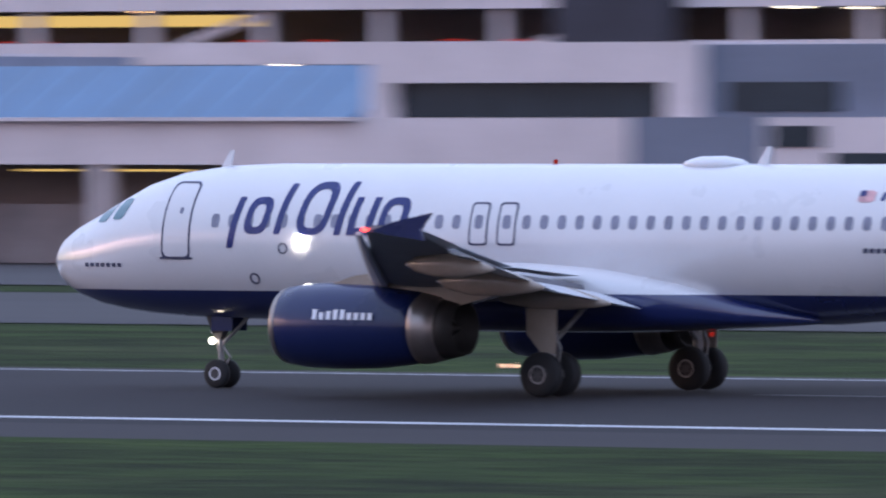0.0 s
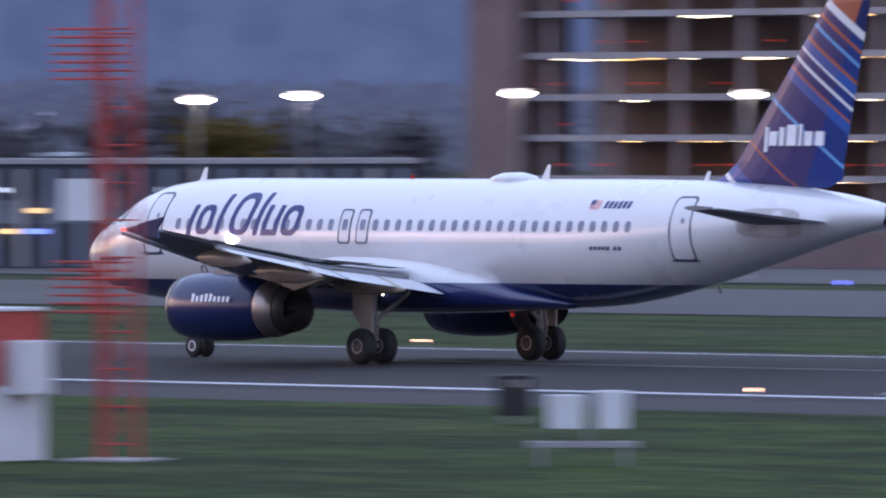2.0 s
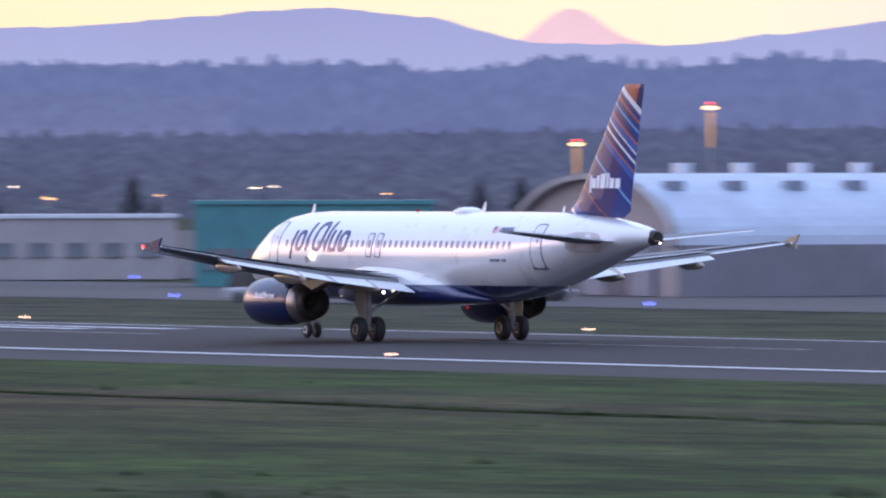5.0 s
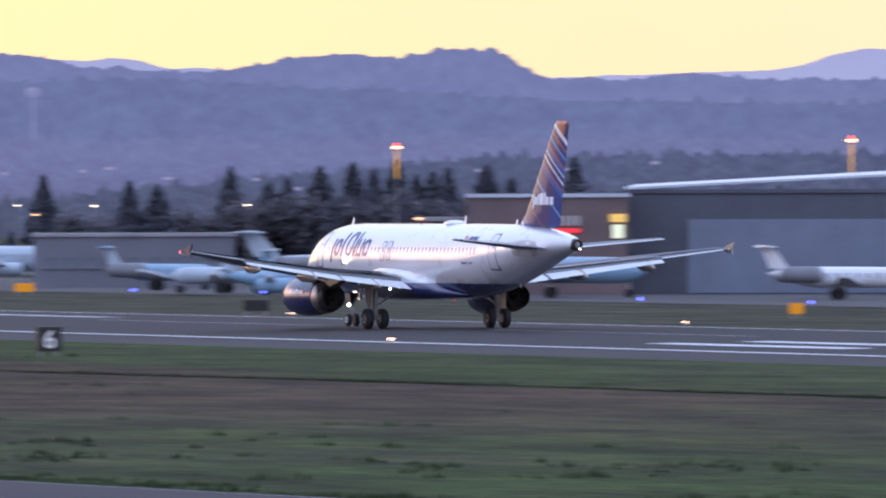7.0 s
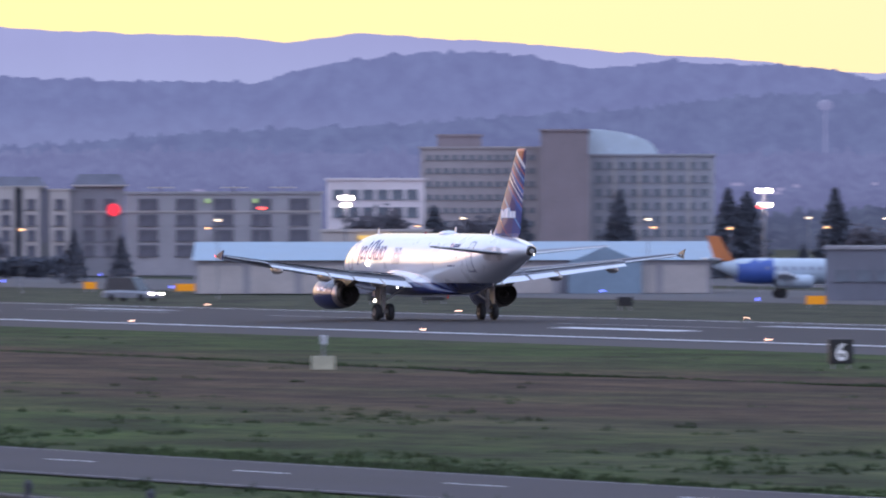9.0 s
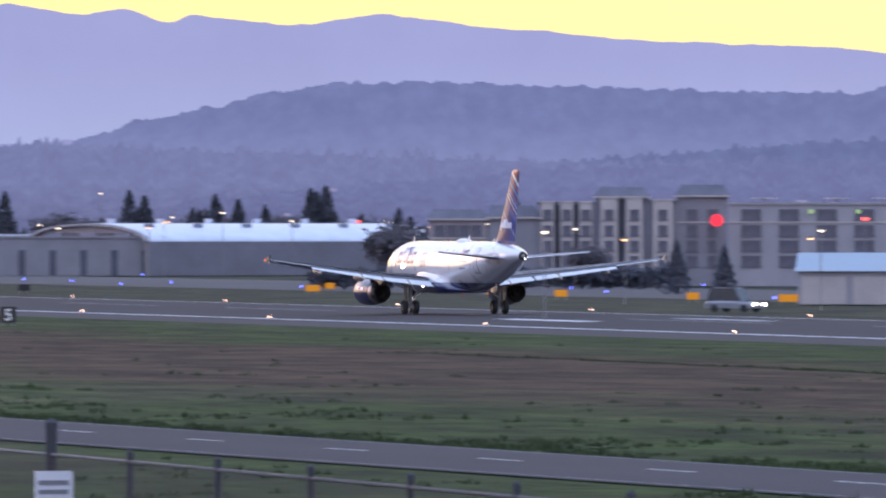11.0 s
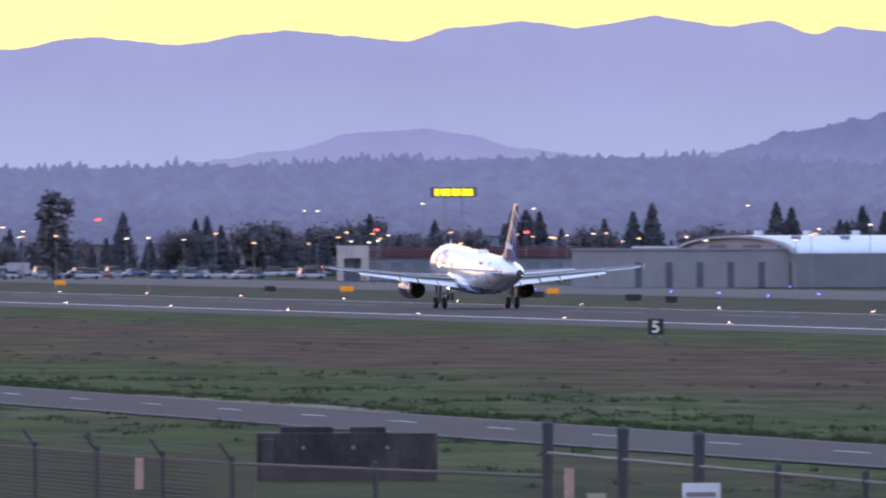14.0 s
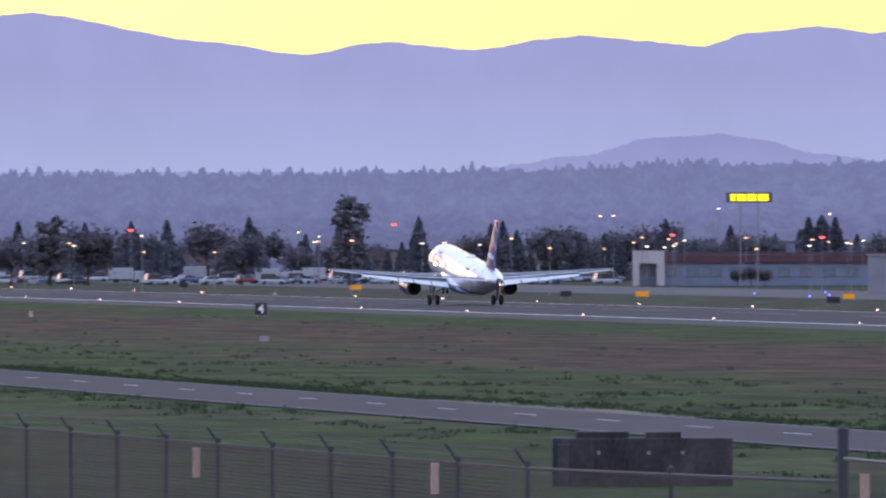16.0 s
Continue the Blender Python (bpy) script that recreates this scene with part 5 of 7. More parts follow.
part("stair_tower", boxes((bearing(46.27, 640), bearing(46.02, 640), 638.5, 645, 0.02, 26)), M_BROWN, deck2, "solid brown stair tower")


def spiral_ramp():
    c = (bearing(42.15, 610), 618.0)
    t = thing("spiral_ramp", "round concrete ramp with pale spiral parapets", "ramp", at=Matrix.Translation((c[0], c[1], GZ)))
    part("core", turned([(0.02, 5.5), (26.0, 5.5)], 24, "z"), M_DIM, t)
    for k in range(7):
        vs, fs = [], []
        n = 48
        for i in range(n + 1):
            a = 2 * math.pi * i / n - math.pi / 2
            z = 0.6 + 3.5 * k + 3.5 * i / n
            for r, dz in ((9.0, 0), (9.0, 1.25), (8.75, 1.25), (5.4, 0.15), (5.4, 0)):
                vs.append((r * math.cos(a), r * math.sin(a), z + dz))
        for i in range(n):
            for j in range(5):
                fs.append((i * 5 + j, (i + 1) * 5 + j, (i + 1) * 5 + (j + 1) % 5, i * 5 + (j + 1) % 5))
        part("ramp_turn", (vs, fs), M_SLAB, t, "grey curved parapet and deck")
    for i in range(8):
        a = 2 * math.pi * i / 8
        part("column", tube((8.3 * math.cos(a), 8.3 * math.sin(a), 0.02), (8.3 * math.cos(a), 8.3 * math.sin(a), 25), 0.4, n=8), M_SLAB, t)
    tagged(t, kind="structure")


spiral_ramp()


def simple_building(name, label, b0, b1, r, elev, depth, wall, rows=(), n=8, w=1.6, h=1.3, roof=None, turn=0.0, parapet=0.3, category="building"):
    """A block that spans two bearings at a range, its front to the field."""
    bm_, wd = (b0 + b1) / 2, r * radians(b0 - b1)
    hh = rise(r, elev)
    t = thing(name, label, category, at=at_bearing(bm_, r, turn))
    part("wall", boxes((-wd / 2, wd / 2, 0, depth, 0.02, hh)), wall, t)
    part("roof", boxes((-wd / 2 - 0.2, wd / 2 + 0.2, -0.2, depth + 0.2, hh + 0.003, hh + parapet)), roof or wall, t)
    if rows:
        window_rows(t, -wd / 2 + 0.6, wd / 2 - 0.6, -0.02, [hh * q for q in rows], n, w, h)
    tagged(t, kind="structure")
    return t, wd, hh


def barrel_hangar(label, b, r, width, length, height_, turn, eave=0.42, skin=None):
    skin = skin or M_ROOFW
    t = thing("hangar", label, "hangar", at=at_bearing(b, r, turn))
    n = 24
    wall = eave * height_
    arc = [(width / 2 * math.cos(math.pi * i / n), wall + (height_ - wall) * math.sin(math.pi * i / n)) for i in range(n + 1)]
    rings = []
    for o, zoff in ((0, 0), (length, 0)):
        rings.append([(o, x, z) for x, z in arc] + [(o, x * 0.985, z - 0.35) for x, z in reversed(arc)])
    roof = part("roof", loft(rings), skin, t, "pale curved metal roof", smooth=False)
    for side in (-1, 1):
        part("side_wall", boxes((0.2, length - 0.2, side * width / 2 - 0.15, side * width / 2 + 0.15, 0.02, wall)), M_APTSIDE, t)
    for o in (0.4, length - 0.4):
        v = [(o, x * 0.98, z - 0.2) for x, z in arc] + [(o, -width / 2 * 0.98, 0.02), (o, width / 2 * 0.98, 0.02)]
        v2 = [(o + 0.25, y, z) for _, y, z in v]
        m = len(v)
        part("end_wall", (v + v2, [tuple(range(m)), tuple(range(2 * m - 1, m - 1, -1))] + [(i, (i + 1) % m, m + (i + 1) % m, m + i) for i in range(m)]), M_TAN, t, "tan arched end wall")
    vv = [(-0.3, x, z) for x, z in arc] + [(-0.3, x * 0.965, max(0.3, z * 0.955)) for x, z in reversed(arc)]
    rings = [[(o, y, z) for _, y, z in vv] for o in (-0.35, 0.35)]
    part("arch_rim", loft(rings), M_PALEWALL, t, "grey arch rim")
    for i in range(5):
        part("door_leaf", boxes((-0.02, 0.34, -width * 0.36 + i * width * 0.145, -width * 0.36 + (i + 0.94) * width * 0.145, 0.05, wall * 1.25)), M_SLATE if i % 2 else M_GREYC, t)
    for i in range(6):
        part("roof_vent", boxes((length * (i + 0.5) / 6 - 0.5, length * (i + 0.5) / 6 + 0.5, -0.4, 0.4, height_ - 0.1, height_ + 0.7)), M_ROOFW, t)
        for side in (-1, 1):
            dy, dz = side * width / 2 * math.cos(radians(52)), wall + (height_ - wall) * math.sin(radians(52))
            part("dormer", boxes((length * (i + 0.5) / 6 - 0.55, length * (i + 0.5) / 6 + 0.55, dy - 0.6, dy + 0.6, dz - 0.4, dz + 0.5)), M_GREYC, roof, "dark roof dormer")
        for q in (0.5, 0.75):
            part("rib_seam", boxes((length * (i + q) / 6 - 0.04, length * (i + q) / 6 + 0.04, -0.5, 0.5, height_ - 0.1, height_ + 0.05)), M_GREYC, roof)
    tagged(t, kind="structure")
    return t


barrel_hangar("pale barrel-roofed hangar with an arched tan front", 60.12, 735, 27, 26.5, 8.2, 24, skin=M_ROOFB)
barrel_hangar("long white barrel-roofed hangar beyond the field", 75.97, 1640, 44, 48, 7.75, 24, 0.655)

# terminal fringe and hangars
port, wd, hh = simple_building("hangar", "white framed open-fronted hangar", 53.25, 52.4, 790, -0.19, 14, M_SLATE, category="hangar")
part("frame", boxes((-wd / 2 - 0.8, -wd / 2, -0.6, 0.2, 0.02, hh + 0.8), (wd / 2, wd / 2 + 0.8, -0.6, 0.2, 0.02, hh + 0.8), (-wd / 2, wd / 2, -0.6, 0.2, hh - 0.2, hh + 0.8)), M_CONC, port, "broad white portal frame")
simple_building("warehouse", "low dark apron building with a pale fascia", 57.3, 55.2, 780, -0.36, 12, M_SLATE, (0.5,), 10, 1.2, 0.8, M_CONC)
simple_building("warehouse", "teal clad cargo shed", 62.2, 60.95, 800, -0.13, 15, M_TEAL, (0.35,), 6, 2.2, 1.4, M_TEAL)
simple_building("warehouse", "low grey cargo shed", 64.3, 62.3, 860, -0.2, 15, M_PALEWALL, (0.5,), 10, 1.6, 1.0, M_ROOFW)
pier, pier_w, pier_h = simple_building("warehouse", "low lit terminal pier with a pale roof", 50.6, 46.6, 640, -0.16, 16, M_DARKWALL, (0.55,), 16, 1.8, 1.2, M_SLAB)
simple_building("warehouse", "low pale apron building", 49.1, 48.2, 900, -0.12, 16, M_DARKWALL, (0.6,), 6, 1.6, 1.0, M_ROOFW)

prnd = random.Random(19)
pier_glow = [make_glow("pier_cool_light", (0.62, 0.72, 1.0), 1.6), make_glow("pier_warm_light", (1.0, 0.66, 0.34), 1.6), make_glow("pier_blue_light", (0.2, 0.3, 1.0), 2.0)]
for q in range(44):
    x, z = prnd.uniform(-pier_w / 2 + 1, pier_w / 2 - 1), pier_h * prnd.choice((0.35, 0.55, 0.75))
    w, k = prnd.uniform(0.15, 0.9), prnd.random()
    part("lit_window", boxes((x - w, x + w, -0.3, -0.2, z - 0.14, z + 0.14)), pier_glow[0 if k < 0.45 else 1 if k < 0.85 else 2], pier, "glowing terminal window")
for q in range(26):
    x = -pier_w / 2 + pier_w * (q + 0.5) / 26
    part("mullion", boxes((x - 0.25, x + 0.25, -0.35, -0.02, 0.05, pier_h - 0.3)), M_GREYC if q % 3 else M_SLAB, pier)
big, wd, hh = simple_building("hangar", "huge dark slate hangar with a pale sloped roof", 65.83, 63.6, 885, 0.02, 45, M_SLATE, category="hangar")
v = [(-wd / 2 - 0.4, -0.4, hh + 0.31), (wd / 2 + 0.4, -0.4, hh + 2.0), (wd / 2 + 0.4, 46, hh + 2.4), (-wd / 2 - 0.4, 46, hh + 0.6)]
part("sloped_roof", (v + [(x, y, z + 0.18) for x, y, z in v], [(3, 2, 1, 0), (4, 5, 6, 7), (0, 1, 5, 4), (1, 2, 6, 5), (2, 3, 7, 6), (3, 0, 4, 7)]), M_ROOFW, big)
part("door_panel", boxes((-wd / 2 + 4.7, wd / 2 - 2, -0.25, -0.02, 0.05, hh * 0.74)), M_GREYC, big, "pale blue-grey hangar doors")
wing_, wd, hh = simple_building("hangar", "brown clad hangar annex", 66.68, 65.84, 880, 0.0, 40, M_BROWN, category="hangar", roof=M_ROOFW)
for q in range(9):
    part("sign_bar", boxes((-1.75 + 0.5 * q, -1.4 + 0.5 * q, -0.2, -0.02, hh - 2.3, hh - 1.5), bevel=0.04), M_BAY, wing_, "pale plain bar of the wall sign")
v = [(-2.1, hh - 3.15), (-0.6, hh - 2.95), (2.6, hh - 2.85), (2.6, hh - 2.5), (-0.6, hh - 2.5), (-1.7, hh - 2.7)]
v = [(x, -0.22, z) for x, z in v] + [(x, -0.02, z) for x, z in v]
part("red_sign", (v, [(0, 1, 2, 3, 4, 5), (11, 10, 9, 8, 7, 6)] + [(i, 6 + i, 6 + (i + 1) % 6, (i + 1) % 6) for i in range(6)]), G_REDWEDGE, wing_, "red neon wedge of the wall sign")
part("lit_sign", boxes((5.0, 6.3, -0.3, -0.02, hh - 2.0, hh - 1.35)), G_LIT, wing_, "glowing yellow wall sign")
part("lit_sign", boxes((5.2, 6.1, -0.3, -0.02, hh - 3.3, hh - 2.2)), G_COOLDIM, wing_, "glowing pale wall sign")
simple_building("hangar_annex", "low brown clad annex beside the hangar", 66.94, 66.69, 882, -0.123, 20, M_BROWN, category="annex", roof=M_SLAB)
simple_building("warehouse", "low grey terminal wing with a pale roof edge", 68.95, 67.9, 960, -0.2, 14, M_APTSIDE, (0.5,), 9, 1.2, 0.9, M_SLAB)


def gable_sheds():
    r, b0, b1 = 1045, 72.25, 69.55
    wd = r * radians(b0 - b1)
    t = thing("gabled_sheds", "row of pale blue gabled storage sheds", "shed", at=at_bearing((b0 + b1) / 2, r))
    part("wall", boxes((-wd / 2, wd / 2, 0, 22, 0.02, 3.2)), M_PALEWALL, t)
    v = [(-wd / 2 - 0.3, -0.5, 3.21), (wd / 2 + 0.3, -0.5, 3.21), (wd / 2 + 0.3, 12, 4.95), (-wd / 2 - 0.3, 12, 4.95), (wd / 2 + 0.3, 22, 3.21), (-wd / 2 - 0.3, 22, 3.21)]
    part("roof", (v, [(0, 1, 2, 3), (3, 2, 4, 5), (0, 5, 4, 1), (0, 3, 5), (1, 4, 2)]), M_BLUE_PALE, t, "pale blue ribbed roof")
    for x in (0.4, 14.5):
        v = [(x - 3.5, -1.5, 0.02), (x + 3.5, -1.5, 0.02), (x + 3.5, -1.5, 3.0), (x, -1.5, 4.5), (x - 3.5, -1.5, 3.0)]
        v2 = [(a, 11, c) for a, b, c in v]
        part("gable", (v + v2, [(4, 3, 2, 1, 0), (5, 6, 7, 8, 9)] + [(i, (i + 1) % 5, 5 + (i + 1) % 5, 5 + i) for i in range(5)]), M_BLUE_PALE, t, "projecting gable front")
    for i in range(10):
        x = -wd / 2 + wd * (i + 0.5) / 10
        part("shed_door", boxes((x - 2.1, x + 2.1, -0.12, -0.01, 0.05, 2.7)), M_BAY if i % 4 != 3 else M_APTSIDE, t)
    tagged(t, kind="structure")


M_BLUE_PALE = make_mat("pale_blue_metal", (0.20, 0.275, 0.35), 0.5, 0, 0.12, 0.4, 3)
gable_sheds()

# hotel and apartments behind the field
M_DOME = make_mat("pale_dome_glass", (0.50, 0.60, 0.68), 0.25, 0.1, 0.1, 0.4, 3)
M_HOTEL = make_mat("beige_hotel_render", (0.37, 0.325, 0.325), 0.85, 0, 0.12, 0.3, 3)
M_HOTELB = make_mat("brown_hotel_render", (0.25, 0.205, 0.215), 0.85, 0, 0.12, 0.3, 3)
M_HOTELG = make_mat("grey_hotel_render", (0.31, 0.31, 0.34), 0.85, 0, 0.12, 0.3, 3)
simple_building("hotel", "beige hotel block with rows of windows", 71.07, 70.44, 1500, 0.33, 16, M_HOTEL, (0.93, 0.82, 0.71, 0.60, 0.49, 0.38), 13, 0.62, 0.62, category="hotel")
simple_building("hotel_tower", "brown hotel stair tower", 70.44, 70.19, 1490, 0.42, 12, M_HOTELB, category="hotel")
simple_building("roof_plant", "brown rooftop plant room on the hotel", 70.98, 70.75, 1506, 0.395, 8, M_HOTELB, category="hotel")
glassy, wd, hh = simple_building("hotel", "pale hotel block with green window bands", 70.19, 69.53, 1500, 0.29, 16, M_HOTELG, (0.92, 0.80, 0.68, 0.56, 0.44, 0.32), 10, 0.85, 0.85, category="hotel")
v = []
for y in (0.2, 14):
    v += [(-wd / 2, y, hh + 0.31)] + [(-wd / 2 + 9.5 * math.sin(math.pi / 2 * i / 8), y, hh + 0.31 + 3.4 * math.cos(math.pi / 2 * i / 8)) for i in range(9)]
part("glass_dome", (v, [tuple(range(9, -1, -1)), tuple(range(10, 20))] + [(i, (i + 1) % 10, 10 + (i + 1) % 10, 10 + i) for i in range(10)]), M_DOME, glassy, "curved pale glass roof")
for i in range(5):
    x = -wd / 2 + wd * i / 5
    part("pilaster", boxes((x - 0.14, x + 0.14, -0.22, -0.005, 0.05, hh - 0.1)), M_BAY, glassy, "pale pilaster")
simple_building("office", "white low office with square windows", 71.56, 71.05, 1400, 0.165, 12, M_CONC, (0.85, 0.66), 6, 1.4, 1.2, category="office")
apt = []


def apartment(label, b0, b1, e, wall, n, cap=0.0, bays=0, w=1.3, r=1350.0, lit=()):
    """One block of the apartment row: window columns, a slate cap and projecting pale bays."""
    t, wd, hh = simple_building("apartment_block", label, b0, b1, r, e, 14, wall, category="apartments")
    rows = [rise(r, q) for q in (0.043, -0.04, -0.12, -0.2) if q < e - 0.03]
    if bays:
        k = wd / bays
        for i in range(bays):
            x = -wd / 2 + k * (i + 0.5)
            part("bay", boxes((x - k * 0.34, x + k * 0.34, -1.2, -0.01, 0.03, hh + 0.1), (x - k * 0.38, x + k * 0.38, -1.3, -0.01, hh + 0.1, hh + 0.32)), M_BAY, t, "pale projecting bay")
            window_rows(t, x - k * 0.28, x + k * 0.28, -1.22, rows, 1, 1.1, 1.25, M_APTPANE)
            if i:
                # dark strip on the wall stands for the shaded gap between bays
                part("dark_recess_strip", boxes((-wd / 2 + k * i - k * 0.13, -wd / 2 + k * i + k * 0.13, -0.1, -0.01, 0.03, hh - 0.2)), M_SLATE, t)
    elif n:
        window_rows(t, -wd / 2 + 0.5, wd / 2 - 0.5, -0.02, rows, n, w, 1.3, M_APTPANE)
        part("string_course", boxes((-wd / 2, wd / 2, -0.14, -0.005, rows[0] - 1.05, rows[0] - 0.85)), M_BAY, t)
    for x, q in lit:
        part("lit_window", boxes((x * wd - 0.35, x * wd + 0.35, -0.3, -0.17, rows[q] - 0.45, rows[q] + 0.35)), G_LIT, t, "warm lit window")
    if cap:
        top = rise(r, e + cap)
        v = [(-wd / 2 - 0.35, -0.4, hh + 0.33), (wd / 2 + 0.35, -0.4, hh + 0.33), (wd / 2 + 0.35, 14, hh + 0.33), (-wd / 2 - 0.35, 14, hh + 0.33), (-wd / 2 + 0.5, 1, top), (wd / 2 - 0.5, 1, top), (wd / 2 - 0.5, 13, top), (-wd / 2 + 0.5, 13, top)]
        part("mansard", (v, [(0, 1, 5, 4), (1, 2, 6, 5), (2, 3, 7, 6), (3, 0, 4, 7), (4, 5, 6, 7), (3, 2, 1, 0)]), M_ROOFD, t, "dark mansard roof")
        part("eave", boxes((-wd / 2 - 0.4, wd / 2 + 0.4, -0.5, -0.01, hh + 0.12, hh + 0.325)), M_BAY, t)
    apt.append((t, wd, hh))


apartment("tan stucco apartment block under a slate roof", 74.18, 73.88, 0.008, M_TAN, 4, 0.062, lit=((-0.25, 2), (0.3, 2)))
apartment("plain grey apartment gable with a slate roof", 73.87, 73.61, 0.017, M_APTGREY, 0, 0.075)
apartment("grey apartment block with three pale window bays", 73.61, 73.31, 0.10, M_APTGREY, 0, 0, 3)
apartment("apartment tower with two bays and a slate top", 73.305, 73.04, 0.125, M_APTGREY, 0, 0.062, 2)
apartment("narrow grey apartment block with one pale bay", 73.035, 72.88, 0.11, M_APTGREY, 0, 0, 1)
apartment("grey apartment stair tower under a slate roof", 72.88, 72.62, 0.13, M_APTGREY, 2, 0.07)
apartment("long pale apartment block with paired dark windows", 72.615, 71.585, 0.095, M_PALEWALL, 5, 0, 0, 2.4)
t, wd, hh = apt[-1]
for x in (-0.32, 0.05, 0.3):
    part("roof_canopy", boxes((x * wd - 1.6, x * wd + 1.6, 1.0, 4.0, hh + 0.72, hh + 0.86), (x * wd - 0.1, x * wd + 0.1, 2.4, 2.6, hh + 0.31, hh + 0.72)), M_BAY, t)
for x in (-0.08, 0.16):
    part("wall_lamp", boxes((x * wd - 0.3, x * wd + 0.3, -0.3, -0.02, hh - 1.1, hh - 0.6)), G_GREENISH, t, "dim green wall lamp")
low, wd, hh = simple_building("shop", "low cream shop with a lit awning", 71.59, 71.02, 1250, -0.105, 10, M_BAY, category="shop")
part("awning", boxes((-2.0, 1.6, -0.5, -0.01, hh - 0.9, hh - 0.4)), G_LIT, low, "warm lit awning strip")

G_REDSIGN = make_glow("red_round_sign", (1.0, 0.05, 0.09), 1.2)
rs = thing("round_sign", "glowing red round wall sign", "sign", at=at_bearing(72.675, 1346.0, z=GZ))
part("disc", turned([(-0.4, 0.72), (-0.05, 0.78), (0.0, 0.72)], 24, "y", (0, 0, rise(1346, 0.013))), G_REDSIGN, rs)
part("bracket", boxes((-0.15, 0.15, 0.0, 3.9, rise(1346, 0.013) - 0.15, rise(1346, 0.013) + 0.15)), M_POLE, rs)
part("post", boxes((-0.15, 0.15, 3.6, 3.9, 0.01, rise(1346, 0.013))), M_POLE, rs)

# low roadside buildings at the far end
lowb, wd, hh = simple_building("roadside_store", "long low store with a maroon fascia", 78.05, 76.35, 1900, -0.07, 20, M_GREYC, (0.45,), 14, 2.2, 1.4, M_MAROON)
part("fascia", boxes((-wd / 2 + 4, wd / 2, -0.5, -0.05, hh - 1.5, hh - 0.2)), M_MAROON, lowb)
part("portico", boxes((-wd / 2, -wd / 2 + 5.5, -2.5, -0.1, hh - 1.6, hh + 0.6), (-wd / 2, -wd / 2 + 1.2, -2.5, -0.1, 0.02, hh - 1.6), (-wd / 2 + 4.2, -wd / 2 + 5.5, -2.5, -0.1, 0.02, hh - 1.6)), M_BAY, lowb, "white entrance portico")
simple_building("roadside_store", "low grey shed beside the hangar", 76.5, 75.9, 1700, -0.07, 16, M_GREYC, (0.4,), 6, 2.0, 1.6, M_ROOFW)
for b0, b1, e, w in ((79.6, 79.1, -0.05, M_BROWN), (80.6, 80.2, -0.05, M_BROWN), (78.9, 78.5, -0.03, M_TAN), (77.5, 77.2, -0.01, M_GREYC), (81.6, 81.0, -0.06, M_SLATE)):
    simple_building("house", "small pitched roadside house", b0, b1, 2260, e, 10, w, (0.55,), 4, 1.2, 1.2, M_SLATE, category="house")

annex, wd, hh = simple_building("hangar_annex", "flat grey annex before the barrel hangar", 76.82, 75.58, 1622, -0.08, 5, M_APTGREY, category="annex")
for q in range(6):
    x = -wd / 2 + wd * (0.28 + 0.13 * q)
    # flat dark strips in place of the annex's recesses
    part("dark_recess_strip", boxes((x - 0.5, x + 0.5, -0.12, -0.01, 0.05, hh * 0.68)), M_SLATE, annex)
# tall yellow roadside sign: name left as plain bars
r = 1850
sg = thing("pylon_sign", "dark roadside pylon sign with glowing yellow bars", "sign", at=at_bearing(77.44, r))
zc = rise(r, 0.226)
part("panel", boxes((-3.9, 3.9, -0.3, 0.3, zc - 0.85, zc + 0.85)), M_SLATE, sg)
for x0, x1 in ((-3.2, -2.3), (-2.1, -0.5), (-0.3, 1.2), (1.4, 3.3)):
    part("glow_bar", boxes((x0, x1, -0.42, -0.31, zc - 0.6, zc + 0.6)), G_YELLOW, sg)
for x in (-1.5, 1.5):
    part("mast", boxes((x - 0.1, x + 0.1, -0.1, 0.1, 0.01, zc - 0.85)), M_POLE, sg)

# ---- trees ----


def clump_mesh(name, points, size, material, seed):
    rnd = random.Random(seed)
    vs, fs = [], []
    for x, y, z, s in points:
        k = len(vs)
        for q in range(5):
            d = Vector((rnd.gauss(0, 1), rnd.gauss(0, 1), rnd.gauss(0, 0.7))).normalized() * size * s * rnd.uniform(0.6, 1.2)
            vs.append((x + d.x, y + d.y, z + d.z))
        fs += [(k, k + 1, k + 2), (k + 2, k + 3, k + 4), (k, k + 3, k + 1), (k + 1, k + 4, k + 2), (k, k + 4, k + 3)]
    return mesh_of(name, vs, fs, material)


def make_leaves(name, color, vary=0.3):
    """Leaves: half of the light is thrown back, half passes through."""
    m = make_mat(name, color, 0.9, 0, vary, 0.6, 5, spec=0.1)
    nt = m.node_tree
    b, o = nt.nodes["Principled BSDF"], nt.nodes["Material Output"]
    src = b.inputs["Base Color"].links[0].from_socket
    tl, mx = nt.nodes.new("ShaderNodeBsdfTranslucent"), nt.nodes.new("ShaderNodeMixShader")
    mx.inputs[0].default_value = 0.5
    nt.links.new(src, tl.inputs[0])
    nt.links.new(b.outputs[0], mx.inputs[1])
    nt.links.new(tl.outputs[0], mx.inputs[2])
    nt.links.new(mx.outputs[0], o.inputs["Surface"])
    return m


# conifer and leaf colours are paler and bluer to stand in for haze
M_CONIFER = make_leaves("hazed_needles", (0.16, 0.17, 0.205))
M_LEAF = make_leaves("hazed_foliage", (0.20, 0.19, 0.215))
M_BARE = make_leaves("bare_twigs", (0.21, 0.20, 0.22))
M_AUTUMN = make_leaves("yellowing_foliage", (0.15, 0.115, 0.04), 0.5)


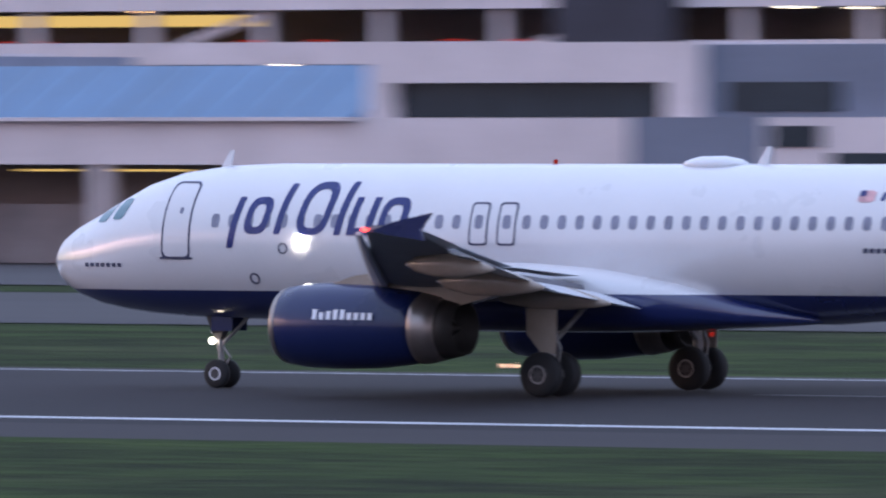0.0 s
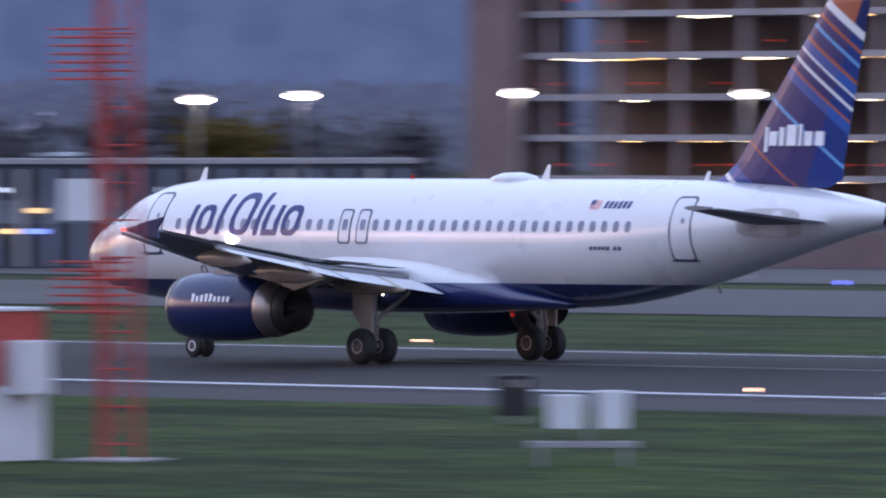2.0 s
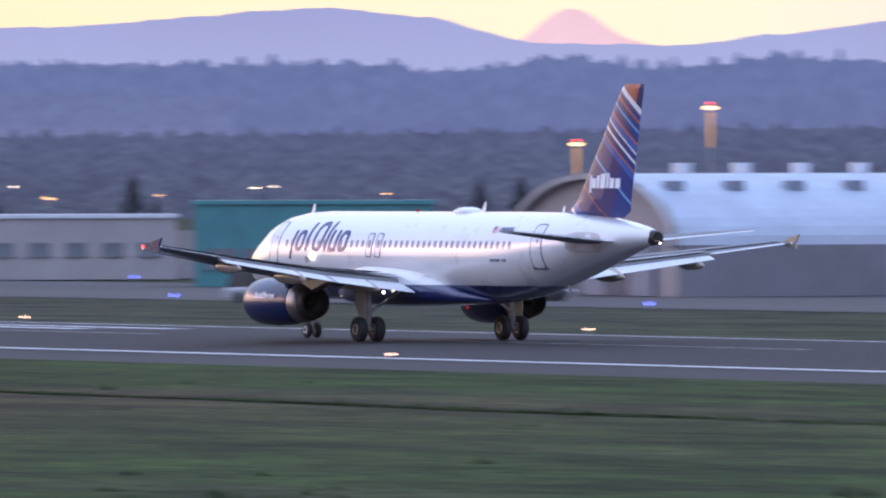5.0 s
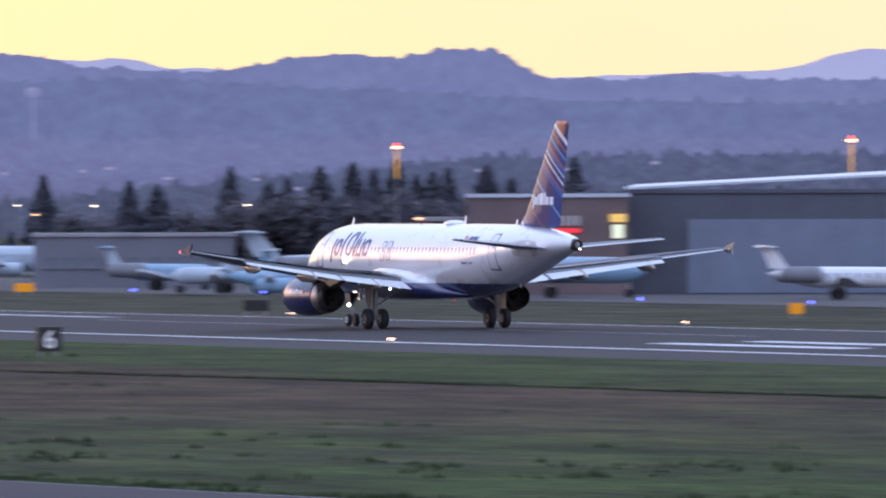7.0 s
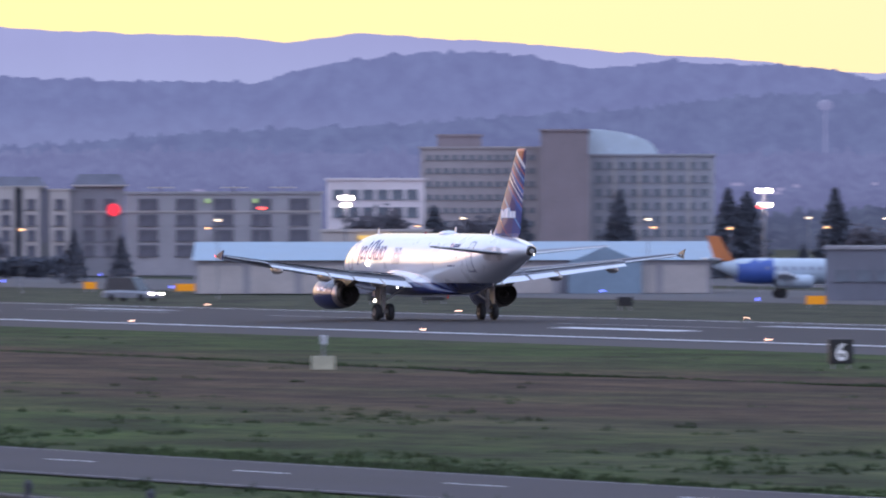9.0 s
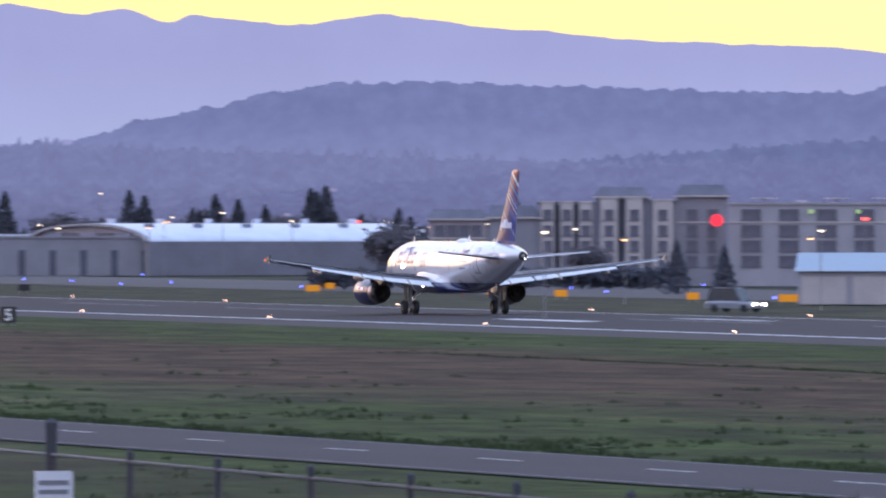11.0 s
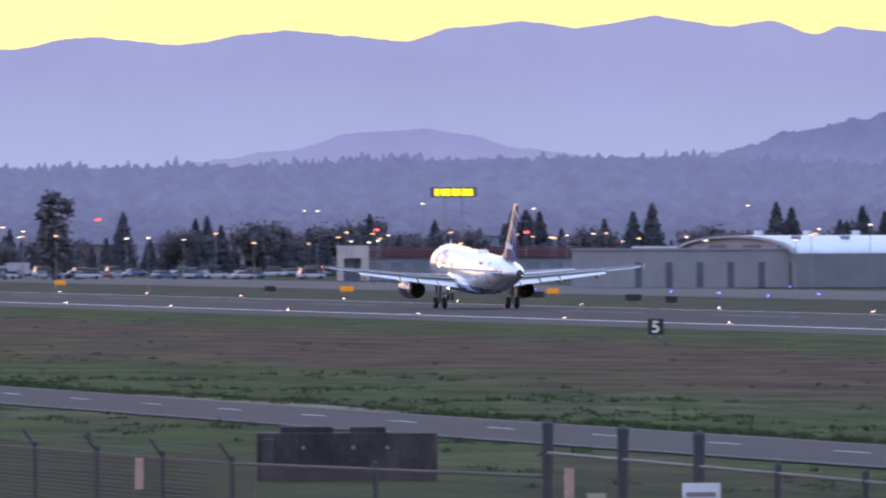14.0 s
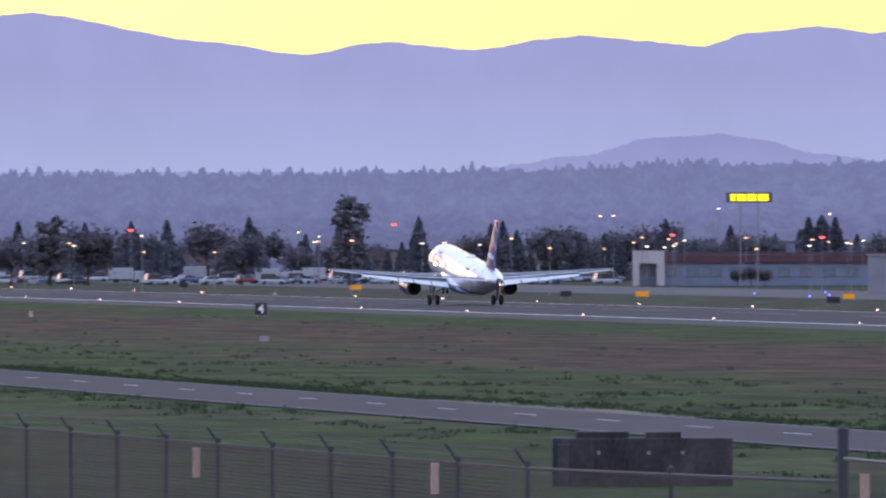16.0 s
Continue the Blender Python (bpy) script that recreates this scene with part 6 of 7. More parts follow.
def conifer_tree(h, w, seed, material):
    rnd = random.Random(seed)
    pts = []
    for i in range(1150):
        k = rnd.random() ** 0.75
        z = h * (0.08 + 0.92 * k)
        lim = w * (1 - k) ** 0.85 * (0.88 + 0.12 * math.sin(k * 40 + seed)) + 0.12
        a, rr = rnd.uniform(0, 6.283), lim * math.sqrt(rnd.uniform(0.15, 1))
        pts.append((rr * math.cos(a), rr * math.sin(a), z - rr * 0.25, 1.15 - 0.7 * k))
    t = thing("conifer_tree", "dark pointed conifer at the field's edge", "tree", "trees along the field")
    part("trunk", tube((0, 0, -0.1), (0, 0, h * 0.95), h * 0.022, 0.02, 8), M_BARK, t)
    part("crown", clump_mesh("crown", pts, 0.56, material, seed), None, t)
    return t


def broadleaf_tree(h, w, seed, material, label, low=0.5):
    rnd = random.Random(seed)
    pts, limbs = [], [tube((0, 0, -0.1), (0, 0, h * 0.45), h * 0.03, h * 0.018, 8)]
    for q in range(9):
        a = q * 2.4 + rnd.uniform(-0.4, 0.4)
        tip = Vector((w * 0.6 * math.cos(a), w * 0.6 * math.sin(a), h * (rnd.uniform(0.5, 0.9) if low >= 0.5 else low + (0.86 - low) * q / 8)))
        limbs.append(tube((0, 0, min(h * 0.35, tip.z * 0.6)), tip, h * 0.014, 0.03, 6))
        for i in range(130):
            d = Vector((rnd.gauss(0, 1), rnd.gauss(0, 1), rnd.gauss(0, 1))) * w * 0.24
            pts.append((tip.x + d.x, tip.y + d.y, max(h * 0.2, tip.z + d.z * 0.9), rnd.uniform(0.7, 1.3)))
    t = thing("broadleaf_tree", label, "tree", "trees along the field")
    part("trunk", merged(*limbs), M_BARK, t)
    part("crown", clump_mesh("crown", pts, 0.46, material, seed), None, t)
    return t


def plant_all():
    rnd = random.Random(21)
    con = [conifer_tree(11, 3.7, 1, M_CONIFER), conifer_tree(9, 3.6, 2, M_CONIFER), conifer_tree(14, 4.7, 3, M_CONIFER)]
    bro = [broadleaf_tree(9, 4.2, 5, M_LEAF, "bushy dark broadleaf tree behind the apron"), broadleaf_tree(7, 3.8, 6, M_LEAF, "bushy dark broadleaf tree behind the apron"), broadleaf_tree(8, 3.6, 7, M_AUTUMN, "yellowing broadleaf tree behind the apron")]
    first = set()

    def put(src, b, r, k=1.0):
        m = at_bearing(b, r, rnd.uniform(0, 360))
        if src.name not in first:
            first.add(src.name)
            src.scale = (k, k, k)
            src.matrix_basis = m @ Matrix.Diagonal((k, k, k, 1))
            return
        ob = copy_thing(src, m)
        ob.matrix_basis = m @ Matrix.Diagonal((k, k, k, 1))

    # named stands: bearing, elevation of the top, range
    for b, e, r, s in ((67.92, 0.165, 1250, 2), (67.45, 0.16, 1250, 1), (67.28, 0.18, 1250, 0), (67.17, 0.15, 1260, 2), (67.05, 0.20, 1260, 0), (66.58, 0.17, 1250, 1), (66.12, 0.21, 1240, 2), (68.45, 0.09, 1200, 0), (68.3, 0.07, 1200, 1),
                       (66.86, 0.13, 1240, 1), (66.78, 0.15, 1250, 0), (66.95, 0.12, 1240, 2), (66.45, 0.1, 1240, 0), (67.62, 0.1, 1230, 0), (67.72, 0.08, 1230, 1), (70.58, 0.15, 1280, 2), (69.46, 0.12, 1280, 0), (69.36, 0.1, 1280, 1), (70.03, 0.11, 1300, 0), (74.77, 0.16, 1950, 0), (68.9, 0.12, 1260, 0), (71.0, 0.03, 1290, 1),
                       (55.05, 0.29, 1000, 2), (54.95, 0.24, 1000, 0), (54.75, 0.23, 1010, 2), (54.62, 0.25, 1010, 0), (54.45, 0.22, 1000, 2), (54.3, 0.2, 1000, 1), (55.2, 0.2, 1000, 0), (55.12, 0.26, 1004, 2), (54.86, 0.22, 1002, 0), (54.68, 0.2, 1004, 1), (54.52, 0.21, 1006, 0), (54.37, 0.2, 1003, 2), (54.2, 0.15, 1005, 0), (52.9, 0.19, 1008, 0), (53.1, 0.21, 1006, 1), (53.0, 0.24, 1010, 2), (53.2, 0.2, 1010, 0), (51.4, 0.22, 1000, 2), (51.1, 0.21, 1000, 0),
                       (76.4, 0.165, 1850, 2), (76.5, 0.12, 1850, 0), (75.75, 0.17, 1850, 2), (75.67, 0.14, 1850, 0), (75.3, 0.15, 1850, 2), (75.18, 0.12, 1850, 0), (74.8, 0.18, 1850, 2), (74.72, 0.19, 1850, 0), (77.06, 0.13, 2010, 1), (76.99, 0.12, 2010, 0), (77.13, 0.12, 2010, 0), (73.73, 0.12, 1420, 1), (74.28, 0.03, 1420, 0), (74.35, 0.05, 1430, 2)):
        put(con[s], b, r, (rise(r, e)) / (11, 9, 14)[s])
    for b, e, r, s in ((74.38, -0.05, 1420, 1), (74.30, -0.04, 1410, 1), (74.24, -0.07, 1400, 1), (74.42, -0.02, 1720, 1), (73.34, -0.14, 1290, 1), (71.3, -0.02, 1290, 1), (66.3, -0.02, 1225, 0), (66.55, -0.03, 1225, 1), (66.75, -0.0, 1225, 0), (67.0, -0.02, 1225, 1), (67.2, 0.0, 1225, 0), (67.4, -0.03, 1225, 1), (67.6, 0.02, 1225, 0), (67.8, -0.04, 1225, 1), (68.1, -0.06, 1225, 0), (68.4, -0.08, 1225, 1), (68.7, -0.07, 1225, 0), (66.0, 0.0, 1225, 1), (70.85, -0.03, 1290, 0), (70.7, -0.05, 1290, 1), (80.1, 0.03, 1950, 0), (81.3, 0.02, 1950, 0), (80.9, 0.05, 1950, 1), (54.85, 0.15, 1020, 1), (54.55, 0.14, 1020, 0), (54.2, 0.12, 1020, 1),
                       (48.9, 0.1, 760, 0), (48.0, 0.16, 780, 1), (47.2, 0.14, 780, 0), (47.6, 0.05, 740, 2), (49.6, 0.19, 800, 0), (50.3, 0.15, 800, 1), (50.9, 0.16, 810, 0), (52.3, 0.12, 900, 1), (53.7, 0.13, 900, 0), (46.8, 0.1, 770, 0), (49.3, 0.17, 790, 1)):
        put(bro[s], b, r, rise(r, e) / (9, 7, 8)[s] * 0.95)
    for b, k in ((77.36, 0.34), (77.43, 0.42), (77.5, 0.36)):
        put(bro[1], b, 1880, k)
    tall = broadleaf_tree(12, 2.2, 9, M_BARE, "tall narrow greyish tree beyond the field", 0.2)
    put(tall, 79.53, 1950, rise(1950, 0.26) / 12)
    put(tall, 81.1, 1960, rise(1960, 0.15) / 12)
    for q in range(90):
        b = rnd.uniform(73.5, 82.3)
        r = rnd.uniform(2150, 2350)
        src = rnd.choice(con + con + bro[:2])
        put(src, b, r, rise(r, rnd.uniform(-0.12, 0.06)) / (11 if src in con else 8) * 0.9)
    for q in range(190):
        b, r = rnd.uniform(73.8, 82.4), rnd.uniform(2120, 2380)
        src = rnd.choice(con + con + bro[:2])
        put(src, b, r, rnd.uniform(6.0, 10.0) / (11 if src in con else 8))
    for q in range(70):
        b = rnd.uniform(47, 73)
        r = rnd.uniform(1150, 1320) if b > 60 else rnd.uniform(900, 1100)
        src = rnd.choice(con) if b > 59 else rnd.choice(con + bro + bro)
        put(src, b, r, rise(r, rnd.uniform(-0.25, -0.08) if 68.3 < b < 74.3 else rnd.uniform(-0.08, 0.05)) / (11 if src in con else 8) * 0.9)


plant_all()

# ---- lamps ----


G_COLLAR = make_glow("mast_lamplight_glow", (1.0, 0.52, 0.14), 0.8)
G_FARW = make_glow("far_pale_lamp", (1.0, 0.78, 0.60), 3.5)
G_FARO = make_glow("far_warm_lamp", (1.0, 0.50, 0.22), 3.5)


def mast_lamp(b, r, elev, size, material, label, red=False, group="apron floodlights", fat=1.0):
    h = rise(r, elev)
    t = thing("street_lamp", label, "lamp", group, at=at_bearing(b, r))
    part("pole", tube((0, 0, -0.05), (0, 0, h), (0.05 if "distant" in label else 0.13), 0.045, 8), M_POLE, t)
    part("head", boxes((-size, size, -0.18, 0.18, h - 0.02, h + 0.16)), M_POLE, t)
    part("lamp", turned([(h - 0.03 - size * 0.45, size * 0.3 * fat), (h - 0.03 - size * 0.2, size * 0.9 * fat), (h - 0.03, size * 0.7 * fat)], 12, "z"), material, t)
    if red:
        part("warning_lamp", turned([(h + 0.15, 0.14), (h + 0.32, 0.1)], 8, "z"), G_RED, t)
        # collar glows to stand in for lamplight falling on the mast
        part("lit_collar", turned([(h - 3.4, 0.10), (h - 0.5, 0.17)], 10, "z"), G_COLLAR, t, "mast top glowing in place of sodium lamplight")
    return t


for b, e in ((44.87, 0.21), (43.32, 0.218), (41.85, 0.227), (47.76, 0.185), (47.21, 0.205), (46.08, 0.217), (50.68, 0.137), (49.23, 0.16), (51.97, 0.135), (40.0, 0.22)):
    mast_lamp(b, 590 if b < 49 else 680, e, 0.62, G_FLOOD, "tall apron floodlight glowing pinkish white", fat=1.2)
for b, e, r in ((54.23, 0.075, 900), (59.5, 0.38, 900), (67.05, 0.27, 1150), (64.67, 0.30, 1100), (60.2, 0.19, 1000)):
    mast_lamp(b, r, e, 0.55, G_WARM, "tall light mast with red warning lamp", True)
# lens banks are added to give the lamps the width of their bloom
for b, e, r in ((69.27, 0.09, 1150), (71.46, 0.075, 1200)):
    h = rise(r, e - 0.02)
    t = thing("street_lamp", "bright white mast floodlight, its bloom built as a lens bank", "lamp", "apron floodlights", at=at_bearing(b, r))
    part("pole", tube((0, 0.3, -0.05), (0, 0.3, h + 0.9), 0.14, 0.09, 8), M_POLE, t)
    for z in ((-0.4, 0.4) if b > 70 else (-0.75, 0.75)):
        part("crossbar", boxes((-0.9, 0.9, 0.1, 0.22, h + z - 0.06, h + z + 0.06)), M_POLE, t)
        for x in ((-0.5, 0.0, 0.5) if b < 70 or z > 0 else (-0.2, 0.25)):
            part("lens", turned([(-0.22, 0.22), (-0.05, 0.19), (0.07, 0.07)], 12, "y", (x, 0, h + z)), G_FLOOD, t, "glowing round floodlight lens")


def far_lamps():
    rnd = random.Random(8)
    base = mast_lamp(78.0, 1800, 0.02, 0.33, G_FARO, "distant warm street lamp", group="street lamps")
    alt = mast_lamp(79.8, 1780, 0.05, 0.33, G_FARW, "distant pale street lamp", group="street lamps")
    red = mast_lamp(79.3, 1760, 0.09, 0.5, G_RED, "distant red signal lamp", group="street lamps")
    tall = mast_lamp(77.6, 1900, 0.17, 0.35, G_FARW, "distant pale street lamp", group="street lamps")
    spots = [(rnd.uniform(73.6, 82), rnd.uniform(1550, 2000), rnd.random()) for _ in range(70)]
    spots += [(rnd.uniform(47, 73.6), rnd.uniform(820, 1300), rnd.random()) for _ in range(60)]
    for b, r, k in spots:
        src = base if k < 0.5 else (alt if k < 0.93 else red)
        copy_thing(src, at_bearing(b, r, z=GZ - (2.2 if r < 1400 else rnd.uniform(0, 2.5))))
    for b in (78.15, 78.22, 77.02, 75.9):
        copy_thing(tall, at_bearing(b, 1900, z=GZ - rnd.uniform(0, 2)))
    # faint houses on the hillside, too small to pick apart
    specs = []
    for q in range(46):
        b = rnd.uniform(64.5, 75) if q < 34 else rnd.uniform(47, 60)
        r = 2120 if b > 68 else 1920
        x, y, z = -r * math.sin(radians(b)), r * math.cos(radians(b)), rise(r, rnd.uniform(0.02, 0.18)) + GZ
        w = rnd.uniform(0.3, 1.1)
        specs.append((x - 0.5, x + 0.5, y - w, y + w, z - 0.3, z + 0.3))
    hs = part("hillside_houses", boxes(*specs), G_HILL, None)
    tagged(hs, "pale specks of houses among hillside trees", "houses", kind="stuff")


# house specks glow by themselves in one fixed pale tone
G_HILL = make_glow("hillside_house_glow", srgb(140, 138, 178), 1.0)
far_lamps()

# ---- clipped dark hedge before the apartments ----
hrnd = random.Random(77)
pts = []
for q in range(2600):
    b = hrnd.uniform(72.9, 74.8)
    top = 2.3 + 0.7 * noise.noise((b * 9, 1, 2)) + 0.4 * noise.noise((b * 40, 4, 2))
    rr = 1285 + hrnd.uniform(-1.2, 1.2)
    pts.append((-rr * math.sin(radians(b)), rr * math.cos(radians(b)), GZ + top * hrnd.uniform(0.05, 1) ** 0.6, 1.0))
hedge = part("hedge", clump_mesh("hedge", pts, 0.55, M_CONIFER, 5), None, None)
tagged(hedge, "long dark hedge before the apartments", "hedge", kind="stuff")

# ---- runway lights, taxi lights and signs ----


def light_fixture(name, label, material, group, size=0.16, tall=1.0):
    t = thing(name, label, "light", group)
    part("stem", tube((0, 0, -0.12), (0, 0, 0.25), 0.05, n=8), M_POLE, t)
    part("lens", turned([(0.24, size), (0.24 + 0.10 * tall, size * 1.1), (0.24 + 0.20 * tall, size * 0.7), (0.24 + 0.23 * tall, 0.02)], 10, "z"), material, t)
    return t


edge = light_fixture("runway_light", "small glowing white runway edge light", G_EDGE := make_glow("edge_light", (1.0, 0.55, 0.38), 9), "runway lights", 0.06, 0.45)
edge.matrix_basis = Matrix.Translation((-652.6, 224.0, -0.24))
for q in range(-9, 20):
    for y in (224.0, 268.9):
        if (q, y) != (0, 224.0):
            copy_thing(edge, Matrix.Translation((-652.6 - 61.4 * q, y, -0.24)))
blue = light_fixture("taxiway_light", "small glowing blue taxiway light", G_BLUE, "taxiway lights", 0.10)
blue.matrix_basis = Matrix.Translation((-600, 331, -0.38))
brnd = random.Random(4)
for q in range(70):
    copy_thing(blue, Matrix.Translation((-380 - 17 * q + brnd.uniform(-5, 5), (331 if q % 2 else 391) + (brnd.uniform(0, 40) if q > 30 else 0), -0.38)))


def taxi_sign(b, y, w, h, material, label, name="taxi_sign"):
    t = thing(name, label, "sign", "taxiway signs", at=pose(bearing(b, y), y, -0.4, 0, 0, 78))
    part("face", boxes((-w / 2, w / 2, -0.1, 0.1, 0.28, 0.28 + h), bevel=0.02), material, t)
    for x in (-w / 2 + 0.2, w / 2 - 0.2):
        part("leg", boxes((x - 0.04, x + 0.04, -0.04, 0.04, -0.05, 0.28)), M_POLE, t)


for b, y, w in ((67.79, 278, 1.7), (67.47, 300, 1.7), (70.0, 300, 1.2), (71.0, 305, 2.0), (77.0, 300, 1.6), (76.3, 290, 1.3), (78.4, 300, 1.5), (71.3, 300, 1.3), (76.5, 295, 1.8), (80.4, 300, 1.4)):
    taxi_sign(b, y, w, 0.75, M_BLACK, "dark back of a taxiway sign")
for b, y, w in ((64.96, 300, 0.9), (72.3, 320, 1.9), (57.5, 330, 1.6), (67.63, 340, 1.1), (72.8, 320, 1.2), (74.79, 318, 1.6), (74.70, 332, 1.1), (76.92, 322, 1.5), (73.49, 320, 1.3), (78.0, 310, 1.8), (69.0, 320, 1.6), (79.5, 312, 1.8), (52.6, 330, 1.2), (73.86, 322, 0.8)):
    taxi_sign(b, y, w, 0.7, G_ORANGE, "glowing orange taxiway sign")


def distance_sign(digit, k):
    t = thing("distance_sign", "black runway distance sign with a white number " + digit, "sign", "runway distance signs", at=pose(-(511.95 + 304.8 * k), 197.83, -0.4, 0, 0, 82))
    part("housing", boxes((-0.62, 0.62, -0.16, 0.16, 0.22, 1.46), bevel=0.04), M_BLACK, t)
    for x in (-0.4, 0.4):
        part("leg", boxes((x - 0.05, x + 0.05, -0.05, 0.05, -0.05, 0.23)), M_POLE, t)
    cu = bpy.data.curves.new("number", "FONT")
    cu.body, cu.size, cu.align_x, cu.extrude, cu.offset = digit, 1.25, "CENTER", 0.01, 0.02
    tmp = new("number", cu)
    me = bpy.data.meshes.new_from_object(tmp.evaluated_get(bpy.context.evaluated_depsgraph_get()))
    bpy.data.objects.remove(tmp)
    me.materials.clear()
    me.materials.append(M_NUMBER)
    part("number", me, None, t, "white number", at=pose(0, -0.175, 0.40, 90, 0, 0))


M_NUMBER = make_mat("lit_white_number", (0.62, 0.62, 0.64), 0.5, 0, 0.05, 3, 20, emit=(1, 0.97, 0.95), emit_strength=0.10)
for k, digit in enumerate("654"):
    distance_sign(digit, k)

M_DARKPOST = make_mat("dull_grey_post", (0.10, 0.105, 0.11), 0.7, 0, 0.3, 2, 20)
G_PAPI = make_glow("red_slope_light", (1.0, 0.04, 0.05), 0.6)
# approach path lights in the near grass
for i, y in enumerate((190, 199, 208, 216)):
    t = thing("approach_light", "low box of a red approach slope light", "light", "approach lights", at=pose(-164, y, -0.4, 0, 0, 0))
    part("box", boxes((-0.35, 0.35, -0.45, 0.45, 0.2, 0.48), bevel=0.04), M_DARKPOST, t)
    part("red_lens", boxes((0.36, 0.42, -0.40, 0.40, 0.25, 0.45)), G_PAPI, t)
    for x in (-0.35, 0.35):
        part("leg", boxes((x - 0.04, x + 0.04, -0.04, 0.04, -0.1, 0.2)), M_POLE, t)

# ---- landing aid shelter and masts in the grass ----


def shelter():
    b, y = 50.05, 171.5
    x1 = bearing(48.83, y)
    L, D, H = 6.2, 3.7, 3.6
    t = thing("equipment_shelter", "red and white chequered equipment shelter on grass", "shelter", at=pose(x1 - L - 2.3, y, -0.42, 0, 0, 0))
    part("core", boxes((0.05, L - 0.05, 0.05, D - 0.05, 0.0, H - 0.02)), M_SHELTERW, t)
    nx = 4
    for j in range(2):
        z0, z1 = (0.0, H * 0.5) if j == 0 else (H * 0.5, H)
        for i in range(nx):
            m = M_SHELTERR if (i + j) % 2 == 0 and not (j == 0 and i == 2) else M_SHELTERW
            part("panel", boxes((L * i / nx, L * (i + 1) / nx, 0, 0.06, z0, z1)), m, t)
        for i in range(2):
            m = M_SHELTERR if (i + j) % 2 == 0 else M_SHELTERW
            part("panel", boxes((L - 0.06, L, 0.061 + (D - 0.07) * i / 2, 0.061 + (D - 0.07) * (i + 1) / 2, z0, z1)), m, t)
    part("roof", boxes((-0.06, L + 0.06, -0.06, D + 0.06, H + 0.003, H + 0.09), bevel=0.02), M_SHELTERW, t)
    door = part("door", boxes((2.75, 3.75, -0.06, -0.005, 0.1, 2.6), bevel=0.01), M_SHELTERW, t, "white steel door")
    part("handle", tube((3.6, -0.12, 1.3), (3.6, -0.12, 1.6), 0.03), M_POLE, door)
    part("awning", boxes((2.4, 4.1, -0.9, -0.005, 2.75, 2.85)), M_SHELTERW, t)
    part("cooling_unit", boxes((L + 0.005, L + 0.5, 0.5, 1.1, 2.3, 2.9), bevel=0.04), M_PALE, t, "wall-mounted cooling unit")
    part("cooling_unit", boxes((L + 0.005, L + 0.6, 2.4, 3.4, 1.6, 2.9), bevel=0.04), M_PALE, t)
    part("step", boxes((2.5, 4.0, -0.8, -0.08, -0.1, 0.12)), M_SLAB, t)
    part("plinth", boxes((-0.5, L + 0.5, -0.07, D + 0.4, -0.2, -0.003)), M_SLAB, t)


shelter()


def lattice_mast(b, y, h, w, arrays):
    t = thing("lattice_mast", "red lattice antenna mast beside the shelter", "mast", at=pose(bearing(b, y), y, -0.42, 0, 0, 20))
    pts = [(w / 1.7 * math.cos(a), w / 1.7 * math.sin(a)) for a in (0.3, 2.39, 4.49)]
    for x, y_ in pts:
        part("leg", tube((x, y_, -0.1), (x, y_, h), 0.06, n=8), M_REDMAST, t)
    n = int(h / 0.9)
    for i in range(n):
        for k in range(3):
            p, q = pts[k], pts[(k + 1) % 3]
            z = 0.4 + 0.9 * i
            part("rung", tube((*p, z), (*q, z), 0.025, n=5), M_REDMAST, t)
            part("brace", tube((*p, z), (*q, z + 0.9), 0.025, n=5), M_REDMAST, t)
    for z in arrays:
        arr = part("antenna_frame", boxes((-0.06, 0.06, -w - 0.3, -w - 0.2, z - 0.6, z + 0.6)), M_REDMAST, t, "red antenna bracket")
        for i in range(7):
            part("dipole", tube((-1.0, -w - 0.3, z - 0.6 + 0.2 * i), (1.0, -w - 0.3, z - 0.6 + 0.2 * i), 0.035, n=6), M_REDMAST, arr)
        part("screen_cover", boxes((-0.75, 0.15, -w - 0.35, -w - 0.2, z + 1.6, z + 2.6)), M_PALE, arr, "pale antenna cover")
        for i in range(2):
            part("clamp", tube((-0.3 + 0.3 * i, -w - 0.3, z + 0.2), (-0.3 + 0.3 * i, -0.1, z + 0.2), 0.03, n=5), M_REDMAST, arr)
    part("footing", boxes((-1, 1, -1, 1, -0.3, 0.05)), M_SLAB, t)


lattice_mast(48.19, 176, 13.0, 0.95, (4.2, 9.8))


def small_mast(b, y):
    t = thing("beacon_mast", "thin red pole with a glowing red lamp", "mast", at=pose(bearing(b, y), y, -0.42))
    part("pole", tube((0, 0, -0.1), (0, 0, 5.2), 0.09, 0.07, 10), M_REDMAST, t)
    part("lamp", turned([(2.42, 0.24), (2.52, 0.28), (2.60, 0.20)], 14, "z"), G_RED, t)
    part("cabinet", boxes((-0.85, -0.1, -0.35, 0.25, 0.45, 1.15), bevel=0.03), M_SHELTERW, t, "white cabinet")
    part("cabinet_leg", boxes((-0.8, -0.7, -0.1, 0.0, -0.1, 0.45), (-0.25, -0.15, -0.1, 0.0, -0.1, 0.45)), M_POLE, t)


small_mast(51.02, 181)


def field_box(b, y, specs, name, label):
    t = thing(name, label, "equipment box", at=pose(bearing(b, y), y, -0.42, 0, 0, b))
    for nm, w, z0, z1, dx, m in specs:
        part(nm, boxes((dx - w / 2, dx + w / 2, -0.3, 0.3, z0, z1), bevel=0.02), m, t)


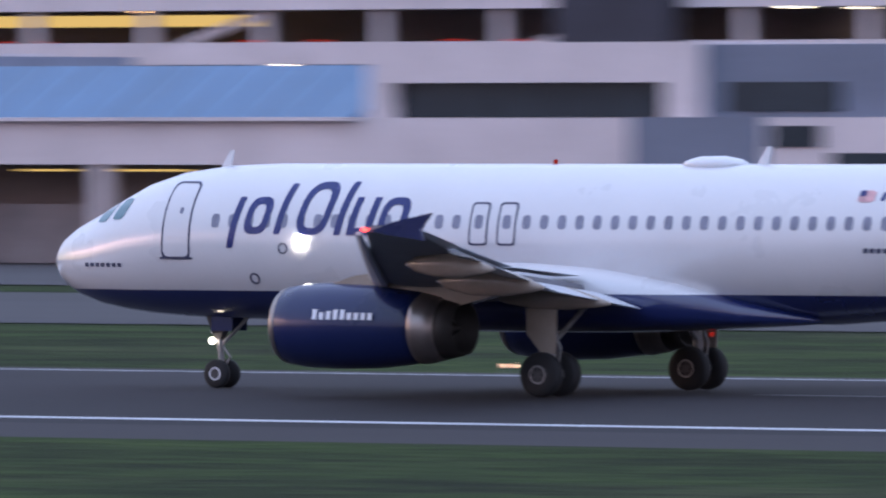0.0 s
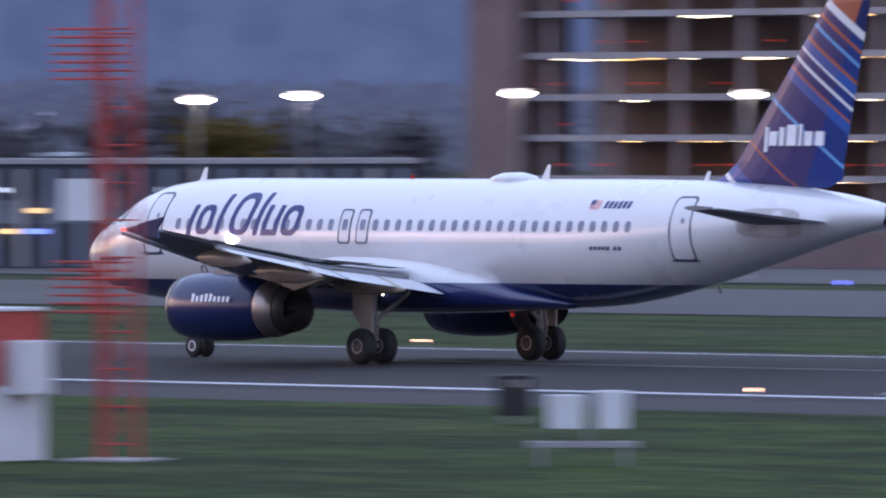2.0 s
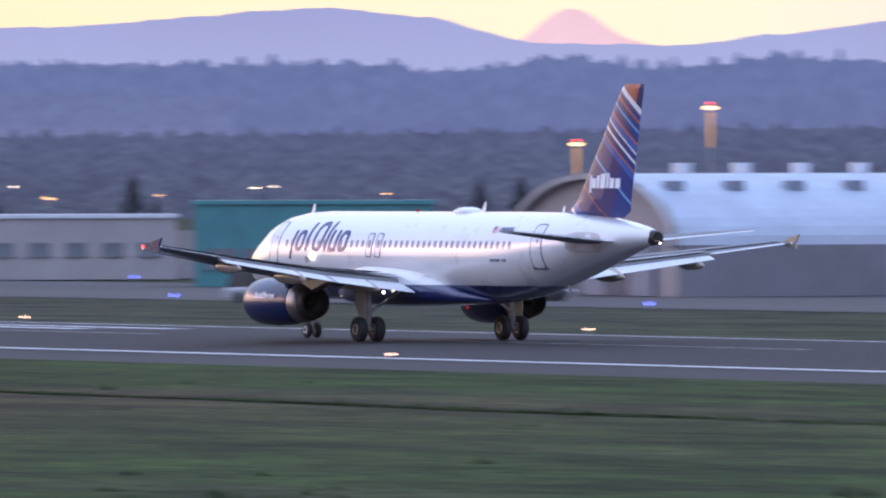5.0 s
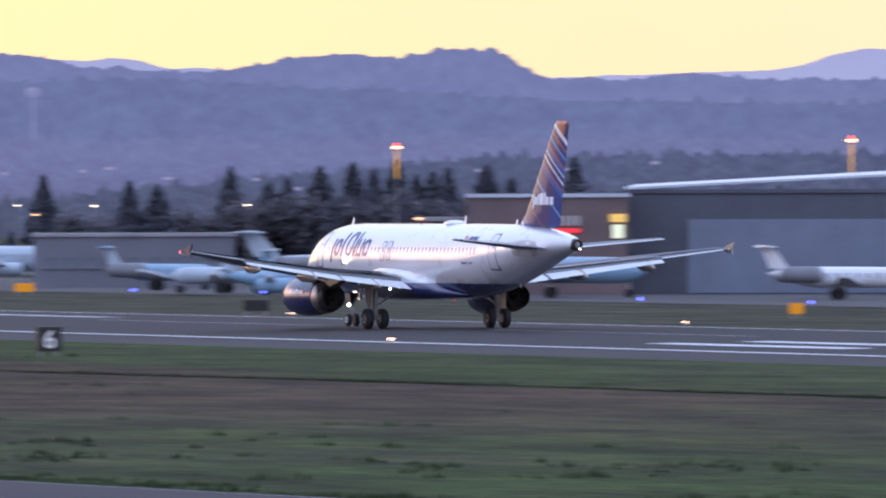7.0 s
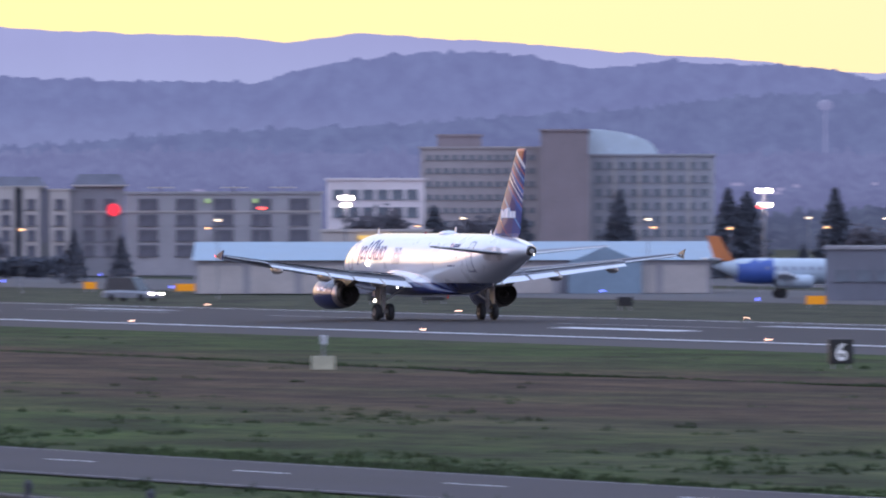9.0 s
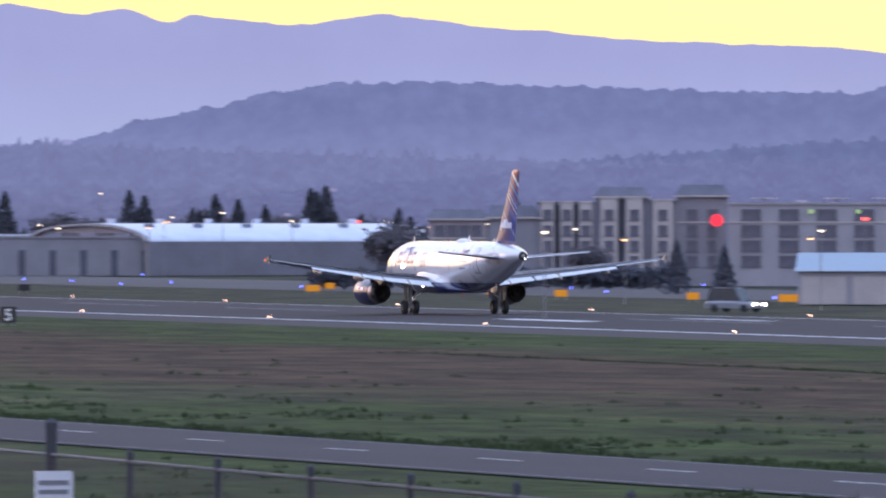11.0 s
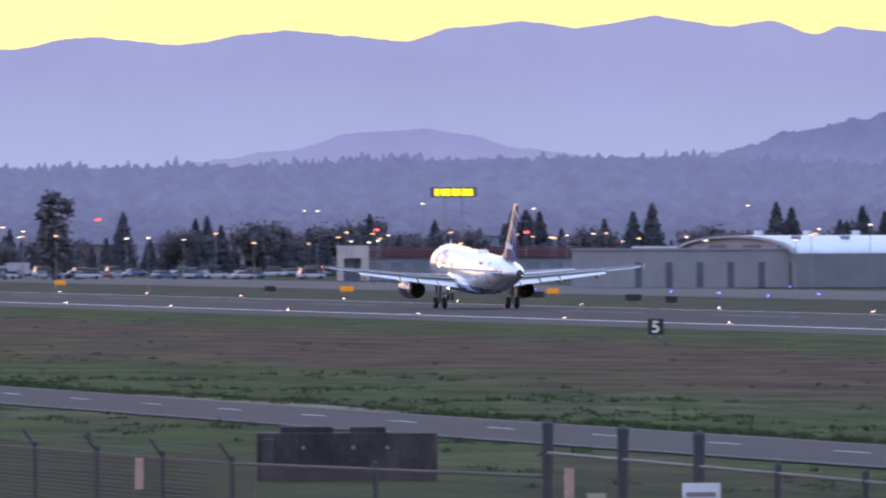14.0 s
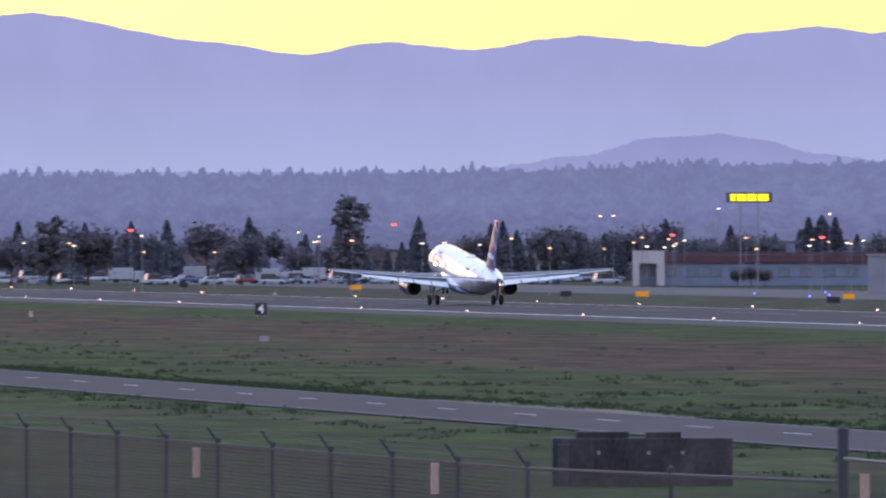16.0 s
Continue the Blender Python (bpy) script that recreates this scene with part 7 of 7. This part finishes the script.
field_box(45.85, 180, (("cabinet", 0.85, 0.9, 1.7, 0.1, M_PALE), ("cabinet", 0.7, 0.9, 1.8, 1.2, M_PALE), ("table", 2.6, 0.45, 0.6, 0.5, M_SLAB), ("leg", 0.12, -0.1, 0.45, -0.5, M_POLE), ("leg", 0.12, -0.1, 0.45, 1.5, M_POLE), ("strut", 0.08, 0.6, 0.9, 0.6, M_POLE)), "equipment_cabinet", "white cabinets on a low metal stand")
# the sign's lit face is a plain tan panel: its light is only colour
field_box(46.1, 205, (("sign_back", 0.95, 0.25, 1.35, 0, M_BLACK), ("lit_face", 0.6, 1.0, 1.25, 0.05, M_TAN), ("leg", 0.1, -0.1, 0.25, -0.3, M_POLE), ("leg", 0.1, -0.1, 0.25, 0.3, M_POLE)), "runway_sign", "black square runway sign seen edge on")
field_box(51.9, 178, (("post", 0.34, -0.1, 0.9, 0, M_DARKPOST), ("cap", 0.46, 0.9, 1.0, 0, M_POLE)), "monitor_post", "grey monitor post in the grass")
field_box(50.62, 182, (("post", 0.34, -0.1, 1.0, 0, M_DARKPOST), ("cap", 0.46, 1.0, 1.08, 0, M_POLE)), "monitor_post", "grey monitor post in the grass")
field_box(71.58, 172, (("box", 1.15, 0.05, 0.72, 0, M_BOXY := make_mat("yellowed_box_paint", (0.45, 0.42, 0.30), 0.7, 0, 0.2, 2, 20)), ("post", 0.1, 0.72, 1.55, 0.0, M_POLE), ("vane", 0.28, 1.3, 1.75, 0.02, M_PALE)), "marker_box", "weathered yellowish box with a short post")
field_box(79.98, 150, (("box", 0.7, 0.0, 0.4, 0, M_SLAB),), "marker_box", "low dark utility box in the grass")
field_box(81.2, 175, (("box", 0.35, 0.0, 0.6, 0, M_BOXY),), "marker_box", "small pale utility box in the grass")

# ---- perimeter fence on the bank ----


def rail_z(x):
    """Top rail: follows the bank, steps up at the gate."""
    if x < -85.3:
        return 5.66 + (x + 85.3) * 0.0045
    return 5.66 + (x + 85.3) * 0.0118 if x < -74.3 else 5.955


def perimeter_fence():
    y0 = 17.2
    t = thing("perimeter_fence", "chain-link fence with barbed-wire arms on a grass bank", "fence")
    post = mesh_of("post", *tube((0, 0, -2.4), (0, 0, 0.03), 0.021, n=10), M_FENCE)
    gate = mesh_of("gate_post", *tube((0, 0, -2.6), (0, 0, 0.30), 0.038, n=12), M_FENCE)
    arm = mesh_of("arm", *tube((0, 0, 0.01), (-0.03, -0.10, 0.16), 0.012, n=8), M_FENCE)
    cap = mesh_of("cap", *turned([(0.02, 0.026), (0.05, 0.023), (0.07, 0.008)], 10, "z"), M_FENCE)
    gcap = mesh_of("gate_cap", *turned([(0.29, 0.043), (0.33, 0.041), (0.36, 0.01)], 12, "z"), M_FENCE)
    xs = [-85.3 - 2.9 * i for i in range(22)] + [-79.9] + [-67.7 + 2.2 * i for i in range(14)]
    for x in xs:
        p = part("post", post, None, t, at=Matrix.Translation((x, y0, rail_z(x))))
        if x < -85.0:
            part("arm", arm, None, p)
        part("cap", cap, None, p)
    for x in (-74.2, -71.95, -69.8):
        p = part("gate_post", gate, None, t, "thick steel gate post", at=Matrix.Translation((x, y0, 5.83)))
        part("cap", gcap, None, p)
    xa, xb = min(xs), max(xs)
    part("top_rail", tube((xa, y0, rail_z(xa)), (-85.3, y0, 5.66), 0.011, n=8), M_FENCE, t)
    part("top_rail", tube((-85.3, y0, 5.66), (-74.3, y0, rail_z(-74.31)), 0.013, n=8), M_FENCE, t)
    part("top_rail", tube((-74.2, y0, 5.955), (xb, y0, 5.90), 0.012, n=8), M_RAIL, t, "paler galvanised rail")
    for k in range(3):
        part("barbed_wire", tube((xa, y0 - 0.03 - 0.03 * k, rail_z(xa) + 0.06 + 0.045 * k), (-85.3, y0 - 0.03 - 0.03 * k, rail_z(-85.3) + 0.06 + 0.045 * k), 0.004, n=4), M_FENCE, t)
    vs, fs = [], []
    step, top = 0.035, 2.2
    for i in range(int((xb - xa) / step)):
        for s in (1, -1):
            x = xa + step * i
            k = len(vs)
            wd = 0.013 if x < -85.3 else 0.006
            dx = s * top * 0.5
            x2 = min(max(x + dx, xa), xb)
            vs += [(x, y0 - 0.03, rail_z(x) - top), (x + wd, y0 - 0.03, rail_z(x) - top), (x2 + wd, y0 - 0.03, rail_z(x2)), (x2, y0 - 0.03, rail_z(x2))]
            fs.append((k, k + 1, k + 2, k + 3))
    part("mesh_wire", (vs, fs), M_FENCE, t, "thin woven wire")
    for b, z0, z1, w, m, lb in ((80.285, 5.27, 5.55, 0.062, M_PLATE, "narrow white and orange plate"), (79.03, 5.38, 5.64, 0.062, M_PLATE, "narrow white and orange plate"), (76.77, 5.6, 5.87, 0.06, M_PLATE, "narrow pale plate"), (76.0, 5.45, 5.86, 0.25, M_SHELTERW, "white notice plate"), (76.6, 5.55, 5.72, 0.13, M_BOXY, "yellow tag plate")):
        x = bearing(b, y0)
        k = w / max(0.2, math.cos(radians(b)))
        pl = part("notice_plate", boxes((x - 0.01, x + 0.01, y0 - 0.06 - w, y0 - 0.06, z0, z1)), m, t, lb)
        if w > 0.2:
            for q in range(4):
                part("text_bar", boxes((x + 0.0105, x + 0.014, y0 - 0.04 - w, y0 - 0.09, z1 - 0.09 - 0.06 * q, z1 - 0.06 - 0.06 * q)), M_POLE, pl)


M_FENCE = make_mat("weathered_fence_steel", (0.045, 0.046, 0.055), 0.85, 0.0, 0.3, 2, 30)
M_RAIL = make_mat("dull_galvanised_rail", (0.12, 0.125, 0.13), 0.7, 0, 0.3, 2, 30)
M_PLATE = make_mat("white_orange_plate", (0.50, 0.33, 0.26), 0.6, 0, 0.3, 3, 20)
perimeter_fence()


def old_block():
    b, r = 78.0, 352.0
    t = thing("concrete_bunker", "dark stained low concrete block in the grass", "bunker", at=at_bearing(b, r, z=-0.42))
    part("wall", boxes((-2.9, 2.9, 0, 1.6, -0.05, 1.55), bevel=0.05), M_STAIN, t)
    part("cap", boxes((-2.15, -0.45, 0.1, 1.5, 1.5, 1.75), bevel=0.04), M_STAIN, t)
    part("cap", boxes((0.1, 1.25, 0.1, 1.5, 1.5, 1.74), bevel=0.04), M_STAIN, t)
    part("buttress", boxes((-2.75, -2.35, -0.25, 0.02, -0.05, 1.35), bevel=0.03), M_STAIN, t)
    for x in (-1.4, 0.2, 1.3):
        part("vent", boxes((x - 0.05, x + 0.05, -0.03, 0.01, 1.02, 1.13)), M_POLE, t)


M_STAIN = make_mat("stained_dark_concrete", (0.015, 0.015, 0.021), 0.9, 0, 0.7, 1.1, 9, bump=0.3, tint=(0.075, 0.062, 0.066), stretch=(1, 1, 0.45))
old_block()

# ---- rough grass tufts along the road and the worn strip ----


def drain_y(x):
    return 182.0 + 5.0 * noise.noise((x * 0.009, 3.1, 0)) + 1.2 * noise.noise((x * 0.05, 1.7, 0)) + 0.02 * (x + 400)


def drain():
    xs = [-560 + 3.0 * i for i in range(116)]
    vs = [(x, drain_y(x) + o * max(0.04, 0.45 + 1.3 * noise.noise((x * 0.045, 2.0, 5))) + 0.3 * noise.noise((x * 0.2, o, 5)), z) for o, z in ((-1.9, -0.4145), (0, -0.4115), (1.9, -0.4145)) for x in xs]
    n = len(xs)
    fs = [(j * n + i, j * n + i + 1, (j + 1) * n + i + 1, (j + 1) * n + i) for j in range(2) for i in range(n - 1)]
    tagged(new("drain", mesh_of("drain", vs, fs, M_MUD, True)), "narrow dark muddy drain winding through grass", "drain", kind="structure")


M_MUD = make_mat("dark_mud", (0.014, 0.019, 0.010), 1.0, 0, 0.4, 0.5, 6, spec=0.0)
drain()


def tufts():
    rnd = random.Random(31)
    vs, fs = [], []
    for q in range(12000):
        x = -rnd.uniform(230, 1150) if rnd.random() < 0.75 else -rnd.uniform(230, 620)
        kind = rnd.random()
        if kind < 0.34:
            y = road_mid(x) + 6.3 + abs(rnd.gauss(0, 1.6))
        elif kind < 0.66:
            y = road_mid(x) + 8 + abs(rnd.gauss(0, 16))
        elif kind < 0.80:
            y = road_mid(x) - 6.4 - abs(rnd.gauss(0, 9))
        else:
            y = rnd.uniform(115, 205)
        n1 = noise.noise((x * 0.05, y * 0.12, 4)) + 0.5 * noise.noise((x * 0.3, y * 0.5, 9))
        if kind > 0.93:
            # a shallow drain with rank growth runs through the near grass
            x = -rnd.uniform(215, 640)
            y = drain_y(x) + rnd.gauss(0, 0.3)
        elif n1 < (-0.3 if kind < 0.34 else 0.12 if kind < 0.8 else 0.3):
            continue
        w = rnd.uniform(0.18, 0.5) * (1 + max(n1, 0))
        h = rnd.uniform(0.10, 0.28) * (1 + max(n1, 0)) * (0.7 if kind > 0.8 else 1)
        for i in range(18):
            a, d = rnd.uniform(0, 6.283), w * math.sqrt(rnd.random())
            ox, oy, c = d * math.cos(a) * 1.5, d * math.sin(a), rnd.uniform(0, 6.283)
            s = rnd.uniform(0.03, 0.08)
            k = len(vs)
            top = h * (1.1 - d / w) * rnd.uniform(0.6, 1.1)
            vs += [(x + ox - s * math.cos(c), y + oy - s * math.sin(c), -0.46), (x + ox + s * math.cos(c), y + oy + s * math.sin(c), -0.46), (x + ox + rnd.gauss(0, 0.08), y + oy + rnd.gauss(0, 0.08), -0.40 + top)]
            fs.append((k, k + 1, k + 2))
    ob = new("grass_tufts", mesh_of("grass_tufts", vs, fs, M_TUFT))
    tagged(ob, "rough dark green grass tufts beside the road", "grass", kind="stuff")


M_TUFT = make_mat("tuft_grass", (0.036, 0.056, 0.018), 0.95, 0, 0.5, 0.15, 3)
tufts()

# ---- vehicles on the apron ----


def vehicle(name, label, paint, l, h, w, cab, at, box=False, lit=False, group="parked vehicles"):
    t = thing(name, label, "car" if not box else "truck", group, at=at)
    zb = 0.35
    if box:
        part("body", boxes((-l / 2, l * 0.18, -w / 2, w / 2, zb + 0.3, h), bevel=0.05), paint, t)
        part("cab", boxes((l * 0.2, l / 2, -w / 2 + 0.05, w / 2 - 0.05, zb, h * 0.78), bevel=0.12), M_CAR[0], t)
        part("windscreen", boxes((l * 0.5 - 0.02, l / 2 + 0.02, -w / 2 + 0.2, w / 2 - 0.2, h * 0.45, h * 0.7)), M_PANE, t)
    else:
        rings = []
        for x, zt, ww in ((-l / 2, 0.8, 0.86), (-l / 2 + 0.15, 0.95, 0.96), (-l * 0.12, 1.0, 1.0), (l * 0.22, 0.95, 1.0), (l / 2 - 0.2, 0.8, 0.95), (l / 2, 0.65, 0.82)):
            rings.append([(x, w / 2 * ww * c, zb + (zt - zb) * s) for c, s in ((-1, 0), (-1, 0.7), (-0.9, 1), (0.9, 1), (1, 0.7), (1, 0))])
        part("body", loft(rings), paint, t)
        rings = []
        for x, zt, ww in ((-l * 0.46 if h > 1.6 else -l * 0.36, 0.98, 0.9), (-l * 0.40 if h > 1.6 else -l * 0.2, h, 0.76), (l * 0.08, h, 0.76), (l * 0.24, 0.98, 0.9)):
            rings.append([(x, w / 2 * ww * c, 0.9 + (zt - 0.9) * s) for c, s in ((-1, 0), (-0.95, 1), (0.95, 1), (1, 0))])
        part("cabin", loft(rings), M_PANE, t)
        part("roof", boxes((-l * 0.34 if h > 1.6 else -l * 0.18, l * 0.07, -w * 0.36, w * 0.36, h + 0.002, h + 0.05), bevel=0.02), paint, t)
    for x in (-l * 0.3, l * 0.31):
        for s in (-1, 1):
            part("wheel", turned([(-0.1, 0.2), (-0.1, 0.34), (0.1, 0.34), (0.1, 0.2)], 14, "y", (x, s * (w / 2 - 0.1), 0.34)), M_TYRE, t)
    for s in (-1, 1):
        part("headlight", boxes((l / 2 - 0.02, l / 2 + 0.03, s * w * 0.36 - 0.15, s * w * 0.36 + 0.15, 0.6, 0.78)), G_FLOOD if lit else M_PALE, t)
    return t


def park_all():
    rnd = random.Random(77)
    base = [vehicle("parked_car", "parked %s car beyond the airfield" % c, M_CAR[i], 4.5, 1.45, 1.8, 0, at_bearing(79.0 + 0.2 * i, 2010, 90)) for i, c in enumerate(("white", "silver", "dark", "blue", "red"))]
    vans = [vehicle("parked_van", "parked white van beyond the airfield", M_CAR[0], 5.0, 2.0, 2.0, 0, at_bearing(78.8, 2000, 80)), vehicle("box_truck", "white box truck beyond the airfield", M_CAR[0], 6.5, 2.8, 2.3, 0, at_bearing(80.7, 2080, 10), True)]
    for q in range(170):
        b, r = rnd.uniform(78.1, 82.3), rnd.uniform(1960, 2230)
        k = rnd.random()
        copy_thing(rnd.choice(base) if k < 0.72 else (vans[0] if k < 0.96 else vans[1]), at_bearing(b, r, rnd.choice((0, 90, 180, 20))))
    for q in range(26):
        b = rnd.choice((rnd.uniform(60.3, 62), rnd.uniform(55.5, 57.4), rnd.uniform(52.2, 54)))
        copy_thing(rnd.choice(base + vans), at_bearing(b, 880 if b > 65 else 700, rnd.choice((0, 180, 15))))
    vehicle("service_van", "pale service van with lit headlights on the apron", M_CAR[1], 5.2, 2.1, 2.0, 0, at_bearing(72.58, 960, -35), False, True)
    vehicle("fuel_truck", "olive fuel truck on the apron", M_BOXY, 8.5, 3.0, 2.4, 0, at_bearing(56.25, 650, 5), True)
    vehicle("tank_truck", "white tanker truck on the apron", M_CAR[0], 9, 2.8, 2.4, 0, at_bearing(61.05, 690, 5), True)


park_all()

# ---- parked aircraft ----


def parked_plane(label, at, length, dia, body, tail_paint, t_tail, wing_low, engines="rear"):
    t = thing("parked_airplane", label, "airplane", "parked aircraft", at=at)
    zc = dia * 0.5 + dia * 0.55
    rings = []
    for k, rr in ((0.0, 0.05), (0.02, 0.35), (0.06, 0.72), (0.12, 0.98), (0.2, 1.0), (0.7, 1.0), (0.82, 0.8), (0.93, 0.4), (1.0, 0.08)):
        up = dia * 0.22 * max(0, k - 0.65) / 0.35
        rings.append([(length / 2 - k * length, dia / 2 * rr * math.cos(a), zc + up + dia / 2 * rr * math.sin(a)) for a in [2 * math.pi * i / 20 for i in range(20)]])
    part("fuselage", loft(rings), body, t, smooth=True)
    fh = dia * 1.0
    x0 = -length * 0.36
    v = [(x0, -0.12, zc + dia * 0.4), (-length * 0.49, -0.12, zc + dia * 0.45), (-length * 0.54, -0.1, zc + dia * 0.4 + fh), (-length * 0.46, -0.1, zc + dia * 0.4 + fh)]
    v += [(x, -y, z) for x, y, z in v]
    box_f = [(0, 1, 2, 3), (7, 6, 5, 4), (0, 4, 5, 1), (1, 5, 6, 2), (2, 6, 7, 3), (3, 7, 4, 0)]
    part("fin", (v, box_f), tail_paint, t, "coloured tail fin")
    zt = zc + dia * 0.4 + (fh if t_tail else 0.1)
    for s in (-1, 1):
        v = [(-length * 0.44, 0, zt), (-length * 0.54, 0, zt), (-length * 0.56, s * length * 0.16, zt + 0.1), (-length * 0.52, s * length * 0.16, zt + 0.1)]
        part("tailplane", (v + [(x, y, z + 0.14) for x, y, z in v], box_f), body, t)
        zw = zc - dia * 0.35 if wing_low else zc + dia * 0.5
        v = [(length * 0.1, s * dia * 0.3, zw), (-length * 0.08, s * dia * 0.3, zw), (-length * 0.12, s * length * 0.42, zw + 0.6), (-length * 0.06, s * length * 0.42, zw + 0.6)]
        part("wing", (v + [(x, y, z + 0.25) for x, y, z in v], box_f), M_PALE, t)
        ex, ey, ez = (-length * 0.3, s * dia * 0.75, zc + dia * 0.15) if engines == "rear" else (length * 0.04, s * length * 0.14, zw - 0.1)
        part("engine", turned([(ex - 1.6, 0.35), (ex - 1.2, 0.6), (ex + 1.2, 0.62), (ex + 1.5, 0.5)], 16, "x", (0, ey, ez)), M_GREY if engines == "rear" else body, t, smooth=True)
        part("main_wheel", turned([(-0.15, 0.2), (-0.15, 0.45), (0.15, 0.45), (0.15, 0.2)], 16, "y", (-length * 0.05, s * dia * 0.7, 0.45)), M_TYRE, t)
        part("gear_leg", tube((-length * 0.05, s * dia * 0.7, 0.4), (-length * 0.05, s * dia * 0.5, zc - dia * 0.2), 0.1), M_STEEL, t)
    part("nose_wheel", turned([(-0.2, 0.2), (-0.2, 0.35), (0.2, 0.35), (0.2, 0.2)], 14, "y", (length * 0.4, 0, 0.35)), M_TYRE, t)
    part("nose_leg", tube((length * 0.4, 0, 0.3), (length * 0.4, 0, zc - dia * 0.3), 0.08), M_STEEL, t)
    n = int(length * 0.55 / 0.8)
    wm = shared("cabin_window_unit", boxes((-0.14, 0.14, -0.02, 0.02, -0.18, 0.18)), M_WINDOW)
    for i in range(n):
        part("cabin_window", wm, None, t, at=Matrix.Translation((length * 0.33 - 0.8 * i, -dia / 2 * 0.985, zc + dia * 0.12)))
    part("cockpit_glass", boxes((length * 0.425, length * 0.455, -dia * 0.26, dia * 0.26, zc + dia * 0.16, zc + dia * 0.3)), M_GLASS, t)
    return t


M_GREYBODY = make_mat("pale_grey_body_paint", (0.42, 0.49, 0.56), 0.35, 0, 0.1, 0.5, 10)
M_ORANGE_TAIL = make_mat("orange_tail_paint", (0.5, 0.16, 0.05), 0.4, 0, 0.2, 0.5, 10)
M_BLUE_BAND = make_mat("deep_blue_body_paint", (0.05, 0.10, 0.34), 0.35, 0, 0.15, 0.5, 10)
M_BLUE_BODY = make_mat("pale_blue_body_paint", (0.23, 0.37, 0.50), 0.35, 0, 0.1, 0.5, 10)
parked_plane("parked white jet with a high T-tail", at_bearing(67.24, 900, -6), 18, 2.0, M_GREYBODY, M_GREYBODY, True, True)
parked_plane("parked pale jet with a T-tail behind another", at_bearing(66.93, 935, 0), 12.5, 1.7, M_GREYBODY, M_GREYBODY, True, True)
parked_plane("parked small pale propeller plane", at_bearing(67.72, 885, 12), 7.5, 1.25, M_BLUE_BODY, M_GREYBODY, False, True, "wing")
jet = parked_plane("parked white jet with an orange tail and blue rear", at_bearing(69.15, 985, 8), 13.5, 2.3, M_GREYBODY, M_ORANGE_TAIL, False, True, "wing")
part("blue_band", turned([(-4.6, 1.0), (-3.0, 1.17), (-1.4, 1.165), (-0.8, 1.0)], 20, "x", (0, 0, 2.46)), M_BLUE_BAND, jet, "deep blue band round the rear fuselage", smooth=True)
parked_plane("parked pale blue twin beside the terminal wing", at_bearing(68.28, 930, -14), 9.5, 1.45, M_BLUE_BODY, M_GREYBODY, True, True)
parked_plane("parked small white jet near the terminal wing", at_bearing(67.98, 900, 160), 8.5, 1.4, M_GREYBODY, M_BLUE_BODY, True, True)
parked_plane("parked pale blue jet by the hangar", at_bearing(66.2, 850, -4), 13.6, 2.05, M_BLUE_BODY, M_BLUE_BODY, True, True)
parked_plane("parked small white business jet", at_bearing(64.7, 830, 10), 12, 1.6, M_WHITE, M_WHITE, True, True)


def steam():
    """A drifting wisp of steam above a far works, as thin see-through puffs."""
    m = bpy.data.materials.new("thin_steam")
    m.use_nodes = True
    nt = m.node_tree
    nt.nodes.clear()
    d, tr, mx, o = nt.nodes.new("ShaderNodeBsdfDiffuse"), nt.nodes.new("ShaderNodeBsdfTransparent"), nt.nodes.new("ShaderNodeMixShader"), nt.nodes.new("ShaderNodeOutputMaterial")
    d.inputs[0].default_value = (0.85, 0.82, 0.88, 1)
    mx.inputs[0].default_value = 0.085
    nt.links.new(tr.outputs[0], mx.inputs[1])
    nt.links.new(d.outputs[0], mx.inputs[2])
    nt.links.new(mx.outputs[0], o.inputs[0])
    t = thing("chimney", "thin chimney trailing a pale wisp of steam", "chimney", at=at_bearing(55.78, 1000))
    part("stack", tube((0, 0, -0.1), (0, 0, 5.2), 0.35, 0.28, 12), M_SLAB, t)
    rnd = random.Random(6)
    for q in range(30):
        k = q / 29
        bm = bmesh.new()
        bmesh.ops.create_icosphere(bm, subdivisions=2, radius=0.30 + 0.55 * k)
        for v in bm.verts:
            v.co *= 1 + 0.35 * noise.noise(v.co * 1.5 + Vector((q * 3, 0, 0)))
        part("steam_puff", bm, m, t, "pale translucent steam puff", at=Matrix.Translation((3.6 * k ** 1.3 + rnd.gauss(0, 0.2 + 0.3 * k), rnd.gauss(0, 0.3), 5.3 + 5.6 * k + rnd.gauss(0, 0.2))), smooth=True)


steam()



def motions():
    walk(airliner, [(t, pose(-s + A0 - 13.0, MID, 0, 0, q, 0)) for t, s, q in PLANE_ROWS])


motions()
